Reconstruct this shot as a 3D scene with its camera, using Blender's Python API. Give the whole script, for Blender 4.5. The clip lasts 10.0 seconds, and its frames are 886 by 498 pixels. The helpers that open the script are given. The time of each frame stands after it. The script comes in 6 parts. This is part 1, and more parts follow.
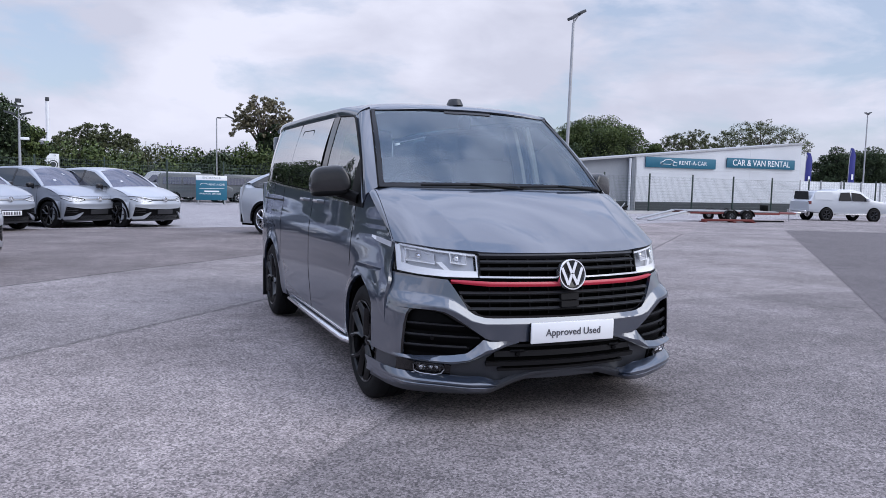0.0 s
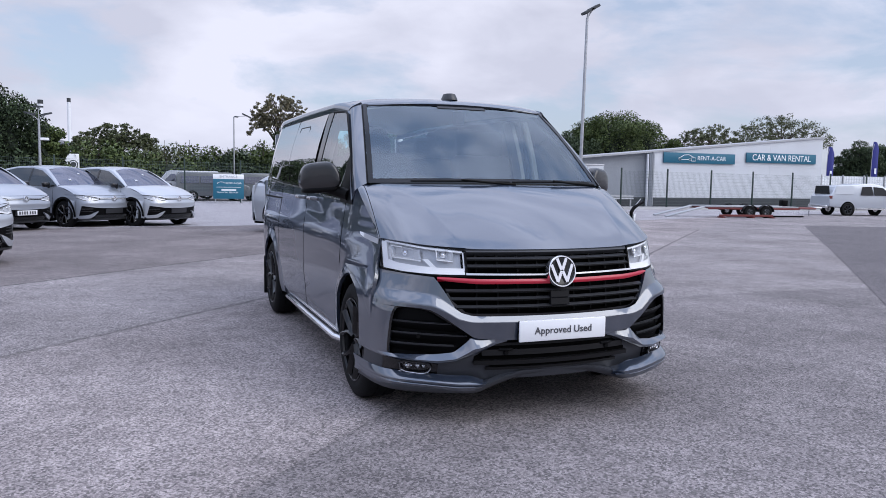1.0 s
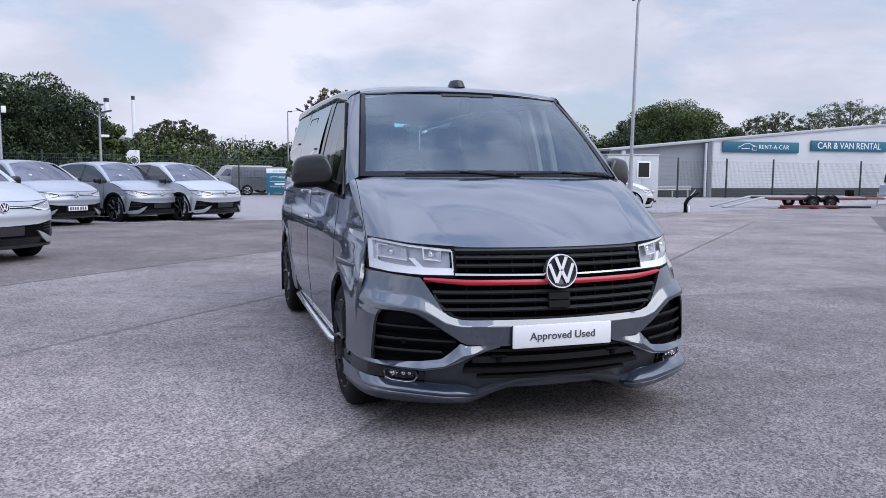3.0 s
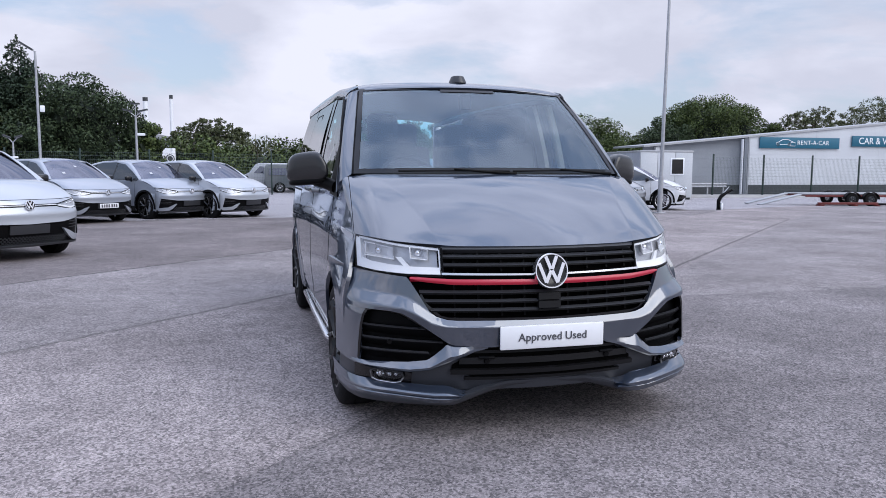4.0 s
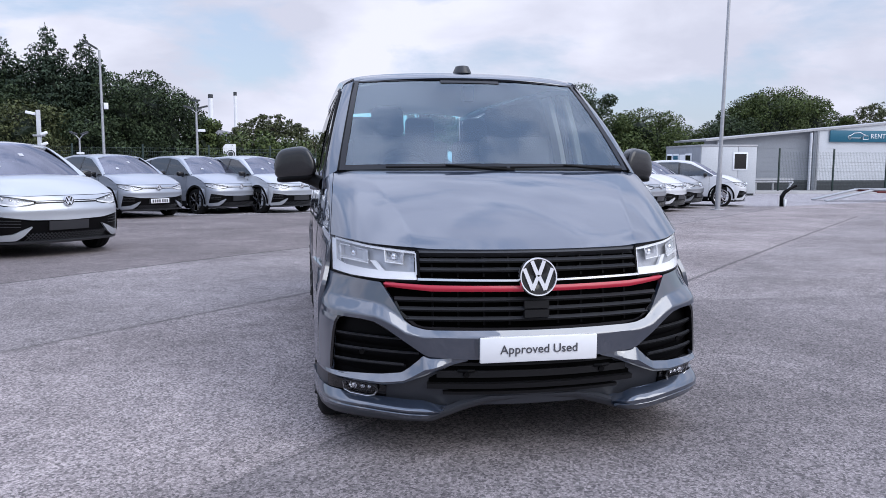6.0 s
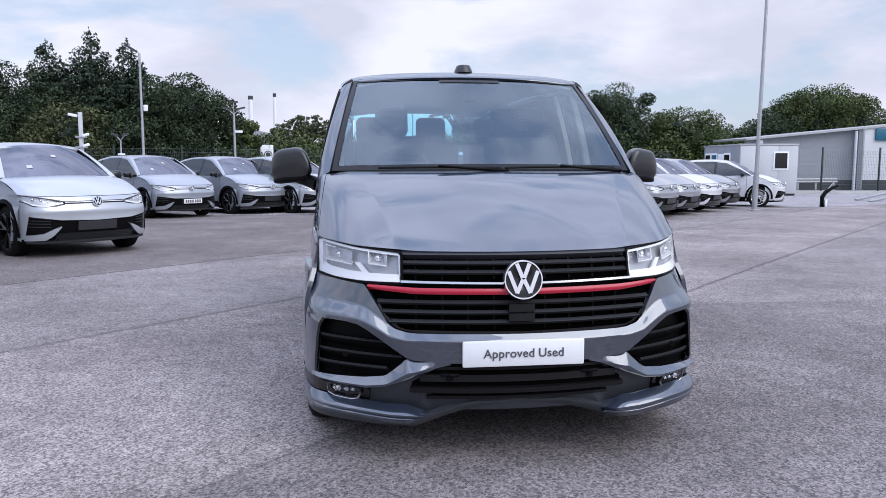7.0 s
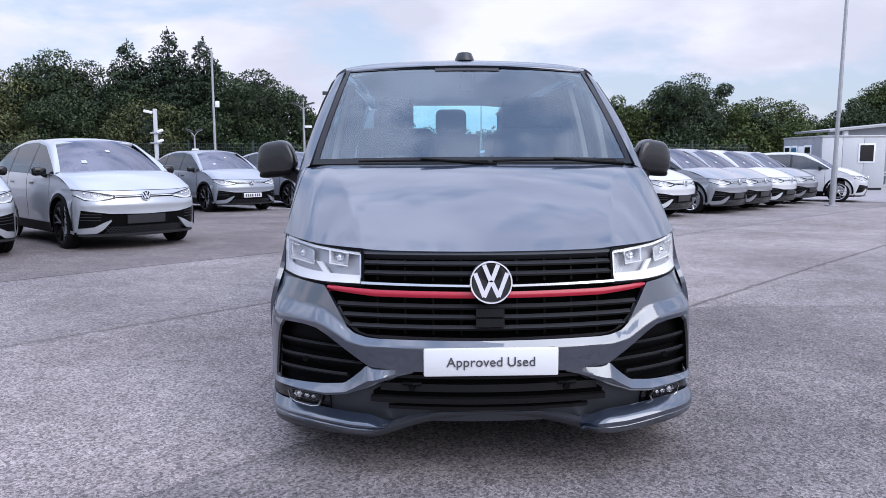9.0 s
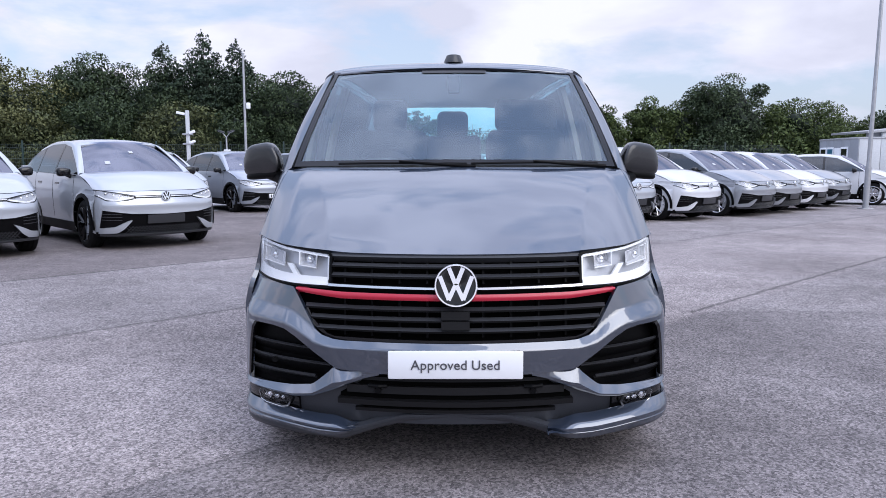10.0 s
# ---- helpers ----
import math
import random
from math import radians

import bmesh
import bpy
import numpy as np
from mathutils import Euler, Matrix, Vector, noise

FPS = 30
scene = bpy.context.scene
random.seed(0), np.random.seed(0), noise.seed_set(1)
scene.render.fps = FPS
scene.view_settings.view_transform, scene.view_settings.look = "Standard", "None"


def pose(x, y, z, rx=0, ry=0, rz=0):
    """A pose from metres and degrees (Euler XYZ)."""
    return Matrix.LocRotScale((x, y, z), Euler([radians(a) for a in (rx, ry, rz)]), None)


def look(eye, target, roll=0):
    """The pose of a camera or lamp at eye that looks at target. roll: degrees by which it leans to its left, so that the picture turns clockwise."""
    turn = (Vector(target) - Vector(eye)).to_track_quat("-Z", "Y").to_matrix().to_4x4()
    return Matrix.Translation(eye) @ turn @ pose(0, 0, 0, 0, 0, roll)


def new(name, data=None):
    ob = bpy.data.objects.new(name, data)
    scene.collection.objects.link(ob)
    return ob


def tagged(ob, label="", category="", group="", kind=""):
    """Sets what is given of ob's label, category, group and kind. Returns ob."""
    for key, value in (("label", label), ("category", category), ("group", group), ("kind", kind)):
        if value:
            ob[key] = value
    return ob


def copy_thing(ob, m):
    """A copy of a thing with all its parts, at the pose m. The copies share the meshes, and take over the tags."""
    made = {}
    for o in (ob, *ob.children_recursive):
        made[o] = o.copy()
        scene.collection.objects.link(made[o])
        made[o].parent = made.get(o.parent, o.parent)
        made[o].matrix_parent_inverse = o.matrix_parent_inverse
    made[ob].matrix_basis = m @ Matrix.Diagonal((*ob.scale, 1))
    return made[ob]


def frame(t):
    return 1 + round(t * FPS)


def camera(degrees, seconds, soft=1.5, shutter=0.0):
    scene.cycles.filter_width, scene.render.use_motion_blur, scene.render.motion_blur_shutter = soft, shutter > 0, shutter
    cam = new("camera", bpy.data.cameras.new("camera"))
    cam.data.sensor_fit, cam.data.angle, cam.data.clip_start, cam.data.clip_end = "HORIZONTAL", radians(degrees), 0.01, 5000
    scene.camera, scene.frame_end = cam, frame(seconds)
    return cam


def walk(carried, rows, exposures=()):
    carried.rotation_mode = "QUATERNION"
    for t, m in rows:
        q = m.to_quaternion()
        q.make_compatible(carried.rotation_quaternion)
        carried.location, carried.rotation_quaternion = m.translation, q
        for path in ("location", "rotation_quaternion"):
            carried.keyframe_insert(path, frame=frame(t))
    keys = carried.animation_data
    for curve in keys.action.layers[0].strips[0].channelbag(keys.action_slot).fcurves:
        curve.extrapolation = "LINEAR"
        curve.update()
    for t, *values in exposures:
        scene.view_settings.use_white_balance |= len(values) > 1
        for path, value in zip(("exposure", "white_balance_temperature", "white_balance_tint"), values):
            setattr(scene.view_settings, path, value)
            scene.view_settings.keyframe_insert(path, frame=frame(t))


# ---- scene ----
cam = camera(60.5, 10.0, 0.85)
PATH = [
    (0, (-2.241, -3.451, 1.283), (-1.458, -1.619, 1.108), 1.3),
    (0.5, (-2.158, -3.453, 1.287), (-1.393, -1.614, 1.108), 1.2),
    (1, (-2.055, -3.447, 1.277), (-1.318, -1.597, 1.094), 0.9),
    (1.5, (-1.981, -3.417, 1.275), (-1.272, -1.556, 1.088), 0.8),
    (2, (-1.877, -3.352, 1.274), (-1.2, -1.48, 1.079), 0.7),
    (2.5, (-1.758, -3.282, 1.277), (-1.119, -1.398, 1.077), 0.5),
    (4, (-1.396, -3.267, 1.281), (-0.886, -1.345, 1.069), 0.2),
    (4.5, (-1.309, -3.248, 1.275), (-0.837, -1.317, 1.06), 0.2),
    (5, (-1.219, -3.182, 1.269), (-0.78, -1.243, 1.05), 0.3),
    (5.5, (-1.1, -3.101, 1.281), (-0.699, -1.155, 1.057), 0.2),
    (7, (-0.739, -3.053, 1.289), (-0.481, -1.083, 1.064), -0.0),
    (7.5, (-0.635, -3.041, 1.288), (-0.424, -1.066, 1.058), -0.2),
    (8, (-0.527, -2.986, 1.277), (-0.361, -1.006, 1.044), -0.3),
    (8.5, (-0.391, -2.898, 1.278), (-0.272, -0.916, 1.041), -0.3),
    (9, (-0.28, -2.858, 1.283), (-0.213, -0.874, 1.043), -0.2),
    (9.5, (-0.127, -2.85, 1.294), (-0.109, -0.864, 1.055), -0.2),
    (10, (-0.02, -2.861, 1.289), (-0.039, -0.875, 1.052), -0.1),
]
walk(cam, [(t, look(eye, target, roll)) for t, eye, target, roll in PATH], [(0.0, -0.02, 6300, 10), (5.0, 0.06, 6350, 9), (10.0, 0.19, 6300, 11)])

# ---- world, sun, exposure ----
world = bpy.data.worlds.new("sky")
scene.world = world
world.use_nodes = True
wn, wl = world.node_tree.nodes, world.node_tree.links
wn.clear()
SUN_EL, SUN_AZ = 41.0, 138.0


def wnode(kind, **values):
    n = wn.new(kind)
    for k, v in values.items():
        n.inputs[k].default_value = v
    return n


w_out = wn.new("ShaderNodeOutputWorld")
w_bg = wn.new("ShaderNodeBackground")
w_sky = wn.new("ShaderNodeTexSky")
w_sky.sky_type = "NISHITA"
w_sky.sun_disc = False
w_sky.sun_elevation, w_sky.sun_rotation = radians(SUN_EL), radians(SUN_AZ)
w_sky.air_density, w_sky.dust_density, w_sky.ozone_density = 1.0, 1.5, 1.5
w_co = wn.new("ShaderNodeTexCoord")
w_map = wn.new("ShaderNodeMapping")
w_map.inputs["Scale"].default_value = (1.0, 1.0, 2.6)
w_map.inputs["Location"].default_value = (3.1, 0.4, 0.0)
w_n1 = wnode("ShaderNodeTexNoise", Scale=2.9, Detail=10.0, Roughness=0.55, Distortion=0.25)
w_n2 = wnode("ShaderNodeTexNoise", Scale=4.6, Detail=7.0, Roughness=0.5, Distortion=0.2)
w_r1 = wn.new("ShaderNodeValToRGB")
w_r1.color_ramp.elements[0].position, w_r1.color_ramp.elements[1].position = 0.43, 0.53
w_r2 = wn.new("ShaderNodeValToRGB")
w_r2.color_ramp.elements[0].position, w_r2.color_ramp.elements[1].position = 0.36, 0.64
w_r2.color_ramp.elements[0].color = (5.6, 5.7, 6.8, 1)
w_r2.color_ramp.elements[1].color = (7.55, 7.58, 8.75, 1)
w_mix = wn.new("ShaderNodeMixRGB")
w_tint = wn.new("ShaderNodeMixRGB")
w_tint.blend_type = "MIX"
w_tint.inputs[0].default_value = 0.55
w_tint.inputs[2].default_value = (5.8, 6.5, 8.3, 1)
# an overcast sky grows brighter towards the zenith
w_sep, w_up, w_lift = wn.new("ShaderNodeSeparateXYZ"), wn.new("ShaderNodeMapRange"), wn.new("ShaderNodeVectorMath")
w_lift.operation = "MULTIPLY"
w_up.data_type = "FLOAT_VECTOR"
w_up.inputs[7].default_value, w_up.inputs[8].default_value = (0.28, 0.28, 0.28), (1.0, 1.0, 1.0)
w_up.inputs[9].default_value, w_up.inputs[10].default_value = (1.0, 1.0, 1.0), (2.0, 2.15, 2.38)
for a, b in ((w_co.outputs["Generated"], w_map.inputs["Vector"]), (w_map.outputs[0], w_n1.inputs["Vector"]), (w_map.outputs[0], w_n2.inputs["Vector"]),
             (w_n1.outputs[0], w_r1.inputs[0]), (w_n2.outputs[0], w_r2.inputs[0]), (w_r1.outputs[0], w_mix.inputs[0]), (w_sky.outputs[0], w_tint.inputs[1]),
             (w_tint.outputs[0], w_mix.inputs[1]), (w_r2.outputs[0], w_mix.inputs[2]), (w_mix.outputs[0], w_lift.inputs[0]), (w_co.outputs["Generated"], w_sep.inputs[0]), (w_sep.outputs[2], w_up.inputs[6]), (w_up.outputs[1], w_lift.inputs[1]), (w_lift.outputs[0], w_bg.inputs[0]), (w_bg.outputs[0], w_out.inputs[0])):
    wl.new(a, b)
w_bg.inputs[1].default_value = 0.114

sun = new("sun", bpy.data.lights.new("sun", "SUN"))
sun.data.energy, sun.data.angle, sun.data.color = 1.65, radians(58), (1.0, 0.96, 0.92)
sun.matrix_world = look((0, 0, 0), (-math.sin(radians(SUN_AZ)) * math.cos(radians(SUN_EL)), -math.cos(radians(SUN_AZ)) * math.cos(radians(SUN_EL)), -math.sin(radians(SUN_EL))))
scene.view_settings.exposure = 0.0

# ---- materials ----


def material(name, color, rough=0.5, metal=0.0, coat=0.0, grain=0.0, scale=30.0, bump=0.0, vary=0.0, spec=0.5, emit=0.0, stain=0.0):
    """A principled surface with fine grain, broad stains, bump and a shade of its own per object."""
    m = bpy.data.materials.new(name)
    m.use_nodes = True
    nt = m.node_tree
    b = nt.nodes["Principled BSDF"]
    b.inputs["Base Color"].default_value = (*color, 1)
    b.inputs["Roughness"].default_value, b.inputs["Metallic"].default_value = rough, metal
    b.inputs["Coat Weight"].default_value, b.inputs["Coat Roughness"].default_value = coat, 0.03
    b.inputs["Specular IOR Level"].default_value = spec
    if emit:
        b.inputs["Emission Color"].default_value = (*color, 1)
        b.inputs["Emission Strength"].default_value = emit
    if not (grain or bump or vary or stain):
        return m
    co = nt.nodes.new("ShaderNodeTexCoord")
    last = nt.nodes.new("ShaderNodeRGB").outputs[0]
    last.default_value = (*color, 1)

    def noise_mul(sc, amount, detail, last):
        n = nt.nodes.new("ShaderNodeTexNoise")
        n.inputs["Scale"].default_value, n.inputs["Detail"].default_value = sc, detail
        nt.links.new(co.outputs["Object"], n.inputs["Vector"])
        r = nt.nodes.new("ShaderNodeMapRange")
        r.inputs["From Min"].default_value, r.inputs["From Max"].default_value = 0.3, 0.7
        r.inputs["To Min"].default_value, r.inputs["To Max"].default_value = 1 - amount, 1 + amount
        nt.links.new(n.outputs[0], r.inputs["Value"])
        x = nt.nodes.new("ShaderNodeVectorMath")
        x.operation = "SCALE"
        nt.links.new(last, x.inputs[0])
        nt.links.new(r.outputs[0], x.inputs["Scale"])
        return x.outputs[0], n.outputs[0]

    height = None
    if grain:
        last, height = noise_mul(scale, grain, 4, last)
    if stain:
        last, _ = noise_mul(scale / 25, stain, 5, last)
    if vary:
        info = nt.nodes.new("ShaderNodeObjectInfo")
        r = nt.nodes.new("ShaderNodeMapRange")
        r.inputs["To Min"].default_value, r.inputs["To Max"].default_value = 1 - vary, 1 + vary
        nt.links.new(info.outputs["Random"], r.inputs["Value"])
        x = nt.nodes.new("ShaderNodeVectorMath")
        x.operation = "SCALE"
        nt.links.new(last, x.inputs[0])
        nt.links.new(r.outputs[0], x.inputs["Scale"])
        last = x.outputs[0]
    nt.links.new(last, b.inputs["Base Color"])
    if bump:
        if height is None:
            _, height = noise_mul(scale, 0.1, 4, last)
        bp = nt.nodes.new("ShaderNodeBump")
        bp.inputs["Strength"].default_value, bp.inputs["Distance"].default_value = bump, 0.01
        nt.links.new(height, bp.inputs["Height"])
        nt.links.new(bp.outputs[0], b.inputs["Normal"])
    return m


def glass(name, tint, gloss=1.45, rough=0.0, sheen=(0.96, 0.98, 1.0)):
    """Thin glazing: a tinted clear pane with a Fresnel reflection."""
    m = bpy.data.materials.new(name)
    m.use_nodes = True
    nt = m.node_tree
    nt.nodes.remove(nt.nodes["Principled BSDF"])
    tr, gl = nt.nodes.new("ShaderNodeBsdfTransparent"), nt.nodes.new("ShaderNodeBsdfGlossy")
    fr, mx = nt.nodes.new("ShaderNodeFresnel"), nt.nodes.new("ShaderNodeMixShader")
    tr.inputs[0].default_value = (*tint, 1)
    gl.inputs["Roughness"].default_value = rough
    gl.inputs["Color"].default_value = (*sheen, 1)
    fr.inputs[0].default_value = gloss
    nt.links.new(fr.outputs[0], mx.inputs[0])
    nt.links.new(tr.outputs[0], mx.inputs[1])
    nt.links.new(gl.outputs[0], mx.inputs[2])
    nt.links.new(mx.outputs[0], nt.nodes["Material Output"].inputs[0])
    return m


PAINT = material("grey_paint", (0.026, 0.033, 0.049), 0.34, 0.1, 1.0, grain=0.03, scale=900)
PAINT.node_tree.nodes["Principled BSDF"].inputs["Coat IOR"].default_value = 2.2
PAINT.node_tree.nodes["Principled BSDF"].inputs["Coat Tint"].default_value = (0.84, 0.91, 1.0, 1)
SILVER = material("silver_paint", (0.45, 0.475, 0.515), 0.3, 0.35, 1.0, grain=0.03, scale=900)
BLUEGREY = material("blue_grey_paint", (0.33, 0.355, 0.405), 0.3, 0.35, 1.0, grain=0.03, scale=900)
MIDGREY = material("mid_grey_paint", (0.31, 0.325, 0.355), 0.3, 0.4, 1.0, grain=0.03, scale=900)
WHITE = material("white_paint", (0.62, 0.63, 0.66), 0.3, 0.0, 1.0, grain=0.02, scale=300)
DARKVAN = material("dark_van_paint", (0.09, 0.1, 0.11), 0.3, 0.2, 1.0, grain=0.03, scale=600)
BLACKGLOSS = material("gloss_black", (0.005, 0.005, 0.006), 0.1, 0.0, 0.0, spec=0.6)
MIRRORGREY = material("mirror_shell", (0.014, 0.0145, 0.016), 0.26, 0.0, 0.3, grain=0.1, scale=200)
PLASTIC = material("dark_plastic", (0.0035, 0.0035, 0.004), 0.45, spec=0.09, grain=0.15, scale=250, bump=0.05)
GREYPLASTIC = material("grey_plastic", (0.03, 0.031, 0.035), 0.34, spec=0.5, grain=0.15, scale=250, bump=0.05)
SATIN = material("satin_black", (0.009, 0.009, 0.01), 0.42, spec=0.2, grain=0.1, scale=250)
RIMBLACK = material("rim_black", (0.004, 0.004, 0.005), 0.16, spec=0.4)
DARKLIP = material("lip_grey", (0.034, 0.037, 0.045), 0.4, spec=0.5, grain=0.1, scale=250)
# near-black colour stands in for the shade within hollows and shut gaps
DEEP = material("cavity_shade", (0.002, 0.002, 0.002), 0.9, spec=0.05)
RUBBER = material("rubber", (0.005, 0.005, 0.0055), 0.75, spec=0.2, grain=0.2, scale=120, bump=0.15)
CHROME = material("chrome", (0.86, 0.86, 0.88), 0.16, 1.0)
STEEL = material("brushed_steel", (0.62, 0.62, 0.64), 0.22, 1.0, grain=0.06, scale=200)
ALLOY = material("bright_alloy", (0.6, 0.6, 0.62), 0.25, 1.0)
BADGECHROME = material("badge_chrome", (0.9, 0.9, 0.92), 0.1, 0.95)
RED = material("red_strip", (0.42, 0.012, 0.035), 0.3, coat=0.25)
LENSWHITE = material("lamp_light_guide", (0.93, 0.94, 0.96), 0.2, coat=0.5)
LAMPBOWL = material("lamp_bowl", (0.76, 0.77, 0.8), 0.22, 0.35)
LAMPGREY = material("lamp_housing", (0.5, 0.51, 0.54), 0.35, 0.3)
CLEAR = glass("clear_lens", (0.97, 0.98, 1.0), 1.35)
SCREEN = glass("windscreen_glass", (0.8, 0.95, 0.97), 2.2, sheen=(0.78, 0.9, 1.0))
PRIVACY = glass("privacy_glass", (0.06, 0.07, 0.075), 30.0, sheen=(1.0, 1.0, 1.0))
# matt black for a made-up sheet that stops reflections inside the privacy glass
ADDEDBACKING = material("tint_film", (0.006, 0.006, 0.007), 0.8, spec=0.1)
FRIT = material("ceramic_border", (0.009, 0.01, 0.013), 0.14, spec=0.28)
DOORGLASS = glass("door_glass", (0.88, 0.98, 1.0), 6.0)
SIDEGLASS = glass("side_glass", (0.66, 0.9, 0.93), 1.6)
CARGLASS = glass("car_glass", (0.16, 0.17, 0.25), 2.7, sheen=(0.84, 0.86, 1.0))
CARSIDE = glass("car_side_glass", (0.16, 0.18, 0.2), 1.9)
FABRIC = material("seat_fabric", (0.035, 0.035, 0.04), 0.9, grain=0.2, scale=300, bump=0.1)
DASH = material("dashboard", (0.055, 0.057, 0.062), 0.6, grain=0.1, scale=300, bump=0.05)
LINER = material("headliner", (0.4, 0.4, 0.4), 0.9, grain=0.05, scale=200)
PLATEWHITE = material("plate_white", (0.8, 0.81, 0.83), 0.35, coat=0.3)
INK = material("grey_ink", (0.07, 0.07, 0.08), 0.5)
TEAL = material("teal_sign", (0.012, 0.12, 0.19), 0.45, grain=0.04, scale=20)
SIGNWHITE = material("sign_white", (0.82, 0.84, 0.86), 0.5)
CLAD = material("pale_cladding", (0.6, 0.62, 0.65), 0.5, grain=0.05, scale=14, stain=0.05)
CABINGREY = material("cabin_steel", (0.52, 0.54, 0.56), 0.5, grain=0.06, scale=14, stain=0.06)
# plain grey, which also holds the shade of the recessed office wall
CLADGREYSHADE = material("grey_and_shaded_cladding", (0.26, 0.28, 0.31), 0.5, grain=0.05, scale=14, stain=0.08)
PLINTH = material("plinth_grey", (0.05, 0.055, 0.06), 0.8, grain=0.15, scale=10)
GALV = material("galvanised_steel", (0.4, 0.41, 0.43), 0.45, 0.6, grain=0.1, scale=12)
POSTGREEN = material("green_steel", (0.012, 0.03, 0.026), 0.5, grain=0.1, scale=30)
MESHGREEN = material("green_wire", (0.08, 0.11, 0.105), 0.5)
TRAILRED = material("red_trailer_paint", (0.14, 0.022, 0.02), 0.5, grain=0.2, scale=20, stain=0.1)
FLAGBLUE = material("flag_blue", (0.03, 0.035, 0.2), 0.8, grain=0.06, scale=8)
BARK = material("bark", (0.07, 0.055, 0.045), 0.9, grain=0.3, scale=12, bump=0.6)
CONCRETE = material("kerb_concrete", (0.32, 0.31, 0.3), 0.9, grain=0.15, scale=25, bump=0.2, stain=0.15)


def leaf_material(name, dark, light):
    m = bpy.data.materials.new(name)
    m.use_nodes = True
    nt = m.node_tree
    b = nt.nodes["Principled BSDF"]
    b.inputs["Roughness"].default_value = 0.6
    b.inputs["Specular IOR Level"].default_value = 0.25
    ge = nt.nodes.new("ShaderNodeNewGeometry")
    ra = nt.nodes.new("ShaderNodeValToRGB")
    ra.color_ramp.elements[0].color, ra.color_ramp.elements[1].color = (*dark, 1), (*light, 1)
    nt.links.new(ge.outputs["Random Per Island"], ra.inputs[0])
    nt.links.new(ra.outputs[0], b.inputs["Base Color"])
    return m


LEAFDARK = leaf_material("leaf_dark", (0.024, 0.04, 0.021), (0.075, 0.108, 0.05))
LEAFMID = leaf_material("leaf_mid", (0.038, 0.06, 0.02), (0.12, 0.16, 0.052))
LEAFBROWN = leaf_material("leaf_turning", (0.042, 0.054, 0.024), (0.12, 0.138, 0.056))
LEAFAUTUMN = leaf_material("leaf_autumn", (0.075, 0.085, 0.036), (0.185, 0.195, 0.08))
LEAFOLIVE = leaf_material("leaf_olive", (0.05, 0.062, 0.028), (0.16, 0.178, 0.088))
LEAFRUST = leaf_material("leaf_rust", (0.09, 0.09, 0.05), (0.3, 0.26, 0.17))
# near-black green paints the shade inside crowns and hedges
CROWNSHADE = leaf_material("crown_inner_shade", (0.013, 0.021, 0.011), (0.013, 0.021, 0.011))
NEEDLE = leaf_material("leaf_needle", (0.018, 0.033, 0.022), (0.058, 0.088, 0.052))


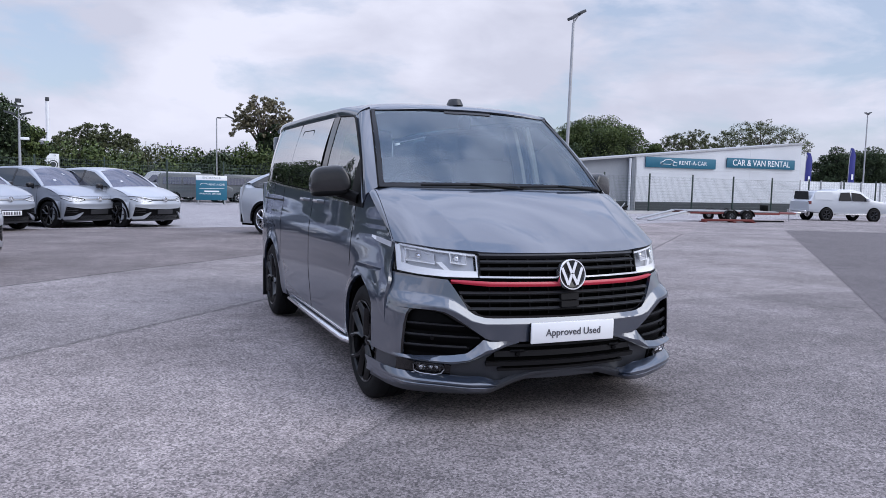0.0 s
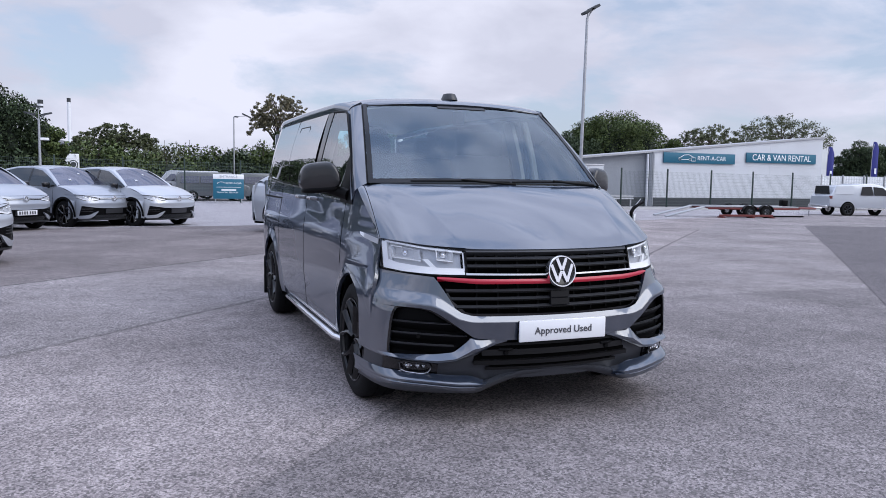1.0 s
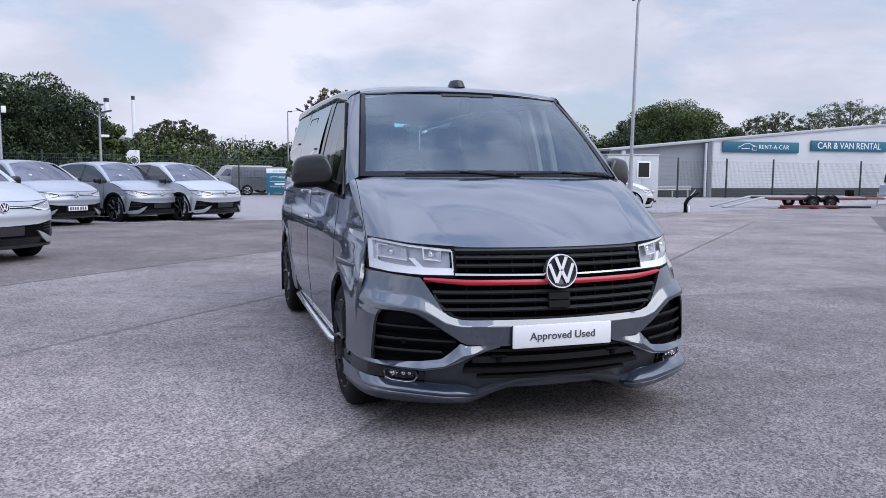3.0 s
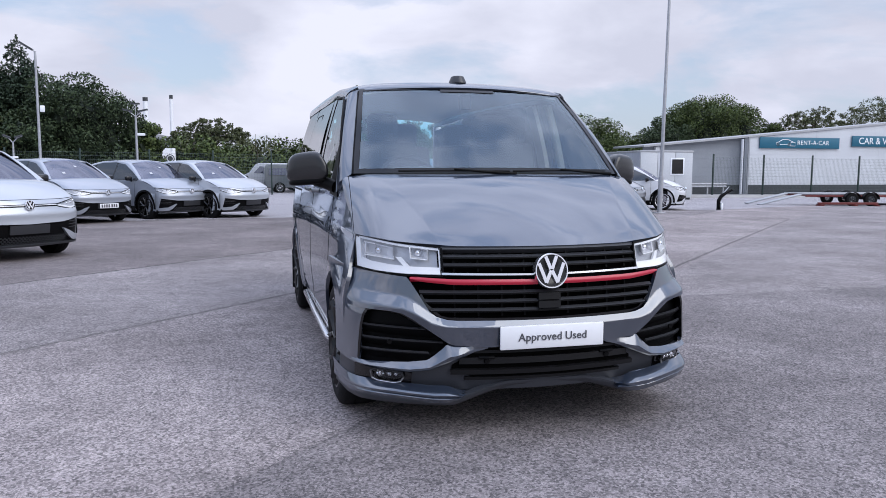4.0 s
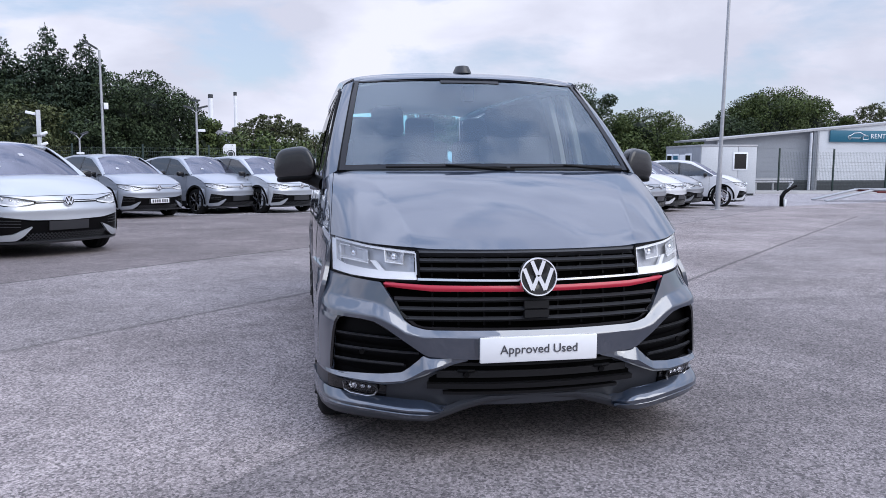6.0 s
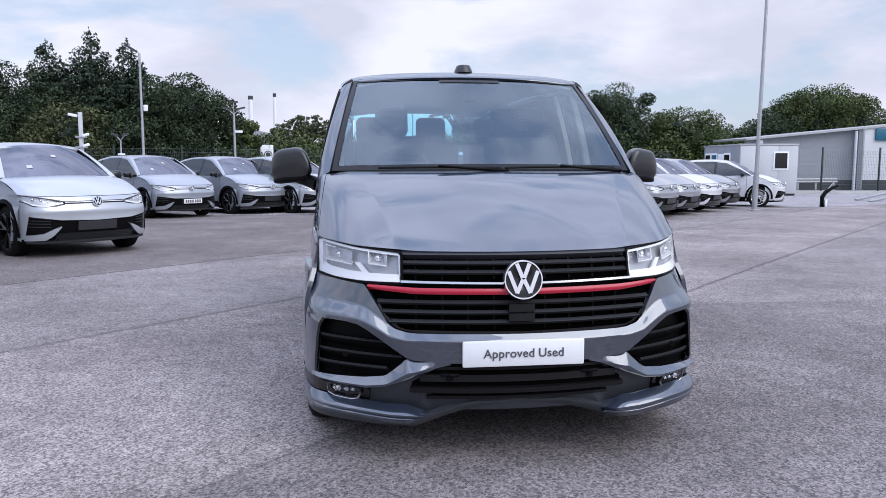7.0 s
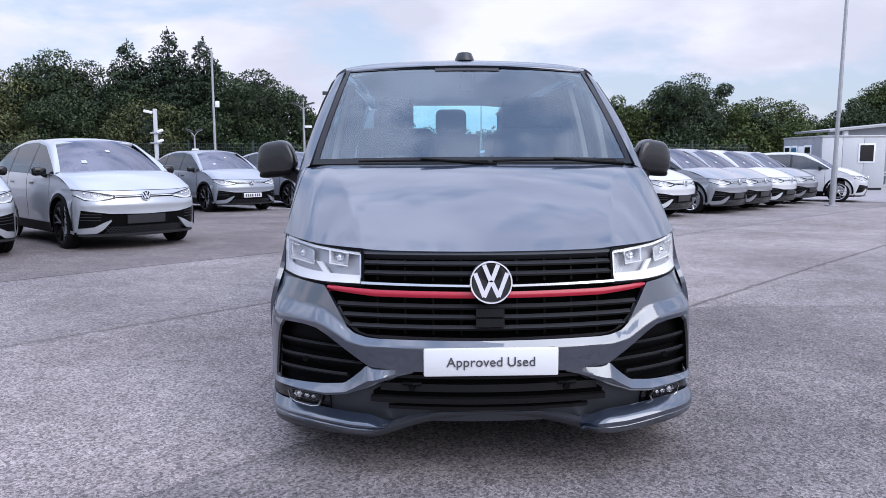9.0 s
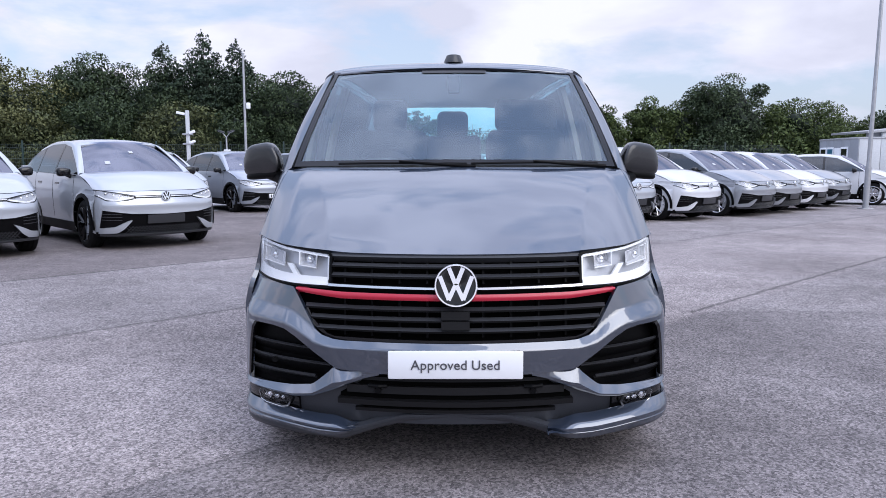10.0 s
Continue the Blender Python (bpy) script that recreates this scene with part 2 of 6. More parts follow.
def ground_material(name, base, light, seams, lay=None):
    """Worn tarmac: coloured chippings, broad pale wear, stains, and tarred joints along given lines."""
    m = bpy.data.materials.new(name)
    m.use_nodes = True
    nt = m.node_tree
    b = nt.nodes["Principled BSDF"]
    b.inputs["Roughness"].default_value = 0.86
    b.inputs["Specular IOR Level"].default_value = 0.35
    co = nt.nodes.new("ShaderNodeTexCoord").outputs["Object"]

    def tex(kind, sc, **kw):
        n = nt.nodes.new(kind)
        n.inputs["Scale"].default_value = sc
        for k, v in kw.items():
            n.inputs[k].default_value = v
        nt.links.new(co, n.inputs["Vector"])
        return n

    def ramp(src, p0, p1, c0, c1):
        r = nt.nodes.new("ShaderNodeValToRGB")
        r.color_ramp.elements[0].position, r.color_ramp.elements[1].position = p0, p1
        r.color_ramp.elements[0].color, r.color_ramp.elements[1].color = (*c0, 1), (*c1, 1)
        nt.links.new(src, r.inputs[0])
        return r.outputs[0]

    def mix(kind, fac, a, c):
        x = nt.nodes.new("ShaderNodeMixRGB")
        x.blend_type = kind
        if isinstance(fac, float):
            x.inputs[0].default_value = fac
        else:
            nt.links.new(fac, x.inputs[0])
        nt.links.new(a, x.inputs[1])
        if isinstance(c, tuple):
            x.inputs[2].default_value = (*c, 1)
        else:
            nt.links.new(c, x.inputs[2])
        return x.outputs[0]

    chip = tex("ShaderNodeTexVoronoi", 95.0)
    chip2 = tex("ShaderNodeTexNoise", 210.0, Detail=2.0)
    wide = tex("ShaderNodeTexNoise", 0.55, Detail=6.0, Roughness=0.62)
    mid = tex("ShaderNodeTexNoise", 5.0, Detail=6.0, Roughness=0.65)
    col = ramp(wide.outputs[0], 0.34, 0.66, base, light)
    bw = nt.nodes.new("ShaderNodeRGBToBW")
    nt.links.new(chip.outputs["Color"], bw.inputs[0])
    col = mix("MULTIPLY", 1.0, col, ramp(bw.outputs[0], 0.15, 0.85, (0.42, 0.42, 0.43), (1.6, 1.57, 1.58)))
    col = mix("MULTIPLY", 1.0, col, ramp(chip2.outputs[0], 0.34, 0.66, (0.6, 0.6, 0.61), (1.4, 1.39, 1.39)))
    col = mix("MULTIPLY", 1.0, col, ramp(mid.outputs[0], 0.3, 0.7, (0.82, 0.82, 0.83), (1.18, 1.17, 1.17)))
    sep = nt.nodes.new("ShaderNodeSeparateXYZ")
    nt.links.new(co, sep.inputs[0])

    def maths(op, a, c=None):
        n = nt.nodes.new("ShaderNodeMath")
        n.operation = op
        for k, v in enumerate((a, c)):
            if v is None:
                continue
            if isinstance(v, (int, float)):
                n.inputs[k].default_value = v
            else:
                nt.links.new(v, n.inputs[k])
        return n.outputs[0]

    wob = maths("MULTIPLY", maths("SUBTRACT", mid.outputs[0], 0.5), 0.12)
    for x0, y0, x1, y1, width, strength in seams:
        ln = math.hypot(x1 - x0, y1 - y0)
        nx, ny = (y1 - y0) / ln, -(x1 - x0) / ln
        d = maths("ADD", maths("MULTIPLY", sep.outputs[0], nx), maths("MULTIPLY", sep.outputs[1], ny))
        d = maths("ABSOLUTE", maths("ADD", maths("SUBTRACT", d, x0 * nx + y0 * ny), wob))
        s = maths("ADD", maths("MULTIPLY", sep.outputs[0], (x1 - x0) / ln), maths("MULTIPLY", sep.outputs[1], (y1 - y0) / ln))
        s = maths("ABSOLUTE", maths("SUBTRACT", s, ((x0 + x1) / 2 * (x1 - x0) + (y0 + y1) / 2 * (y1 - y0)) / ln))
        on = maths("MULTIPLY", maths("LESS_THAN", s, ln / 2), maths("SUBTRACT", 1.0, maths("MINIMUM", maths("DIVIDE", d, width), 1.0)))
        col = mix("MIX", maths("MULTIPLY", on, strength), col, (0.018, 0.018, 0.019))
    if lay:
        x0, y0, x1, y1, shade = lay
        ln = math.hypot(x1 - x0, y1 - y0)
        d = maths("ADD", maths("MULTIPLY", sep.outputs[0], (y1 - y0) / ln), maths("MULTIPLY", sep.outputs[1], -(x1 - x0) / ln))
        d = maths("ADD", maths("SUBTRACT", d, (x0 * (y1 - y0) - y0 * (x1 - x0)) / ln), wob)
        far = maths("MULTIPLY", maths("GREATER_THAN", d, 0.0), maths("LESS_THAN", sep.outputs[1], 3.5))
        col = mix("MULTIPLY", maths("MULTIPLY", far, 1.0), col, (shade, shade, shade * 1.01))
        # the pale, polished lane beside that newer lay
        span = maths("ADD", maths("SUBTRACT", sep.outputs[0], sep.outputs[1]), wob)
        pale = maths("MULTIPLY", maths("LESS_THAN", span, -1.28), maths("GREATER_THAN", span, -5.5))
        col = mix("MULTIPLY", pale, col, (1.13, 1.11, 1.1))
        # an older, browner lane beyond the first joint
        lane = maths("LESS_THAN", span, -9.87)
        col = mix("MULTIPLY", maths("MULTIPLY", lane, 1.0), col, (0.74, 0.715, 0.71))
    nt.links.new(col, b.inputs["Base Color"])
    bp = nt.nodes.new("ShaderNodeBump")
    bp.inputs["Strength"].default_value, bp.inputs["Distance"].default_value = 1.0, 0.004
    nt.links.new(bw.outputs[0], bp.inputs["Height"])
    nt.links.new(bp.outputs[0], b.inputs["Normal"])
    return m


SEAMS = [(-9.0, 0.85, 0.4, 10.3, 0.035, 0.9), (-5.0, 0.45, 0.2, 5.7, 0.05, 0.55), (3.6, 9.3, 15.5, 21.0, 0.04, 0.55), (-2.1, -0.8, 0.6, 1.85, 0.04, 0.25), (2.0, 3.45, 14.0, 15.45, 0.04, 0.7)]
TARMAC = ground_material("worn_tarmac", (0.174, 0.158, 0.154), (0.292, 0.268, 0.261), SEAMS, (-1.68, -0.41, -0.75, 0.54, 0.79))
TARDARK = ground_material("newer_tarmac", (0.115, 0.105, 0.106), (0.14, 0.128, 0.129), [])
ROADPALE = ground_material("pale_road", (0.285, 0.275, 0.28), (0.35, 0.34, 0.345), [])

# ---- building blocks ----


def part(name, bm, mat, parent=None, label="", smooth=40):
    """Links a bmesh as one mesh object under a thing or a part."""
    me = bpy.data.meshes.new(name)
    bm.normal_update()
    bm.to_mesh(me)
    bm.free()
    me.materials.append(mat)
    if smooth:
        me.polygons.foreach_set("use_smooth", [True] * len(me.polygons))
        me.set_sharp_from_angle(angle=radians(smooth))
    ob = new(name, me)
    if parent:
        ob.parent = parent
    if label:
        tagged(ob, label)
    return ob


def thing(name, label, category, m=None, group="", kind=""):
    ob = new(name)
    ob.empty_display_size = 0.2
    if m is not None:
        ob.matrix_world = m
    return tagged(ob, label, category, group, kind)


def grid(fn, nu, nv, bm=None, thick=0.0, flip=False):
    """A sheet from fn(u, v) with u and v from 0 to 1, thickened inwards if asked."""
    bm = bm or bmesh.new()
    rows = [[bm.verts.new(fn(i / nu, j / nv)) for j in range(nv + 1)] for i in range(nu + 1)]
    made = []
    for i in range(nu):
        for j in range(nv):
            q = [rows[i][j], rows[i + 1][j], rows[i + 1][j + 1], rows[i][j + 1]]
            if flip:
                q.reverse()
            made.append(bm.faces.new(q))
    if thick:
        bm.normal_update()
        bmesh.ops.solidify(bm, geom=made, thickness=thick)
    return bm


def box(x0, x1, y0, y1, z0, z1, bevel=0.0, bm=None, seg=2):
    bm = bm or bmesh.new()
    r = bmesh.ops.create_cube(bm, size=1.0)
    bmesh.ops.scale(bm, vec=(x1 - x0, y1 - y0, z1 - z0), verts=r["verts"])
    bmesh.ops.translate(bm, vec=((x0 + x1) / 2, (y0 + y1) / 2, (z0 + z1) / 2), verts=r["verts"])
    if bevel:
        es = list({e for v in r["verts"] for e in v.link_edges})
        bmesh.ops.bevel(bm, geom=es, offset=bevel, segments=seg, affect="EDGES", profile=0.5)
    return bm


def tube(p0, p1, r0, r1=None, n=12, bm=None, caps=True):
    bm = bm or bmesh.new()
    p0, p1 = Vector(p0), Vector(p1)
    r1 = r0 if r1 is None else r1
    d = p1 - p0
    turn = d.to_track_quat("Z", "Y").to_matrix().to_4x4()
    bmesh.ops.create_cone(bm, cap_ends=caps, segments=n, radius1=r0, radius2=r1, depth=d.length, matrix=Matrix.Translation((p0 + p1) / 2) @ turn)
    return bm


def pipe(points, r, n=10, bm=None):
    """A round bar through points, with mitred joints."""
    bm = bm or bmesh.new()
    pts = [Vector(p) for p in points]
    rings = []
    for k, p in enumerate(pts):
        d = (pts[min(k + 1, len(pts) - 1)] - pts[max(k - 1, 0)]).normalized()
        q = d.to_track_quat("Z", "Y")
        rad = r[k] if isinstance(r, (list, tuple)) else r
        rings.append([bm.verts.new(p + q @ Vector((rad * math.cos(2 * math.pi * a / n), rad * math.sin(2 * math.pi * a / n), 0))) for a in range(n)])
    for a, c in zip(rings, rings[1:]):
        for k in range(n):
            bm.faces.new([a[k], a[(k + 1) % n], c[(k + 1) % n], c[k]])
    bm.faces.new(rings[0][::-1])
    bm.faces.new(rings[-1])
    return bm


def lathe(profile, n=40, axis="x", bm=None):
    """A turned solid: profile of (along, radius), round the given axis."""
    bm = bm or bmesh.new()
    rows = []
    for a, r in profile:
        row = []
        for k in range(n):
            c, s = math.cos(2 * math.pi * k / n), math.sin(2 * math.pi * k / n)
            row.append(bm.verts.new((a, r * c, r * s) if axis == "x" else (r * c, r * s, a) if axis == "z" else (r * c, a, r * s)))
        rows.append(row)
    for a, c in zip(rows, rows[1:]):
        for k in range(n):
            bm.faces.new([a[k], a[(k + 1) % n], c[(k + 1) % n], c[k]])
    bmesh.ops.recalc_face_normals(bm, faces=bm.faces)
    return bm


def prism(outline, depth, bm=None, place=None):
    """A plate with the given outline in its local x and z, thickened along y."""
    bm = bm or bmesh.new()
    place = place or Matrix()
    a = [bm.verts.new(place @ Vector((x, 0, z))) for x, z in outline]
    b = [bm.verts.new(place @ Vector((x, depth, z))) for x, z in outline]
    n = len(outline)
    fs = [bm.faces.new(a), bm.faces.new(b[::-1])]
    for k in range(n):
        fs.append(bm.faces.new([a[k], b[k], b[(k + 1) % n], a[(k + 1) % n]]))
    bmesh.ops.recalc_face_normals(bm, faces=fs)
    return bm


def moved(bm, m):
    bmesh.ops.transform(bm, matrix=m, verts=bm.verts)
    return bm


def lerp(table, v):
    """Reads a table of (position, value) pairs at v, along straight lines."""
    return float(np.interp(v, [a for a, _ in table], [b for _, b in table]))


def smooth(table, v):
    """Reads a table as lerp() does, with eased joints."""
    w = 0.035 * (table[-1][0] - table[0][0])
    return sum(lerp(table, v + k * w) * f for k, f in ((-1, 0.25), (0, 0.5), (1, 0.25)))


def step(a, b, v):
    t = min(max((v - a) / (b - a), 0.0), 1.0)
    return t * t * (3 - 2 * t)


def text(words, size, mat, parent, m, name="lettering", extrude=0.002, align="CENTER", space=1.0, bold=0.0):
    cu = bpy.data.curves.new(name, "FONT")
    cu.body, cu.size, cu.extrude, cu.align_x, cu.align_y, cu.space_character = words, size, extrude, align, "CENTER", space
    cu.offset = bold
    ob = new(name, cu)
    me = bpy.data.meshes.new_from_object(ob.evaluated_get(bpy.context.evaluated_depsgraph_get()))
    bpy.data.objects.remove(ob)
    me.materials.clear()
    me.materials.append(mat)
    me.transform(m)
    ob = new(name, me)
    ob.parent = parent
    return ob


def sp(v, k=1.5):
    return v if v > 40 else k * math.log1p(math.exp(v / k))


def ground_z(x, y):
    """The yard is level round the van and falls gently beyond it."""
    return -0.012 * (sp(y - 6.5) - sp(y - 45)) - 0.005 * (sp(x - 5) - sp(x - 45))


# ---- ground ----


def spaced(near, far, fine, n):
    """Coordinates that are close together near the yard and wide apart far off."""
    inner = list(np.linspace(near[0], near[1], fine))
    out = [near[1] + (far - near[1]) * (k / n) ** 2.5 for k in range(1, n + 1)]
    return [near[0] - (v - near[1]) for v in reversed(out)] + inner + out


def sheet(name, xs, ys, mat, lift=0.0, warp=None):
    bm = bmesh.new()
    rows = []
    for x in xs:
        row = []
        for y in ys:
            px, py = warp(x, y) if warp else (x, y)
            row.append(bm.verts.new((px, py, ground_z(px, py) + lift)))
        rows.append(row)
    for a, b in zip(rows, rows[1:]):
        for k in range(len(ys) - 1):
            bm.faces.new([a[k], b[k], b[k + 1], a[k + 1]])
    return part(name, bm, mat)


tagged(sheet("ground", spaced((-40, 70), 1500, 56, 12), spaced((-20, 70), 1500, 46, 12), TARMAC), "worn grey tarmac yard with tarred joints and pale wear", "ground", kind="structure")
EDGE = [(-60, 10.0), (-12, 17.2), (-0.8, 18.8), (16, 21.6), (24, 25.6), (60, 40)]
tagged(sheet("road", list(np.linspace(-60, 60, 61)), list(np.linspace(0, 1, 20)), ROADPALE, 0.004, lambda x, v: (x, lerp(EDGE, x) + v * (53.5 - 0.38 * x - lerp(EDGE, x)) if 53.5 - 0.38 * x > lerp(EDGE, x) else lerp(EDGE, x) + v * 0.5)),
       "pale worn concrete access road behind the yard", "road", kind="structure")
tagged(sheet("newer_tarmac", list(np.linspace(0, 1, 30)), list(np.linspace(0, 1, 8)), TARDARK, 0.004, lambda u, v: (2.5 + 18 * u + v * 10, -0.6 + 18.1 * u - v * 6)),
       "darker relaid tarmac strip beside the worn yard", "ground", kind="structure")

# ---- the van ----
VAN = "grey panel van"
HUB_F, HUB_R, HUB_Z, ARCH = 0.805, 3.74, 0.335, 0.392
NOSE_Y = [(0.15, 0.09), (0.23, 0.037), (0.34, 0.005), (0.46, 0.012), (0.6, 0.02), (0.7, 0.03), (0.79, 0.042), (0.91, 0.076), (1.0, 0.12)]
NOSE_K = [(0.2, 0.15), (0.6, 0.15), (0.66, 0.25), (0.78, 0.62), (1.0, 0.6)]
SIDE_X = [(0.2, 0.855), (0.27, 0.885), (0.4, 0.908), (0.47, 0.905), (0.52, 0.918), (0.62, 0.924), (0.9, 0.924), (0.97, 0.918), (1.0, 0.905), (1.2, 0.885), (1.26, 0.872), (1.45, 0.833), (1.6, 0.792), (1.72, 0.755), (1.78, 0.732), (1.83, 0.7)]


def nose(x, z):
    """The depth of the van's front face at a place across and up."""
    a = abs(x)
    return smooth(NOSE_Y, z) + 0.28 * a * a + lerp(NOSE_K, z) * a**8 + 0.2 * (a / 0.935) ** 44


def flank(y, z):
    """Half the van's width at a place along and up."""
    x = smooth(SIDE_X, z) if z < 1.7 else lerp(SIDE_X, z)
    x -= 0.066 * step(0.62, 0.95, z) * math.exp(-max(y - 0.45, 0) / 0.4)
    x -= 0.13 * step(3.9, 4.95, y) ** 2
    for h in (HUB_F, HUB_R):
        d = math.hypot(y - h, z - HUB_Z) - ARCH
        x += 0.016 * (0.4 + 0.6 * step(0.4, 0.75, y)) * math.exp(-((d / 0.05) ** 2)) if z < 1.1 else 0
    return x


def face_panel(x0, x1, low, high, out=0.0, nx=24, nz=6, thick=0.02, bm=None):
    """A panel on the van's front between two heights, each a number or a table across."""
    lo = (lambda x: low) if isinstance(low, float) else (lambda x: lerp(low, abs(x)))
    hi = (lambda x: high) if isinstance(high, float) else (lambda x: lerp(high, abs(x)))

    def at(u, v):
        x = x0 + (x1 - x0) * u
        z = lo(x) + (hi(x) - lo(x)) * v
        return (x, nose(x, z) - (out(x, z, v) if callable(out) else out), z)

    return grid(at, nx, nz, bm, thick, flip=x1 < x0)


def side_panel(s, y0, y1, low, high, out=0.0, ny=20, nz=6, thick=0.015, bm=None, bulge=0.0):
    lo = (lambda y: low) if isinstance(low, float) else (lambda y: lerp(low, y))
    hi = (lambda y: high) if isinstance(high, float) else (lambda y: lerp(high, y))

    def at(u, v):
        y = y0 + (y1 - y0) * u
        z = lo(y) + (hi(y) - lo(y)) * v
        return (s * (flank(y, z) + out + bulge * math.sin(math.pi * v)), y, z)

    return grid(at, ny, nz, bm, thick, flip=s < 0)


van = thing("panel_van", "dark grey six-seat panel van with black wheels and red grille strip", "van")

# bumper skin
GRILLE_EDGE = [(0.0, 0.574), (0.44, 0.575), (0.484, 0.579), (0.53, 0.592), (0.56, 0.612), (0.655, 0.773), (0.76, 0.782), (0.94, 0.80)]
INTAKE_TOP = [(0.0, 0.452), (0.3, 0.452), (0.46, 0.462), (0.485, 0.472), (0.646, 0.586), (0.69, 0.61), (0.74, 0.62), (0.94, 0.626)]
INTAKE_LOW = [(0.3, 0.452), (0.46, 0.46), (0.485, 0.468), (0.5, 0.45), (0.545, 0.412), (0.575, 0.39), (0.663, 0.379), (0.866, 0.372), (0.94, 0.372)]
ARM_LOW = [(0.3, 0.445), (0.36, 0.43), (0.57, 0.345), (0.66, 0.333), (0.86, 0.352), (0.94, 0.355)]
CREASE = [(0.0, 0.547), (0.44, 0.548), (0.5, 0.552), (0.56, 0.568), (0.62, 0.604), (0.68, 0.632), (0.8, 0.645), (0.94, 0.65)]


def ledge(x, z, v):
    """The bumper's ledge: it stands out along a crease, falls back steeply above it and gently below."""
    d = z - lerp(CREASE, abs(x))
    w = lerp([(0.0, 0.026), (0.45, 0.028), (0.56, 0.04), (0.64, 0.055), (0.94, 0.05)], abs(x))
    fade = 1 - step(0.86, 0.94, abs(x))
    return lerp([(0.0, 0.022), (0.4, 0.022), (0.56, 0.036), (0.94, 0.036)], abs(x)) * fade * (max(0.0, 1 - d / w) if d > 0 else max(0.35, 1 + d / 0.14))


def arm_ledge(x, z, v):
    fade = (1 - step(0.84, 0.93, abs(x))) * step(0.36, 0.46, abs(x))
    return 0.034 * fade * (v < 0.001 and 0.35 or lerp([(0.0, 0.5), (0.35, 1.0), (1.0, 0.0)], v))


bm = face_panel(-0.94, 0.94, INTAKE_TOP, GRILLE_EDGE, ledge, nx=120, nz=26)
for s in (1, -1):
    face_panel(s * 0.3, s * 0.94, ARM_LOW, INTAKE_LOW, arm_ledge, nx=50, nz=8, bm=bm)
    def cheek(u, v, s=s):
        z = 0.36 + 0.272 * v
        x = lerp([(0.36, 0.875), (0.57, 0.86), (0.6, 0.85), (0.632, 0.83)], z)
        x += (0.94 - x) * u
        return (s * x, nose(x, z), z)

    grid(cheek, 14, 16, bm, 0.02, flip=s < 0)
bmesh.ops.recalc_face_normals(bm, faces=bm.faces)
bumper = part("bumper", bm, PAINT, van, "dark grey painted front bumper")

for s in (1, -1):
    bm = face_panel(s * 0.47, s * 0.9, [(0.47, 0.44), (0.52, 0.41), (0.6, 0.36), (0.9, 0.36)], [(0.47, 0.5), (0.52, 0.53), (0.7, 0.62), (0.9, 0.64)], -0.06, 20, 4)
    intake = part("side_intake", bm, PLASTIC, van, "black slatted side air intake")
    for xi, zi, zo in ((0.545, 0.53, 0.545), (0.492, 0.47, 0.485), (0.556, 0.42, 0.43)):
        bm = face_panel(s * xi, s * 0.872, [(xi, zi - 0.007), (0.87, zo - 0.007)], [(xi, zi), (0.87, zo)], lambda x, z, v: -0.012 - 0.01 * v, 16, 2, 0.045)
        slat = part("slat", bm, PLASTIC, intake)
        # greyer strip paints the thin highlight along the slat's top
        bm = face_panel(s * (xi + 0.01), s * 0.868, [(xi, zi), (0.87, zo)], [(xi, zi + 0.004), (0.87, zo + 0.004)], lambda x, z, v: -0.014 - 0.012 * v, 16, 1, 0.006)
        part("slat_edge", bm, GREYPLASTIC, slat)
    edge = [(0.5, 0.487), (0.56, 0.53), (0.646, 0.586), (0.69, 0.609), (0.74, 0.619), (0.815, 0.623), (0.838, 0.615), (0.852, 0.59), (0.862, 0.54), (0.87, 0.45), (0.874, 0.38)]

    def frame_at(u, v, s=s):
        k = u * (len(edge) - 1)
        x, z = lerp(list(enumerate(e[0] for e in edge)), k), lerp(list(enumerate(e[1] for e in edge)), k)
        inset = lerp([(0, -0.003), (0.35, 0.012), (1, 0.018)], v)
        d = Vector((0.7 - x, 0.48 - z)).normalized() * inset
        x, z = x + d.x, z + d.y
        return (s * x, nose(x, z) + lerp([(0, -0.002), (0.35, 0.004), (1, 0.055)], v), z)

    part("rim", grid(frame_at, 30, 4, None, 0.004), BLACKGLOSS, intake, "gloss black intake frame")
    bm = lathe([(0, 0.0), (0, 0.011), (0.008, 0.012)], 16, "y")
    part("parking_sensor", moved(bm, pose(s * 0.74, nose(0.74, 0.47) - 0.004, 0.47)), PLASTIC, intake)

# lower intake, fog lamps and splitter
bm = face_panel(-0.93, 0.93, 0.232, [(0.0, 0.47), (0.34, 0.46), (0.5, 0.385), (0.58, 0.352), (0.94, 0.36)], -0.035, 80, 8)
lower = part("lower_intake", bm, DARKLIP, van, "dark plastic lower air intake")
# plain near-black sheet paints the shade behind the lower slats
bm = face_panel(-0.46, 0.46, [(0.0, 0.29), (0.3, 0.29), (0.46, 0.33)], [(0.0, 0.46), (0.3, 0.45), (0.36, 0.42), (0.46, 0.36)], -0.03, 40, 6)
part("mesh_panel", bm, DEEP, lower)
for z, w, h in ((0.425, 0.37, 0.014), (0.385, 0.43, 0.03), (0.33, 0.47, 0.022), (0.295, 0.4, 0.014)):
    bm = face_panel(-w, w, z - h / 2, z + h / 2, -0.008 if h > 0.02 else -0.02, 40, 2, 0.03)
    part("slat", bm, SATIN, lower)
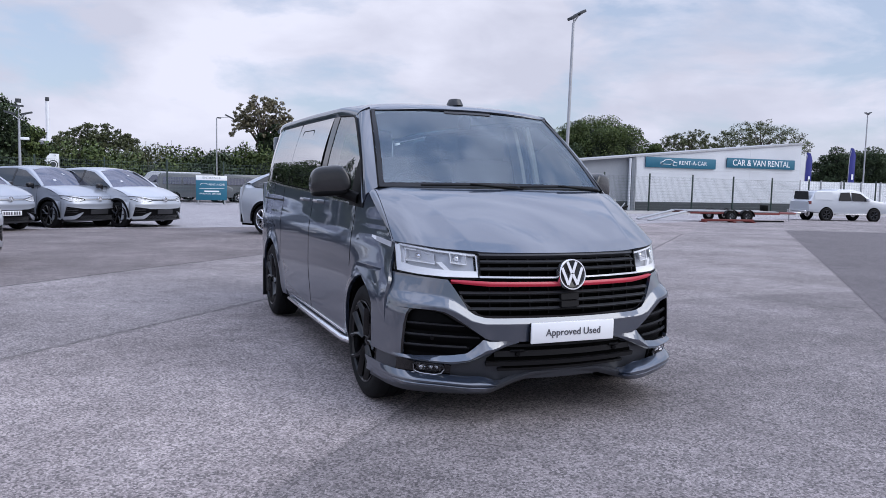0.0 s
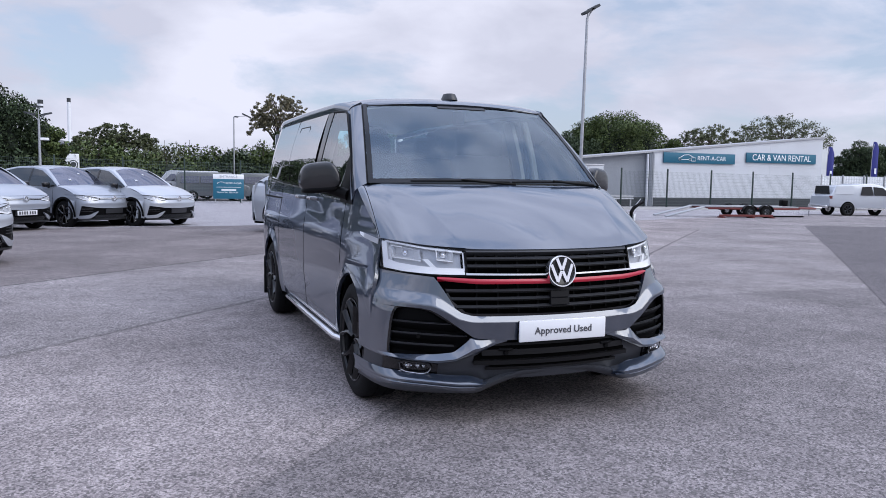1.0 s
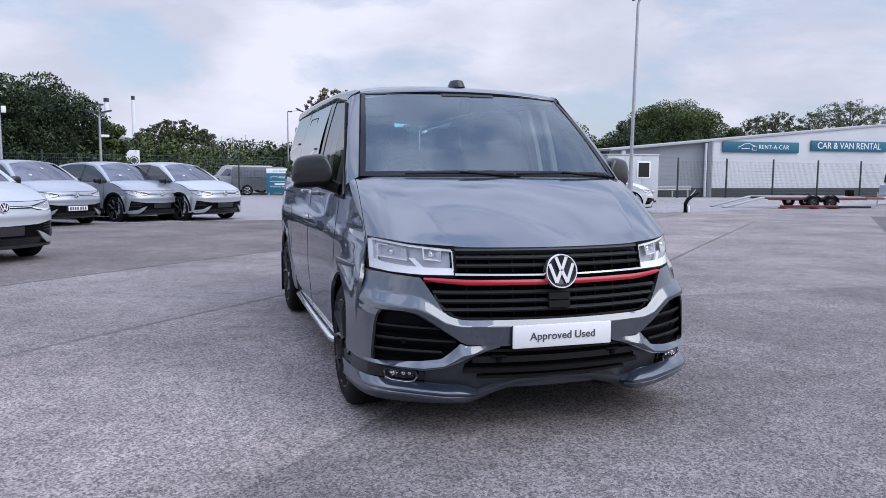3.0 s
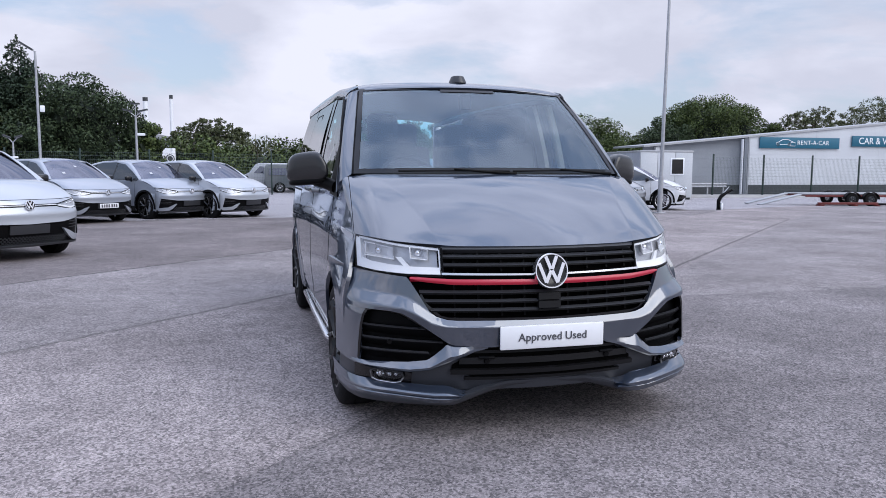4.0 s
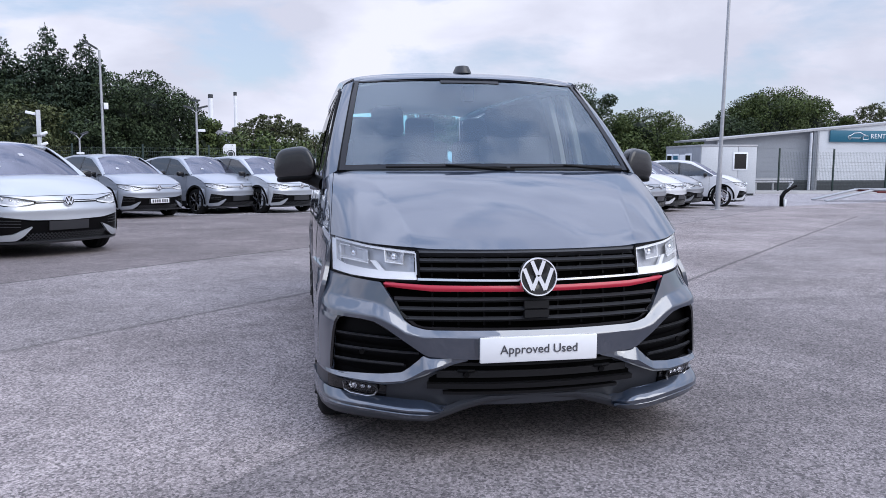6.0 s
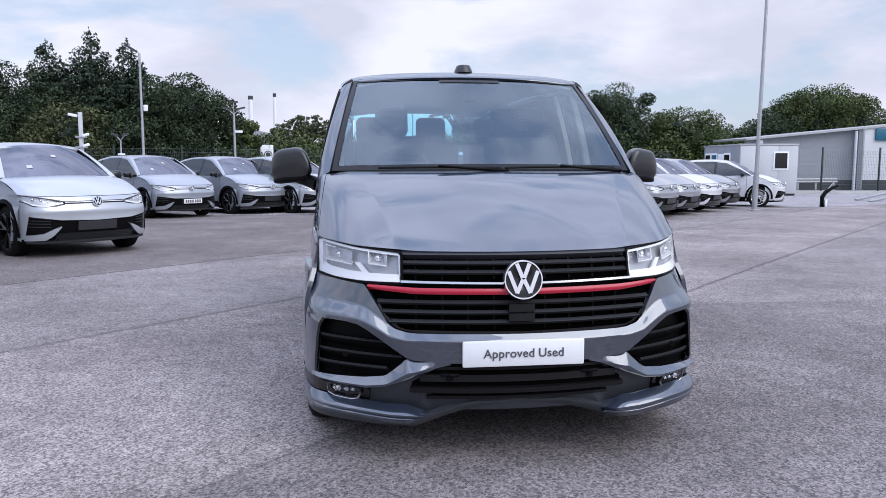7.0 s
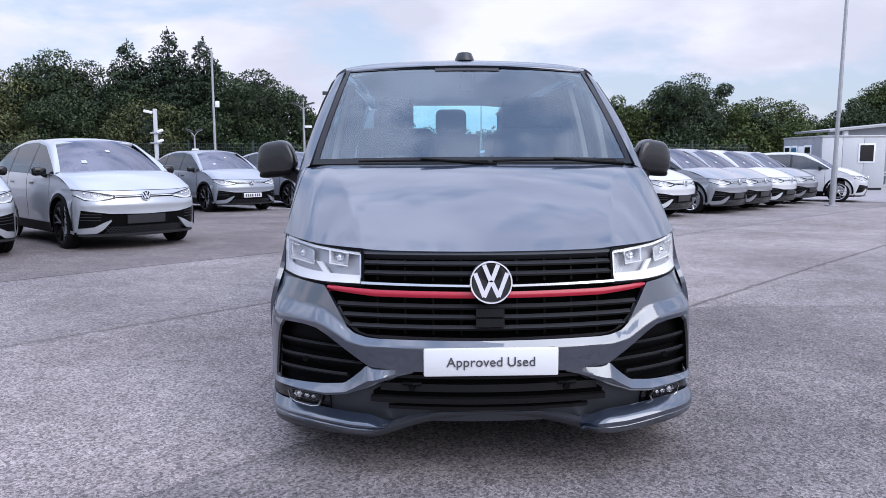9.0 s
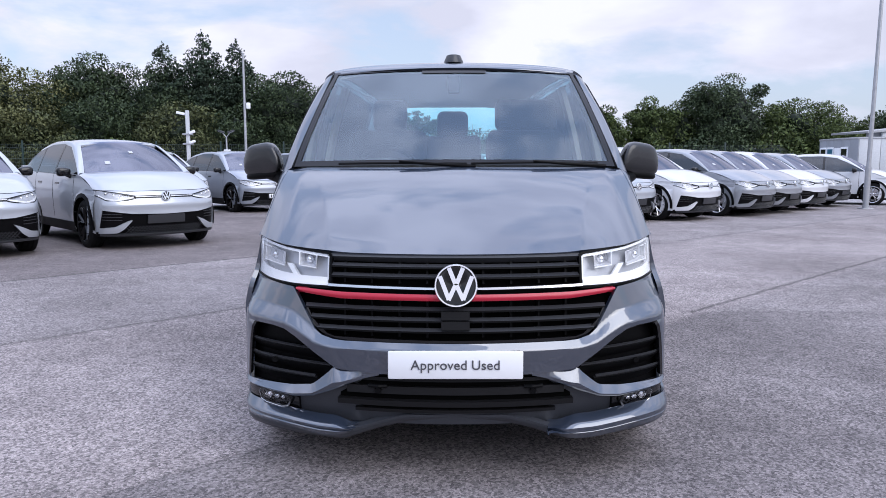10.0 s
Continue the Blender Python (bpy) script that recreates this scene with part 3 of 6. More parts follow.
for s in (1, -1):
    bm = pipe([(s * 0.27, nose(0.27, 0.4) + 0.008, 0.401), (s * 0.3, nose(0.3, 0.4) - 0.006, 0.403), (s * 0.34, nose(0.34, 0.4) + 0.008, 0.401)], 0.008, 8)
    part("towing_cover", bm, PLASTIC, lower)
    bm = lathe([(0, 0.0), (0, 0.012), (0.01, 0.014)], 16, "y")
    part("parking_sensor", moved(bm, pose(s * 0.305, nose(0.305, 0.385) - 0.002, 0.384)), PLASTIC, lower)
    bm = face_panel(s * 0.64, s * 0.885, [(0.64, 0.262), (0.9, 0.268)], [(0.64, 0.318), (0.72, 0.34), (0.9, 0.348)], -0.022, 16, 5)
    fog = part("fog_lamp", bm, BLACKGLOSS, van, "fog lamp in a gloss black recess")
    ring_xz = [(0.685, 0.322), (0.74, 0.334), (0.805, 0.336), (0.822, 0.322), (0.816, 0.29), (0.79, 0.277), (0.72, 0.27), (0.69, 0.277), (0.678, 0.3), (0.685, 0.322)]
    part("lamp_frame", pipe([(s * x, nose(x, z) + 0.006, z) for x, z in ring_xz], 0.005, 6), GREYPLASTIC, fog)
    part("trim", pipe([(s * x, nose(x, z) + 0.001, z) for x, z in ring_xz[3:9]], 0.002, 6), STEEL, fog)
    for x, r in ((0.776, 0.021), (0.738, 0.013), (0.711, 0.011)):
        bm = moved(lathe([(-0.004, 0.0), (-0.002, r * 0.5), (-0.006, r * 0.75), (0.0, r), (0.014, r * 1.05)], 6, "y"), Matrix.Diagonal((1.0, 1, 0.95, 1)))
        part("reflector", moved(bm, pose(s * x, nose(x, 0.312) + 0.016, 0.312)), CHROME, fog)
    part("fog_lens", face_panel(s * 0.68, s * 0.82, [(0.68, 0.28), (0.82, 0.285)], [(0.68, 0.32), (0.74, 0.333), (0.82, 0.33)], -0.004, 8, 3, 0.0), CLEAR, fog).visible_shadow = False

    def lip(u, v, s=s):
        x = 0.37 + 0.575 * u
        out = 0.045 * step(0, 0.12, u)
        prof = [(0.0, 0.05, 0.292), (0.35, 0.006, 0.263), (0.42, 0.0, 0.257), (0.6, 0.002, 0.247), (0.64, 0.012, 0.245), (0.7, 0.004, 0.238), (1.0, 0.02, 0.215)]
        thin = 0.15 + 0.85 * step(0.0, 0.22, u)
        z = 0.252 + thin * (lerp([(a, c) for a, _, c in prof], v) - 0.252) + lerp([(0.37, -0.03), (0.55, -0.03), (0.72, -0.016), (0.94, -0.008)], x)
        return (s * x, nose(x, 0.25) - out + lerp([(a, c) for a, c, _ in prof], v), z)

    bm = grid(lip, 40, 14, None, 0.012)
    bmesh.ops.recalc_face_normals(bm, faces=bm.faces)
    part("splitter", bm, PAINT, van, "painted lower splitter blade")
bm = bmesh.new()


def under_lip(u, v):
    x = -0.94 + 1.88 * u
    a = abs(x)
    z = lerp([(0.0, 0.246), (0.2, 0.244), (0.33, 0.208), (0.45, 0.172), (0.6, 0.172), (0.86, 0.18), (0.94, 0.19)], a)
    out = lerp([(0.0, -0.02), (0.3, 0.0), (0.45, 0.04), (0.94, 0.04)], a)
    return (x, nose(x, 0.24) - out + 0.02 * (1 - v) + 0.01 * abs(v - 0.6), z + v * lerp([(0.0, 0.03), (0.3, 0.035), (0.45, 0.035), (0.94, 0.03)], a))


part("tow_cover", pipe([(x, nose(x, z) - 0.013, z) for x, z in ((-0.452, 0.404), (-0.462, 0.43), (-0.505, 0.416), (-0.515, 0.385))], 0.0015, 5), DEEP, bumper)
part("lower_lip", grid(under_lip, 70, 5, bm, 0.03), DARKLIP, van, "matt dark lower lip")

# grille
# near-black backing sheet paints the shade behind the grille bars
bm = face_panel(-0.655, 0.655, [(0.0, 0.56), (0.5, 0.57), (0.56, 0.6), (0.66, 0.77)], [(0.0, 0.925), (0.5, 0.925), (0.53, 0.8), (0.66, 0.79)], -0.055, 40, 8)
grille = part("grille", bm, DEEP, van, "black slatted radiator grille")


def grille_slat(w, z, h):
    """A bar with a blunt front and a top that leans back."""
    slat = part("slat", face_panel(-w, w, z - 0.009, z - 0.002, -0.006, 40, 1, 0.03), PLASTIC, grille)
    # greyer plastic puts the sky's highlight into the colour of the leaning top
    part("slat_edge", face_panel(-w, w, z - 0.002, z + h, lambda x, z, v: -0.006 - 0.016 * v, 40, 2, 0.01), GREYPLASTIC, slat)


for z in (0.831, 0.869):
    grille_slat(0.502, z, 0.008)
part("top_frame", face_panel(-0.502, 0.502, 0.902, 0.916, lambda x, z, v: -0.008 - 0.01 * v, 40, 2, 0.03), GREYPLASTIC, grille)
for z in (0.622, 0.663, 0.704):
    grille_slat(lerp([(0.58, 0.49), (0.607, 0.55), (0.778, 0.65)], z - 0.008), z, 0.009)
for k in range(9):
    x = -0.44 + 0.11 * k
    if abs(x) > 0.09:
        part("rib", face_panel(x - 0.004, x + 0.004, 0.8, 0.905, -0.03, 1, 4, 0.02), PLASTIC, grille)
        part("rib", face_panel(x - 0.004, x + 0.004, 0.59, 0.735, -0.036, 1, 4, 0.02), PLASTIC, grille)
bm = face_panel(-0.505, 0.505, [(0.0, 0.782), (0.5, 0.787)], [(0.0, 0.79), (0.5, 0.797)], 0.004, 40, 1, 0.02)
part("chrome_strip", bm, CHROME, grille, "thin chrome strip")
bm = face_panel(-0.645, 0.645, [(0.0, 0.739), (0.45, 0.741), (0.6, 0.754), (0.665, 0.768)], [(0.0, 0.764), (0.45, 0.767), (0.6, 0.774), (0.665, 0.772)], lambda x, z, v: 0.002 + 0.006 * math.sin(math.pi * v), 60, 3, 0.03)
part("red_strip", bm, RED, grille, "red accent strip across the grille")
bm = face_panel(-0.055, 0.055, 0.667, 0.699, 0.004, 6, 3, 0.03)
part("radar_cover", bm, SATIN, grille)
bm = face_panel(-0.055, 0.055, 0.628, 0.66, 0.004, 6, 3, 0.03)
part("radar_cover", bm, SATIN, grille)
bm = face_panel(-0.6, 0.6, [(0.0, 0.566), (0.5, 0.572), (0.57, 0.63), (0.6, 0.68)], [(0.0, 0.582), (0.5, 0.588), (0.57, 0.65), (0.6, 0.71)], -0.012, 40, 1, 0.02)
part("grille_lip", bm, BLACKGLOSS, grille)


def round_badge(r, parent, m, name="badge"):
    """A chrome ring on a black disc, with two stacked chevrons."""
    disc = part(name, moved(lathe([(0.012, 0.0), (0.002, r * 0.5), (0.0, r * 0.86), (0.012, r * 0.9), (0.03, r * 0.9)], 40, "y"), m), BLACKGLOSS, parent, "round badge with a chrome ring")
    part("ring", moved(lathe([(0.02, r), (-0.006, r), (-0.012, r * 0.97), (-0.012, r * 0.91), (-0.006, r * 0.88), (0.01, r * 0.87)], 40, "y"), m), BADGECHROME, disc)

    def stroke(a, b, w):
        d = Vector((b[0] - a[0], b[1] - a[1])).normalized()
        n = Vector((-d.y, d.x)) * w / 2
        return [(a[0] - n.x, a[1] - n.y), (b[0] - n.x, b[1] - n.y), (b[0] + n.x, b[1] + n.y), (a[0] + n.x, a[1] + n.y)]

    k = r * 0.9
    lines = [((-0.36 * k, 0.9 * k), (-0.04 * k, 0.1 * k)), ((0.36 * k, 0.9 * k), (0.04 * k, 0.1 * k)),
             ((-0.82 * k, 0.48 * k), (-0.36 * k, -0.72 * k)), ((-0.38 * k, -0.74 * k), (-0.03 * k, 0.02 * k)), ((0.82 * k, 0.48 * k), (0.36 * k, -0.72 * k)), ((0.38 * k, -0.74 * k), (0.03 * k, 0.02 * k))]
    for n, (a, b) in enumerate(lines):
        part("stroke", prism(stroke(a, b, r * 0.195), 0.012, None, m @ pose(0, -0.008 - 0.0004 * n, 0)), BADGECHROME, disc)
    return disc


round_badge(0.084, van, pose(0.002, 0.022, 0.803, -8))

# number plate holder and display plate
plate = part("display_plate", box(-0.26, 0.26, -0.022, -0.01, 0.445, 0.556, 0.006, None, 2), PLATEWHITE, van, "white display plate with grey lettering")
text("Approved", 0.0525, INK, plate, pose(-0.172, -0.0235, 0.5, 90), align="LEFT", space=1.03, bold=0.0002)
text("Used", 0.0525, INK, plate, pose(0.172, -0.0235, 0.5, 90), align="RIGHT", space=1.03, bold=0.0002)
part("plate_mount", box(-0.25, 0.25, -0.01, 0.05, 0.45, 0.55), PLASTIC, van)

# headlights
HL_LOW = [(0.5, 0.784), (0.66, 0.784), (0.78, 0.79), (0.9, 0.806)]
HL_TOP = [(0.5, 0.909), (0.7, 0.93), (0.87, 0.957), (0.9, 0.96)]


def hl_inset(table, d):
    return [(a, b + d) for a, b in table]


def funnel(s, x, zc, w, h, deep=0.045):
    """A boxy reflector: four walls that narrow towards a small back."""
    def ring(k, d):
        return [Vector((s * (x + a * w * k), nose(x + a * w * k, zc + b * h * k) + 0.014 + d, zc + b * h * k + 0.2 * a * w * k)) for a, b in ((-1, -1), (1, -1), (1, 1), (-1, 1))]
    bm = bmesh.new()
    rings = [[bm.verts.new(p) for p in ring(k, d)] for k, d in ((1.0, 0.0), (0.9, 0.006), (0.55, deep))]
    for p, q in zip(rings, rings[1:]):
        for k in range(4):
            bm.faces.new([p[k], p[(k + 1) % 4], q[(k + 1) % 4], q[k]])
    bm.faces.new(rings[-1])
    bmesh.ops.recalc_face_normals(bm, faces=bm.faces)
    return bm


for s in (1, -1):
    lamp = part("headlight", face_panel(s * 0.51, s * 0.854, hl_inset(HL_LOW, 0.003), hl_inset(HL_TOP, -0.003), -0.05, 24, 6, 0.02), LAMPGREY, van, "LED headlight with a white light guide")
    rim = face_panel(s * 0.508, s * 0.852, hl_inset(HL_LOW, 0.004), [(0.5, 0.818), (0.62, 0.82), (0.72, 0.826), (0.8, 0.836), (0.854, 0.86)], lambda x, z, v: -0.003 - 0.012 * v, 30, 3, 0.03)
    part("light_guide", rim, LENSWHITE, lamp)
    part("light_guide", face_panel(s * 0.835, s * 0.852, hl_inset(HL_LOW, 0.04), hl_inset(HL_TOP, -0.01), -0.008, 6, 6, 0.02), LENSWHITE, lamp)
    part("upper_guide", face_panel(s * 0.51, s * 0.838, hl_inset(HL_TOP, -0.014), hl_inset(HL_TOP, -0.004), -0.012, 24, 1, 0.02), LENSWHITE, lamp)
    part("inner_guide", face_panel(s * 0.505, s * 0.511, hl_inset(HL_LOW, 0.024), hl_inset(HL_TOP, -0.01), -0.012, 1, 5, 0.02), LENSWHITE, lamp)

    def tick(u, v, s=s):
        x, z = 0.646 + 0.038 * v + 0.026 * (u - 0.5), 0.815 + 0.046 * v
        return (s * x, nose(x, z) + 0.018 + 0.006 * v, z)

    part("tick_guide", grid(tick, 3, 4, None, 0.012, flip=s < 0), LENSWHITE, lamp)
    for x, w, h in ((0.597, 0.038, 0.026), (0.762, 0.058, 0.03)):
        zc = 0.881 + (x - 0.6) * 0.03
        bowl = part("bowl", funnel(s, x, zc, w, h), LAMPBOWL, lamp)
        ring_xz = [(w, h), (w, -h), (-w, -h), (-w, h * 0.9), (-0.2 * w, h)] if w < 0.05 else [(0.3 * w, h), (w, h), (w, -h), (-w, -h), (-w, -0.5 * h)]
        part("bowl_frame", pipe([(s * (x + a), nose(x + a, zc + b) + 0.011, zc + b + 0.1 * a) for a, b in ring_xz], 0.0035, 6), LENSWHITE, bowl)
        part("projector", moved(lathe([(-0.01, 0.0), (-0.007, 0.01), (0.0, 0.016), (0.02, 0.018)], 20, "y"), pose(s * (x - 0.004), nose(x, zc) + 0.036, zc)), CHROME, bowl)
    part("side_marker", face_panel(s * 0.815, s * 0.836, [(0.8, 0.83), (0.9, 0.84)], [(0.8, 0.91), (0.9, 0.93)], -0.03, 4, 4, 0.02), LAMPBOWL, lamp)
    part("lens", face_panel(s * 0.503, s * 0.856, HL_LOW, HL_TOP, -0.001, 30, 8, 0.0), CLEAR, lamp).visible_shadow = False
    edge = face_panel(s * 0.5, s * 0.860, hl_inset(HL_TOP, -0.001), hl_inset(HL_TOP, 0.008), -0.004, 24, 1, 0.02)
    face_panel(s * 0.494, s * 0.503, HL_LOW, HL_TOP, -0.004, 1, 5, 0.02, edge)
    face_panel(s * 0.853, s * 0.859, hl_inset(HL_LOW, -0.004), hl_inset(HL_TOP, 0.002), -0.006, 2, 5, 0.02, edge)
    face_panel(s * 0.5, s * 0.860, hl_inset(HL_LOW, -0.007), hl_inset(HL_LOW, 0.003), -0.004, 24, 1, 0.02, edge)
    part("lamp_gasket", edge, PLASTIC, lamp)

# bonnet
HOOD_F = [(0.0, 0.919), (0.45, 0.919), (0.7, 0.94), (0.87, 0.968)]


def hood(u, v):
    f = 2 * u - 1
    a = abs(f)
    x = f * (0.858 + (0.822 - 0.858) * v)
    xf = f * 0.858
    yf, zf = nose(xf, 0.925) + 0.004, smooth(HOOD_F, abs(xf)) - 0.004
    yr, zr = 0.775 + 0.16 * a * a, 1.25 - 0.004 * a
    # a crease runs from the lamp's inner corner out towards the windscreen
    d = abs(x) - (0.51 + 0.11 * v + 0.1 * v * v)
    ridge = 0.011 * (math.exp(d / 0.22) if d < 0 else math.exp(-d / 0.09)) * (0.35 + 0.65 * step(0, 0.12, v)) * (1 - 0.95 * step(0.4, 1.0, v))
    z = zf + (zr - zf) * (1 - (1 - v) ** 1.25) + ridge - 0.008 * step(0.86, 1.0, a) * (0.5 + v)
    y = yf + (yr - yf) * v
    return (x, y, z)


part("bonnet", grid(hood, 140, 50, None, 0.02, flip=False), PAINT, van, "dark grey creased bonnet")



def wing_top(s):
    """The strip of wing between the bonnet's edge and the body side."""
    def at(u, v):
        h = hood(1.0 if s > 0 else 0.0, v)
        a = Vector((h[0] + s * 0.003, h[1], h[2] - 0.002))
        t = lerp(BELT, max(h[1], 0.43))
        b = Vector((s * max(flank(max(h[1], 0.43), t), abs(a.x) + 0.004), h[1], min(t, a.z - 0.002)))
        p = a.lerp(b, u)
        p.z += 0.006 * math.sin(math.pi * u) * step(0.05, 0.3, v)
        return tuple(p)

    return grid(at, 6, 30, None, 0.0, flip=s < 0)


# body sides: lower panels, with wheel arches left open


def sill_z(y):
    for h in (HUB_F, HUB_R):
        d = ARCH * ARCH - (y - h) ** 2
        if d > 0:
            return HUB_Z + math.sqrt(d)
    return 0.262


WAIST = [(0.99, 1.14), (1.6, 1.158), (2.4, 1.2), (3.4, 1.23), (4.0, 1.258), (5.0, 1.27)]
BELT = [(0.43, 0.958), (0.5, 0.97), (0.93, 1.216), *WAIST]


def waist(d):
    """The line under the side windows, raised by d."""
    return [(a, b + d) for a, b in WAIST]


ys = sorted({round(v, 4) for v in np.linspace(0.43, 4.8, 110)} | {round(h + ARCH * math.cos(a) * 0.9999, 4) for h in (HUB_F, HUB_R) for a in np.linspace(0, math.pi, 50)} | {HUB_F - ARCH - 0.001, HUB_F + ARCH + 0.001, HUB_R - ARCH - 0.001, HUB_R + ARCH + 0.001})
ys = [v for v in ys if v >= 0.43]
for s in (1, -1):
    bm = bmesh.new()
    rows = []
    for y in ys:
        b, t = sill_z(y), lerp(BELT, y)
        row = []
        for k in range(23):
            z = b + (t - b) * k / 22
            cut = 0.43 + 0.04 * step(0.74, 0.82, z)
            yy = 0.62 - (0.62 - y) * (0.62 - cut) / 0.19 if y < 0.62 else y
            row.append(bm.verts.new((s * flank(yy, z), yy, z)))
        rows.append(row)
    for a, c in zip(rows, rows[1:]):
        for k in range(22):
            q = [a[k], c[k], c[k + 1], a[k + 1]]
            bm.faces.new(q if s > 0 else q[::-1])
    bm.normal_update()
    bmesh.ops.solidify(bm, geom=bm.faces[:], thickness=0.02)
    part("wing_top", wing_top(s), PAINT, van)
    flank_ob = part("body_side", bm, PAINT, van, "glossy dark grey body side")
    for y, z0 in ((2.24, 0.3), (1.135, 0.75), (3.33, 0.62)):
        part("door_gap", side_panel(s, y - 0.003, y + 0.003, z0, lerp(WAIST, y) - 0.012, 0.0012, 1, 24, 0.004), DEEP, flank_ob)
    part("slide_rail", side_panel(s, 3.3, 4.55, 1.085, 1.1, 0.0015, 20, 1, 0.006), PLASTIC, flank_ob)
    part("waist_strip", side_panel(s, 1.02, 4.4, waist(-0.002), waist(0.01), 0.004, 40, 2, 0.012), BLACKGLOSS, flank_ob)
    part("waist_trim", side_panel(s, 1.02, 4.4, waist(-0.014), waist(-0.003), 0.005, 40, 1, 0.01), STEEL, flank_ob)
    for y in (1.97, 2.4):
        bm = pipe([(s * (flank(y, 1.1) - 0.005), y - 0.08, 1.125), (s * (flank(y, 1.1) + 0.035), y - 0.06, 1.128), (s * (flank(y, 1.1) + 0.035), y + 0.06, 1.128), (s * (flank(y, 1.1) - 0.005), y + 0.08, 1.125)], 0.014, 8)
        part("door_handle", bm, PAINT, van)
    badge = part("wing_badge", side_panel(s, 0.5, 0.7, [(0.5, 0.922), (0.7, 0.942)], [(0.5, 0.95), (0.7, 0.968)], 0.003, 8, 2, 0.006), LAMPGREY, van, "small grey trim badge")
    part("badge_lamp", side_panel(s, 0.702, 0.77, [(0.7, 0.944), (0.77, 0.958)], [(0.7, 0.968), (0.77, 0.972)], 0.003, 6, 1, 0.006), LENSWHITE, badge)
    # arch liner
    for h in (HUB_F, HUB_R):
        def liner(u, v, h=h, s=s):
            a = radians(-15 + 210 * u)
            return (s * (0.9 - 0.38 * v), h + (ARCH + 0.004) * math.cos(a), HUB_Z + (ARCH + 0.004) * math.sin(a))
        part("arch_liner", grid(liner, 30, 2, None, 0.01), PLASTIC, van)
        # near-black plate paints the shade deep in the arch
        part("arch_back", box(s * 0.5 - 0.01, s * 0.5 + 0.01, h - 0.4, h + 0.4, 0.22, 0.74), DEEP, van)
    # mud flaps and side bar
    for h in (HUB_F, HUB_R):
        part("mud_flap", box(s * (0.835 if h > 2 else 0.76) - 0.1, s * (0.835 if h > 2 else 0.76) + 0.1, h + ARCH - 0.005, h + ARCH + 0.008, 0.13 if h > 2 else 0.17, 0.5, 0.004), RUBBER, van)
    for dz, dx in ((0.0, 0.0), (0.04, -0.022)):
        part("side_bar", pipe([(s * (0.86 + dx), 1.22, 0.245 + dz), (s * (0.9 + dx), 1.34, 0.248 + dz), (s * (0.905 + dx), 2.2, 0.256 + dz), (s * (0.9 + dx), 3.02, 0.262 + dz), (s * (0.84 + dx), 3.08, 0.262 + dz)], 0.02 if dz == 0 else 0.012, 12), CHROME, van, "polished steel side bar")
    for y in (1.6, 2.7):
        part("bar_bracket", tube((s * 0.7, y, 0.26), (s * 0.89, y, 0.252), 0.012), STEEL, van)

    # greenhouse: pillar, rail, windows
    def ws_edge(v):
        return Vector((0.806 + (0.678 - 0.806) * v, 0.93 + (1.523 - 0.93) * v, 1.246 + (1.766 - 1.246) * v + 0.012 * math.sin(math.pi * v)))

    def win_edge(v):
        z = 1.142 + (1.722 - 1.142) * v
        return Vector((flank(1.4, z), 0.995 + 0.615 * v - 0.075 * math.sin(math.pi * v), z))

    def a_pillar(u, v):
        a, b = ws_edge(v), win_edge(v)
        p = a.lerp(b, u)
        p.x += (0.03 - 0.014 * v) * math.sin(math.pi * min(u * 1.15, 1))
        return (s * p.x, p.y, p.z)

    part("a_pillar", grid(a_pillar, 12, 24, None, 0.03, flip=s < 0), PAINT, van)
    part("pillar_seal", pipe([(s * (ws_edge(v).x - 0.004), ws_edge(v).y - 0.006, ws_edge(v).z) for v in np.linspace(0, 0.97, 14)], 0.006, 6), PLASTIC, van)

    def rail(u, v):
        yl, yh = 1.61 + 3.12 * u, 1.523 + 3.207 * u
        lo = Vector((flank(yl, 1.742), yl, lerp([(1.61, 1.722), (2.03, 1.745), (3.2, 1.757), (4.1, 1.755), (4.73, 1.71)], yl)))
        hi = Vector((lerp([(1.5, 0.678), (2.0, 0.682), (4.2, 0.67), (4.73, 0.6)], yh), yh, roof_z(0.67, yh)))
        p = lo.lerp(hi, v)
        swell = math.sin(math.pi * v)
        p.x += (0.016 + 0.012 * step(1.5, 2.1, yl)) * swell
        p.z += 0.02 * step(1.5, 2.1, yl) * swell
        return (s * p.x, p.y, p.z)

    def roof_z(x, y):
        c = smooth([(1.3, 1.72), (1.42, 1.783), (1.44, 1.797), (1.49, 1.815), (1.59, 1.834), (1.7, 1.845), (2.0, 1.858), (2.8, 1.872), (4.0, 1.875), (4.6, 1.86), (4.8, 1.82)], y) if y > 1.75 else lerp([(1.3, 1.72), (1.42, 1.783), (1.44, 1.797), (1.49, 1.815), (1.59, 1.834), (1.7, 1.845), (2.0, 1.858)], y)
        return c - 0.03 * (abs(x) / 0.67) ** 2 - 0.012 * (abs(x) / 0.67) ** 8

    part("roof_rail", grid(rail, 50, 8, None, 0.03, flip=s < 0), PAINT, van)
    win = part("door_window", side_panel(s, 1.0, 2.02, waist(0.004), [(1.0, 1.15), (1.1, 1.3), (1.224, 1.434), (1.4, 1.575), (1.57, 1.695), (1.65, 1.722), (2.02, 1.742)], -0.004, 30, 10, 0.0), DOORGLASS, van, "clear front door window")
    win.visible_shadow = False
    part("window_frame", pipe([(s * flank(y, z), y, z) for y, z in ((1.0, 1.15), (1.1, 1.305), (1.224, 1.438), (1.4, 1.58), (1.57, 1.7), (1.65, 1.726), (2.0, 1.746))], 0.008, 6), PLASTIC, win)
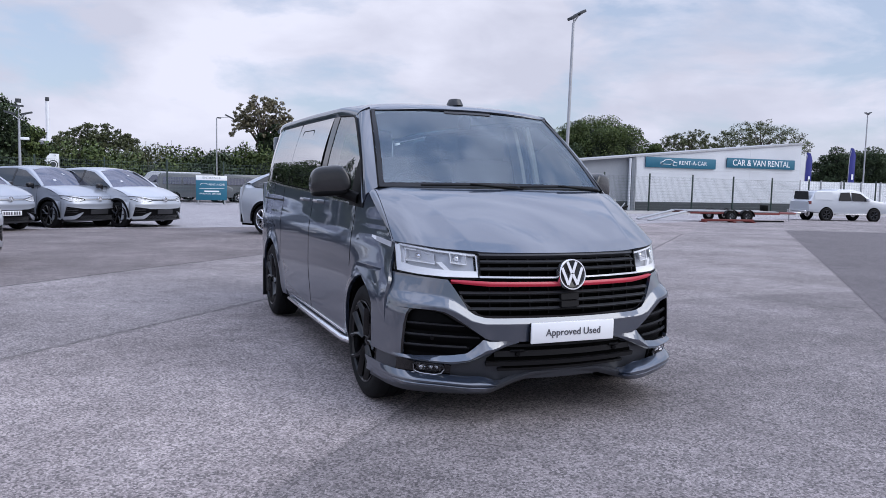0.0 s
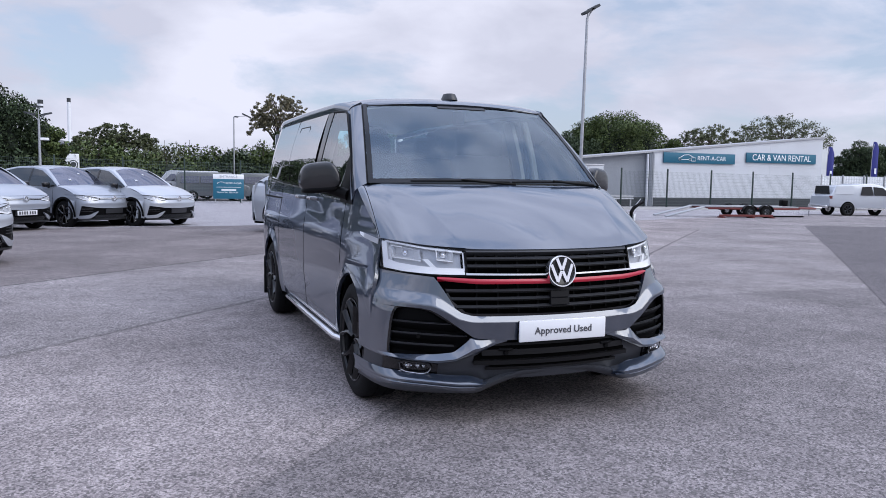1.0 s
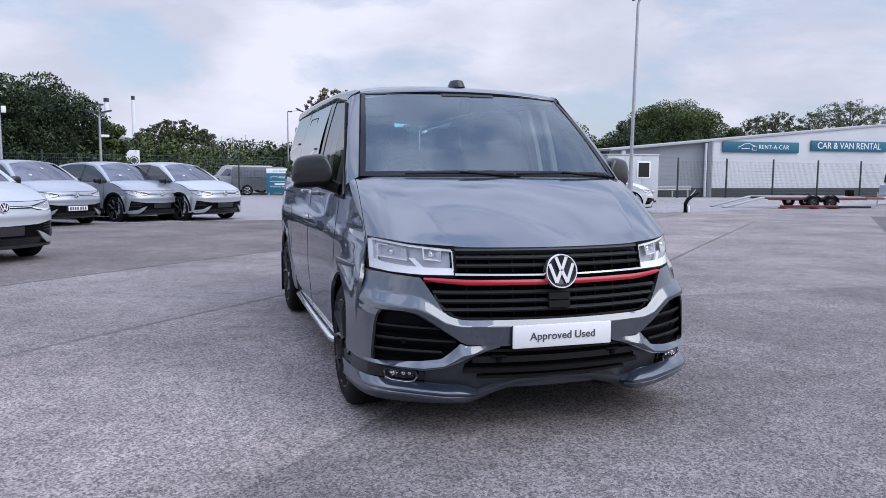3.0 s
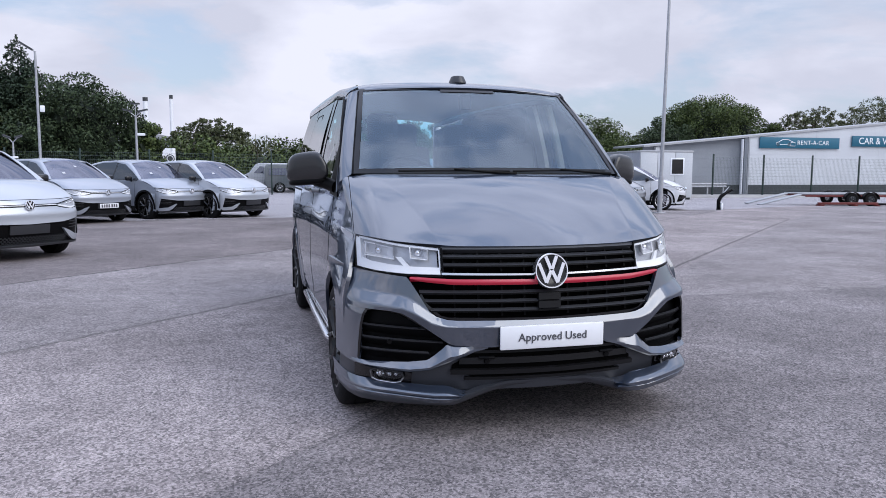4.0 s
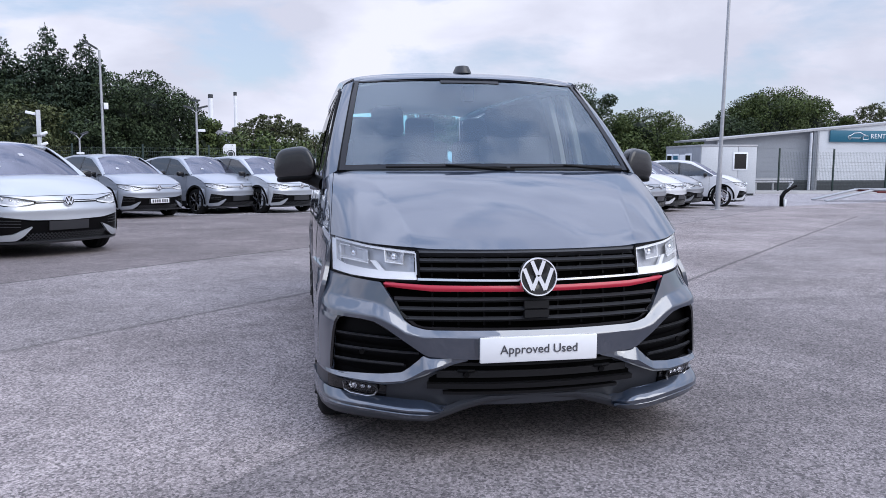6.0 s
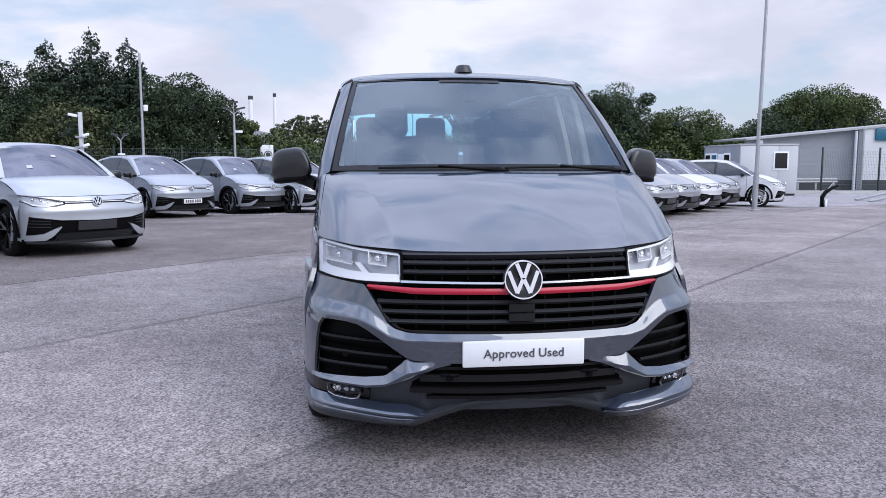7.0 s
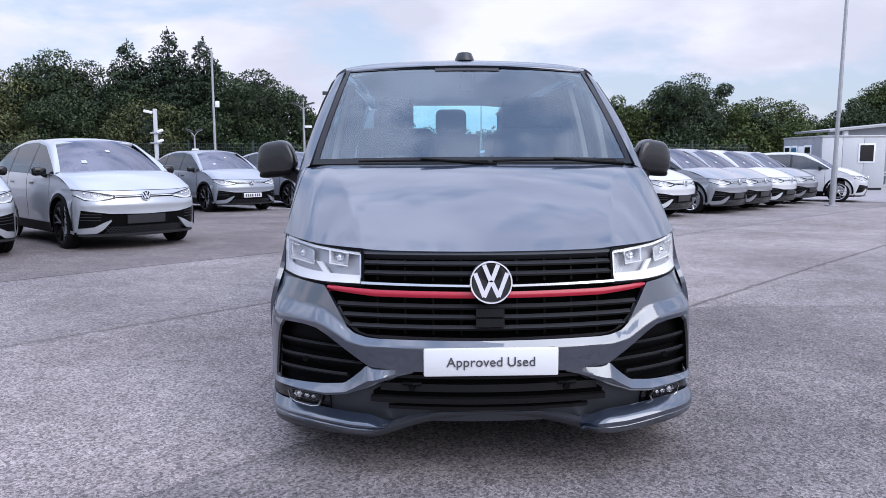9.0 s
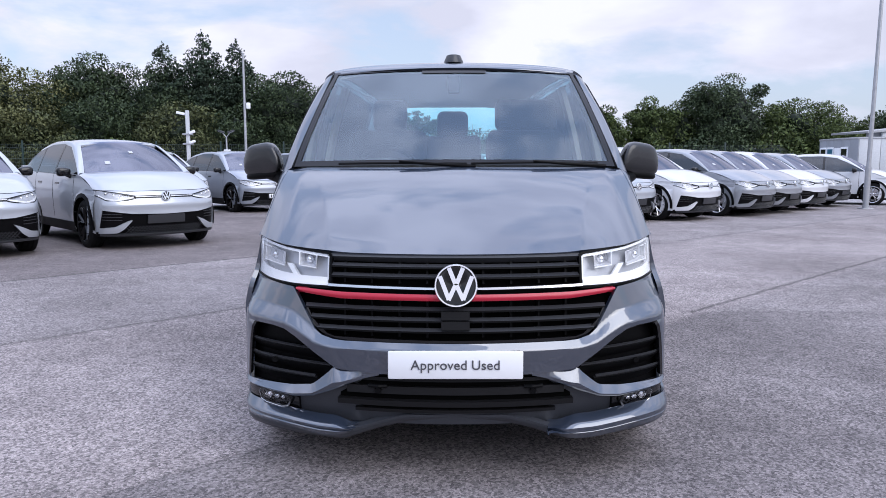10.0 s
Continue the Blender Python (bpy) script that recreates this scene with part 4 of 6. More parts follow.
    part("b_pillar", side_panel(s, 2.0, 2.16, waist(0.002), [(2.0, 1.745), (2.2, 1.75)], 0.0, 4, 10, 0.02), BLACKGLOSS, van)
    part("mirror_triangle", side_panel(s, 0.99, 1.26, [(0.99, 1.118), (1.26, 1.128)], [(0.99, 1.15), (1.06, 1.25), (1.21, 1.425), (1.222, 1.42), (1.23, 1.36), (1.26, 1.17)], 0.006, 16, 4, 0.014), PLASTIC, van)
    for y0, y1, nm in ((2.165, 3.22, "side_window"), (3.228, 4.08, "rear_side_window")):
        w = part(nm, side_panel(s, y0, y1, waist(0.008), [(2.0, 1.748), (3.2, 1.76), (4.0, 1.756), (4.08, 1.73)], 0.0, 20, 16, 0.0, bulge=0.008), PRIVACY, van, "dark privacy glass side window")
        # added backing: the pane would otherwise mirror the windscreen inwards
        part("tint_film", side_panel(s, y0, y1, waist(0.008), [(2.0, 1.748), (3.2, 1.76), (4.0, 1.756), (4.08, 1.73)], -0.012, 20, 6, 0.0), ADDEDBACKING, w)
    part("slider_frame", pipe([(s * (flank(2.6, z) + 0.002), y, z) for y, z in ((2.68, 1.25), (2.68, 1.66), (2.7, 1.68), (3.06, 1.685), (3.08, 1.665), (3.08, 1.25))], 0.005, 6), PLASTIC, van)
    part("window_bead", side_panel(s, 3.218, 3.232, waist(0.008), 1.757, 0.003, 1, 10, 0.008), PLASTIC, van)
    part("rear_pillar", side_panel(s, 4.08, 4.8, waist(0.0), [(4.08, 1.755), (4.8, 1.68)], 0.0, 8, 10, 0.02), PAINT, van)


    # door mirror, swept back towards its outer end
    out_x = 1.035 if s < 0 else 0.998
    bm = bmesh.new()
    bmesh.ops.create_icosphere(bm, subdivisions=4, radius=1.0)
    for v in bm.verts:
        c = Vector([math.copysign(abs(k) ** 0.5, k) for k in v.co])
        x = out_x + c.x * (0.103 - 0.02 * max(c.z, 0)) - 0.035 * (1 - c.z) * (1 - c.x) / 4
        v.co = (s * x, 1.24 + 0.5 * (x - out_x) + c.y * 0.07 * (1 - 0.15 * c.x), 1.285 + c.z * 0.085 - 0.012 * c.x)
    mirror = part("door_mirror", bm, MIRRORGREY, van, "gloss black door mirror")
    bm = bmesh.new()
    bmesh.ops.create_icosphere(bm, subdivisions=3, radius=1.0)
    for v in bm.verts:
        c = Vector([math.copysign(abs(k) ** 0.6, k) for k in v.co])
        x = out_x - 0.015 + c.x * 0.105
        v.co = (s * x, 1.245 + 0.5 * (x - out_x) + c.y * 0.066, 1.202 + c.z * 0.022 - 0.01 * c.x)
    part("mirror_base", bm, PLASTIC, mirror)
    part("mirror_arm", pipe([(s * (out_x - 0.045), 1.215, 1.21), (s * 0.93, 1.18, 1.195), (s * 0.89, 1.14, 1.18), (s * 0.865, 1.1, 1.17)], [0.03, 0.034, 0.036, 0.04], 10), PLASTIC, mirror)
    part("mirror_glass", moved(box(-0.07, 0.07, 0.0, 0.006, -0.06, 0.055, 0.003), pose(s * out_x, 1.315, 1.285, 0, 0, s * 26)), CHROME, mirror)

# roof
part("roof", grid(lambda u, v: ((-0.675 + 1.35 * v), 1.425 + 3.36 * u**1.6 + 0.09 * (abs(2 * v - 1) ** 2) * (1 - min(u * 6, 1)), roof_z(-0.675 + 1.35 * v, 1.425 + 3.36 * u**1.6)), 90, 30, None, 0.03, flip=True), PAINT, van, "dark grey roof")
bm = lathe([(0.0, 0.062), (0.012, 0.06), (0.05, 0.044), (0.055, 0.03), (0.056, 0.0)], 20, "z")
part("roof_aerial", moved(bm, pose(0, 1.64, 1.834) @ Matrix.Diagonal((0.92, 1.3, 0.88, 1))), GREYPLASTIC, van, "dark plastic roof aerial")


# windscreen
def screen(u, v):
    f = 2 * u - 1
    w = 0.8 + (0.672 - 0.8) * v
    yb, yt = 0.79 + 0.14 * f * f, 1.44 + 0.083 * f * f
    zb, zt = 1.256 - 0.01 * f * f, 1.782 - 0.018 * f * f
    return (f * w, yb + (yt - yb) * v - 0.018 * math.sin(math.pi * v), zb + (zt - zb) * v + 0.012 * math.sin(math.pi * v))


ws = part("windscreen", grid(screen, 40, 24, flip=False), SCREEN, van, "raked windscreen reflecting the cloudy sky")
ws.visible_shadow = False
for u0, u1, v0, v1 in ((0, 1, 0, 0.045), (0, 1, 0.975, 1), (0, 0.019, 0.045, 0.975), (0.981, 1, 0.045, 0.975), (0.37, 0.63, 0.94, 0.975)):
    part("glass_border", grid(lambda u, v: tuple(Vector(screen(u0 + (u1 - u0) * u, v0 + (v1 - v0) * v)) + Vector((0, -0.002, 0.003))), 24, 12), FRIT, ws)
part("mirror_pod", moved(box(-0.035, 0.035, -0.02, 0.06, -0.075, 0.02, 0.015), pose(0, 1.44, 1.725)), PLASTIC, ws)
part("scuttle", grid(lambda u, v: (-0.8 + 1.6 * u, 0.79 + 0.155 * (2 * u - 1) ** 2 + 0.05 * v - 0.01, 1.243 + 0.006 * v), 30, 2, None, 0.01), PLASTIC, van)
for x0, x1, z1 in ((0.06, -0.56, 0.006), (0.7, 0.08, 0.008)):
    pts = []
    for k in range(9):
        t = k / 8
        x = x0 + (x1 - x0) * t
        f = x / 0.8
        pts.append((x, 0.772 + 0.155 * f * f - 0.004, 1.261 + z1 * math.sin(math.pi * (0.15 + 0.7 * t))))
    part("wiper_blade", pipe(pts, 0.006, 6), RUBBER, van, "black wiper blade")
    part("wiper_arm", pipe([(x0 + 0.04, 0.77 + 0.155 * (x0 / 0.8) ** 2, 1.251), (x0 + (x1 - x0) * 0.3, 0.755 + 0.155 * ((x0 + (x1 - x0) * 0.3) / 0.8) ** 2, 1.265), (x0 + (x1 - x0) * 0.52, 0.757 + 0.155 * ((x0 + (x1 - x0) * 0.52) / 0.8) ** 2, 1.276)], [0.01, 0.008, 0.005], 8), PLASTIC, van)

# rear end and underside
for x0, x1, z0, z1 in ((-0.82, 0.82, 0.3, 1.24), (-0.6, 0.6, 1.79, 1.83), (-0.71, -0.63, 1.24, 1.72), (0.63, 0.71, 1.24, 1.72)):
    part("tailgate_panel", box(x0, x1, 4.76, 4.82, z0, z1, 0.01), PAINT, van)
rw = part("rear_window", box(-0.62, 0.62, 4.79, 4.796, 1.24, 1.79), SIDEGLASS, van)
rw.visible_shadow = False
# underbody and engine bay carry their shade as near-black colour
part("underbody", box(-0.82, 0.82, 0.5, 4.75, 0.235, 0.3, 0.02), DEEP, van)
# unseen block added to keep light off the ground below the nose
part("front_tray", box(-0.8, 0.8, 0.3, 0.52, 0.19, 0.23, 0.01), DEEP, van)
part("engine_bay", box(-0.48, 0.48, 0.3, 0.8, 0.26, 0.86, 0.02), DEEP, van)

# cabin
part("cabin_floor", box(-0.82, 0.82, 0.9, 4.76, 0.5, 0.56), PLASTIC, van)
part("cabin_lining", grid(lambda u, v: (-0.64 + 1.28 * v, 1.5 + 3.2 * u, roof_z(-0.64 + 1.28 * v, 1.5 + 3.2 * u) - 0.05), 8, 8, None, 0.01), LINER, van, "pale grey headliner")


def dash(u, v):
    x = -0.78 + 1.56 * u
    prof = [(0.0, 0.9, 1.235), (0.45, 1.15, 1.262), (0.6, 1.26, 1.24), (0.75, 1.3, 1.12), (1.0, 1.28, 0.7)]
    hump = 0.035 * math.exp(-(((x + 0.38) / 0.2) ** 2)) * math.exp(-(((v - 0.5) / 0.14) ** 2))
    return (x, lerp([(a, b) for a, b, _ in prof], v) + 0.04 * (x / 0.8) ** 2, lerp([(a, c) for a, _, c in prof], v) + hump)


part("dashboard", grid(dash, 30, 20, None, 0.02), DASH, van, "dark moulded dashboard")
bm = bmesh.new()
wheel_c = Vector((-0.38, 1.42, 1.19))
ring = [wheel_c + Matrix.Rotation(radians(-28), 4, "X") @ Vector((0.185 * math.cos(a), 0, 0.185 * math.sin(a))) for a in np.linspace(0, 2 * math.pi, 33)]
steer = part("steering_wheel", pipe(ring, 0.016, 8), RUBBER, van)
part("boss", moved(box(-0.07, 0.07, -0.02, 0.03, -0.06, 0.06, 0.02), Matrix.Translation(wheel_c) @ pose(0, 0, 0, -28)), DASH, steer)
part("spoke", tube(wheel_c + Vector((-0.18, 0, 0)), wheel_c + Vector((0.18, 0, 0)), 0.015), DASH, steer)


def van_seat(x, y, w, head=0.125):
    base = part("cabin_seat", box(x - w / 2, x + w / 2, y - 0.45, y + 0.05, 0.72, 0.9, 0.05, None, 3), FABRIC, van, "dark fabric seat")
    part("seat_back", moved(box(-w / 2, w / 2, -0.06, 0.06, 0, 0.62, 0.05, None, 3), pose(x, y + 0.04, 0.86, -12)), FABRIC, base)
    part("headrest", moved(box(-head, head, -0.05, 0.05, -0.04, 0.17, 0.049, None, 4), pose(x, y + 0.19, 1.5, -8)), FABRIC, base)
    for k in (-0.06, 0.06):
        part("headrest_post", tube((x + k, y + 0.16, 1.42), (x + k, y + 0.19, 1.54), 0.007, n=6), STEEL, base)


van_seat(-0.41, 1.95, 0.48, 0.11)
van_seat(0.47, 1.95, 0.5, 0.2)
van_seat(-0.5, 3.2, 0.46)
van_seat(0.0, 3.2, 0.46)
van_seat(0.5, 3.2, 0.46)
for s in (1, -1):
    part("belt_pillar", side_panel(s, 2.0, 2.14, 1.24, 1.74, -0.05, 3, 6, 0.03), LINER, van)
    part("pillar_lining", grid(lambda u, v: (s * (ws_edge(v).x - 0.0 + 0.02 * u), ws_edge(v).y + 0.06 + 0.04 * u, ws_edge(v).z - 0.03), 2, 8, None, 0.02), LINER, van)


def wheel(name, parent, r, width, rim_r, rim_mat, spokes, m, fork=0.5, label=""):
    """A tyre on a spoked rim, its outer face towards -x."""
    w = width / 2
    tyre = part(name, moved(lathe([(-w + 0.012, rim_r), (-w, rim_r + 0.02), (-w + 0.002, r * 0.86), (-w + 0.02, r * 0.965), (-w + 0.035, r * 0.99), (-0.3 * w, r), (-0.28 * w, r - 0.006), (-0.24 * w, r - 0.006), (-0.22 * w, r), (0.22 * w, r), (0.24 * w, r - 0.006), (0.28 * w, r - 0.006), (0.3 * w, r), (w - 0.03, r * 0.985), (w, r * 0.86), (w, rim_r)], 48, "x"), m), RUBBER, parent, label)
    part("rim", moved(lathe([(w - 0.02, rim_r), (-0.01, rim_r - 0.03), (-w + 0.02, rim_r - 0.012), (-w + 0.004, rim_r + 0.004), (-w + 0.002, rim_r - 0.004), (-w + 0.012, rim_r - 0.016), (-w + 0.03, rim_r - 0.018), (0.0, rim_r - 0.035), (w - 0.03, rim_r - 0.01)], 48, "x"), m), rim_mat, tyre)
    part("brake_disc", moved(lathe([(0.03, 0.0), (0.01, 0.05), (0.01, rim_r * 0.75), (0.03, rim_r * 0.75)], 32, "x"), m), STEEL, tyre)
    part("hub_cap", moved(lathe([(-w + 0.02, 0.0), (-w + 0.02, 0.03), (-w + 0.035, 0.05), (0.0, 0.06)], 24, "x"), m), rim_mat, tyre)
    for k in range(spokes):
        a = 2 * math.pi * k / spokes + math.pi / 2
        for side in (-1, 1):
            o = side * fork * math.pi / spokes
            def spoke(u, v, a=a, o=o):
                rr = 0.035 + (rim_r - 0.045) * u
                ang = a + o * u
                half = (0.0085 - 0.002 * u) * (2 * v - 1)
                return (-w + 0.036 - 0.018 * u * u - 0.014 * (1 - (2 * v - 1) ** 2), rr * math.cos(ang) - half * math.sin(ang), rr * math.sin(ang) + half * math.cos(ang))
            part("spoke", moved(grid(spoke, 6, 4, None, 0.012), m), rim_mat, tyre)
    return tyre


for h in (HUB_F, HUB_R):
    wheel("wheel", van, 0.338, 0.235, 0.238, RIMBLACK, 5, pose(-0.81, h, HUB_Z + 0.003), 0.55, "low-profile tyre on a gloss black alloy")
    wheel("wheel", van, 0.338, 0.235, 0.238, RIMBLACK, 5, pose(0.81, h, HUB_Z + 0.003, 0, 0, 180), 0.55, "low-profile tyre on a gloss black alloy")

# ---- parked electric cars ----
CAR_NOSE = [(0.15, 0.1), (0.3, 0.03), (0.45, 0.0), (0.6, 0.01), (0.72, 0.04), (0.8, 0.09), (0.9, 0.2)]
CAR_SIDE = [(0.18, 0.86), (0.3, 0.9), (0.5, 0.915), (0.75, 0.925), (0.85, 0.92), (1.0, 0.9), (1.06, 0.885), (1.3, 0.78), (1.5, 0.68), (1.56, 0.64)]
CAR_F, CAR_R, CAR_ARCH, CAR_HUB = 0.87, 3.63, 0.395, 0.352


def car_nose(x, z):
    a = abs(x)
    return smooth(CAR_NOSE, z) + 0.2 * a * a + 0.55 * a**9 + 0.25 * (a / 0.92) ** 40


def car_flank(y, z):
    x = lerp(CAR_SIDE, z) - 0.09 * step(3.6, 4.65, y) ** 2
    if z > 0.6:
        x -= 0.05 * step(0.6, 0.8, z) * math.exp(-max(y - 0.5, 0) / 0.3)
    for h in (CAR_F, CAR_R):
        d = math.hypot(y - h, z - CAR_HUB) - CAR_ARCH
        x += 0.02 * math.exp(-((d / 0.06) ** 2)) if z < 0.85 else 0
    return x


def ev_car(paint, colour, rims, plated=False):
    """An electric crossover, nose at the origin, facing -y."""
    car = thing("parked_car", f"parked {colour} electric crossover car with black lower bumper", "car", group="parked cars")

    def fp(x0, x1, low, high, out=0.0, nx=20, nz=4, thick=0.02, bm=None):
        lo = (lambda x: low) if isinstance(low, float) else (lambda x: lerp(low, abs(x)))
        hi = (lambda x: high) if isinstance(high, float) else (lambda x: lerp(high, abs(x)))

        def at(u, v):
            x = x0 + (x1 - x0) * u
            z = lo(x) + (hi(x) - lo(x)) * v
            return (x, car_nose(x, z) - (out(x, z) if callable(out) else out), z + 0.045 * step(0.22, 0.5, z))

        return grid(at, nx, nz, bm, thick, flip=x1 < x0)

    bm = fp(-0.92, 0.92, [(0.0, 0.465), (0.5, 0.478), (0.78, 0.52), (0.845, 0.53), (0.868, 0.27), (0.92, 0.23)], [(0.0, 0.692), (0.42, 0.69), (0.5, 0.676), (0.68, 0.65), (0.8, 0.676), (0.88, 0.73), (0.92, 0.74)], lambda x, z: 0.012 * math.exp(-(((z - 0.6) / 0.05) ** 2)), 72, 12)
    bump = part("bumper", bm, paint, car)
    part("nose_panel", fp(-0.92, 0.92, [(0.0, 0.732), (0.42, 0.728), (0.6, 0.765), (0.92, 0.815)], [(0.0, 0.788), (0.5, 0.786), (0.75, 0.8), (0.92, 0.82)], 0.0, 50, 3), paint, bump)
    bm = fp(-0.89, 0.89, 0.2, [(0.0, 0.475), (0.5, 0.49), (0.78, 0.53), (0.89, 0.54)], -0.035, 50, 6)
    low = part("lower_grille", bm, PLASTIC, car, "black lower grille")
    part("grille_brow", fp(-0.86, 0.86, [(0.0, 0.458), (0.5, 0.47), (0.78, 0.51), (0.86, 0.522)], [(0.0, 0.47), (0.5, 0.483), (0.78, 0.524), (0.86, 0.534)], -0.006, 40, 1, 0.03), BLACKGLOSS, low)
    part("plate_panel", fp(-0.28, 0.28, 0.355, 0.455, -0.004, 6, 3), GREYPLASTIC, low)
    bm = bmesh.new()
    for k in range(-13, 14):
        for lean in (-1, 1):
            xa, xb = 0.048 * k - lean * 0.055, 0.048 * k + lean * 0.055
            if max(abs(xa), abs(xb)) < 0.62:
                tube((xa, car_nose(xa, 0.25) + 0.026, 0.235), (xb, car_nose(xb, 0.34) + 0.026, 0.345), 0.006, n=4, bm=bm, caps=False)
    part("mesh_insert", bm, GREYPLASTIC, low)
    part("lower_lip", fp(-0.86, 0.86, [(0.0, 0.2), (0.86, 0.21)], [(0.0, 0.226), (0.5, 0.226), (0.86, 0.24)], 0.012, 40, 2, 0.04), GREYPLASTIC, low)
    lamp_lo, lamp_hi = [(0.42, 0.698), (0.5, 0.68), (0.68, 0.648), (0.8, 0.672), (0.88, 0.735)], [(0.42, 0.72), (0.6, 0.757), (0.88, 0.808)]
    off = lambda tab, d: [(a, b + d) for a, b in tab]  # noqa: E731
    for s in (1, -1):
        part("bumper_blade", fp(s * 0.5, s * 0.872, [(0.5, 0.392), (0.6, 0.3), (0.68, 0.252), (0.872, 0.245)], [(0.5, 0.4), (0.6, 0.37), (0.72, 0.322), (0.872, 0.31)], 0.01, 20, 3, 0.04), paint, bump)
        for k in range(3):
            part("side_slat", fp(s * 0.62, s * 0.845, [(0.6, 0.395 + 0.035 * k), (0.9, 0.405 + 0.035 * k)], [(0.6, 0.402 + 0.035 * k), (0.9, 0.412 + 0.035 * k)], -0.024, 8, 1, 0.012), GREYPLASTIC, low)
        lamp = part("headlight", fp(s * 0.44, s * 0.872, lamp_lo, lamp_hi, -0.03, 20, 4, 0.02), LAMPGREY, car, "slim LED headlight")
        part("light_guide", fp(s * 0.45, s * 0.86, off(lamp_lo, 0.006), off(lamp_lo, 0.028), -0.012, 20, 2, 0.02), LENSWHITE, lamp)
        part("light_guide", fp(s * 0.6, s * 0.86, off(lamp_hi, -0.014), off(lamp_hi, -0.008), -0.012, 16, 1, 0.02), LENSWHITE, lamp)
        for x in (0.62, 0.7, 0.78):
            part("projector", moved(lathe([(-0.01, 0.0), (-0.006, 0.014), (0.004, 0.02), (0.02, 0.021)], 12, "y"), pose(s * x, car_nose(x, 0.73) + 0.028, 0.767 + 0.2 * (x - 0.62))), CHROME, lamp)
        part("lamp_edge", fp(s * 0.43, s * 0.885, off(lamp_lo, -0.011), off(lamp_lo, 0.003), 0.003, 24, 1, 0.03), BLACKGLOSS, lamp)
        part("lamp_edge", fp(s * 0.43, s * 0.885, off(lamp_hi, -0.005), off(lamp_hi, 0.008), 0.003, 24, 1, 0.03), BLACKGLOSS, lamp)
        part("lens", fp(s * 0.43, s * 0.875, lamp_lo, lamp_hi, 0.0, 20, 4, 0.0), CLEAR, lamp).visible_shadow = False
    part("light_bar", fp(-0.43, 0.43, 0.7, 0.728, 0.003, 20, 2, 0.02), BLACKGLOSS, bump)
    part("bar_strip", fp(-0.43, 0.43, 0.712, 0.718, 0.006, 20, 1, 0.02), LENSWHITE, bump)
    round_badge(0.068, car, pose(0, 0.012, 0.763, -10))
    if plated:
        pl = part("number_plate", box(-0.26, 0.26, -0.016, -0.006, 0.385, 0.495, 0.003), PLATEWHITE, car, "white front number plate")
        for k in range(7):
            x = -0.2 + 0.063 * k + (0.02 if k > 3 else 0)
            part("plate_mark", box(x - 0.02, x + 0.02, -0.019, -0.015, 0.403, 0.477), INK, pl)

    def hood_c(u, v):
        f = 2 * u - 1
        a = abs(f)
        x = f * 0.885
        xf = f * 0.885
        yf, zf = car_nose(xf, 0.8) + 0.004, lerp([(0.0, 0.84), (0.5, 0.838), (0.89, 0.86)], abs(xf))
        yr, zr = 0.98 + 0.2 * a * a, 1.11 - 0.035 * a * a
        z = zf + (zr - zf) * (1 - (1 - v) ** 1.7) + 0.02 * math.sin(math.pi * v) * (1 - a**4) - 0.02 * step(0.9, 1, a) * v
        return (x, yf + (yr - yf) * v, z)

    part("bonnet", grid(hood_c, 40, 24, None, 0.02), paint, car)
    part("bonnet_gap", fp(-0.88, 0.88, [(0.0, 0.787), (0.5, 0.785), (0.75, 0.799), (0.88, 0.816)], [(0.0, 0.794), (0.5, 0.792), (0.75, 0.806), (0.88, 0.823)], -0.001, 40, 1, 0.01), DEEP, car)

    def sill(y):
        for h in (CAR_F, CAR_R):
            d = CAR_ARCH**2 - (y - h) ** 2
            if d > 0:
                return CAR_HUB + math.sqrt(d)
        return 0.24

    belt = [(0.43, 0.845), (0.6, 0.9), (1.0, 1.035), (1.2, 1.06), (3.6, 1.09), (4.6, 1.1)]
    cys = sorted({round(float(v), 4) for v in np.linspace(0.43, 4.5, 46)} | {round(h + CAR_ARCH * math.cos(a) * 0.9999, 4) for h in (CAR_F, CAR_R) for a in np.linspace(0, math.pi, 26)} | {CAR_F + CAR_ARCH + 0.001, CAR_R - CAR_ARCH - 0.001, CAR_R + CAR_ARCH + 0.001})
    cys = [v for v in cys if v >= 0.43]

    def roof_y(y):
        return smooth([(1.7, 1.5), (2.0, 1.575), (2.4, 1.61), (3.0, 1.6), (3.6, 1.53), (4.2, 1.37), (4.6, 1.2)], y)

    for s in (1, -1):
        bm = bmesh.new()
        rows = []
        for y in cys:
            b, t = sill(y), lerp(belt, y)
            rows.append([bm.verts.new((s * car_flank(y, b + (t - b) * k / 12), y, b + (t - b) * k / 12)) for k in range(13)])
        for a, c in zip(rows, rows[1:]):
            for k in range(12):
                q = [a[k], c[k], c[k + 1], a[k + 1]]
                bm.faces.new(q if s > 0 else q[::-1])
        side = part("body_side", bm, paint, car)

        def sp_(y0, y1, low, high, out, ny=16, nz=4, thick=0.01):
            lo = (lambda y: low) if isinstance(low, float) else (lambda y: lerp(low, y))
            hi = (lambda y: high) if isinstance(high, float) else (lambda y: lerp(high, y))
            return grid(lambda u, v: (s * (car_flank(y0 + (y1 - y0) * u, lo(y0 + (y1 - y0) * u) + (hi(y0 + (y1 - y0) * u) - lo(y0 + (y1 - y0) * u)) * v) + out), y0 + (y1 - y0) * u, lo(y0 + (y1 - y0) * u) + (hi(y0 + (y1 - y0) * u) - lo(y0 + (y1 - y0) * u)) * v), ny, nz, None, thick, flip=s < 0)

        part("sill_cladding", sp_(1.3, 3.2, 0.22, 0.36, 0.008, 10, 2), PLASTIC, side)
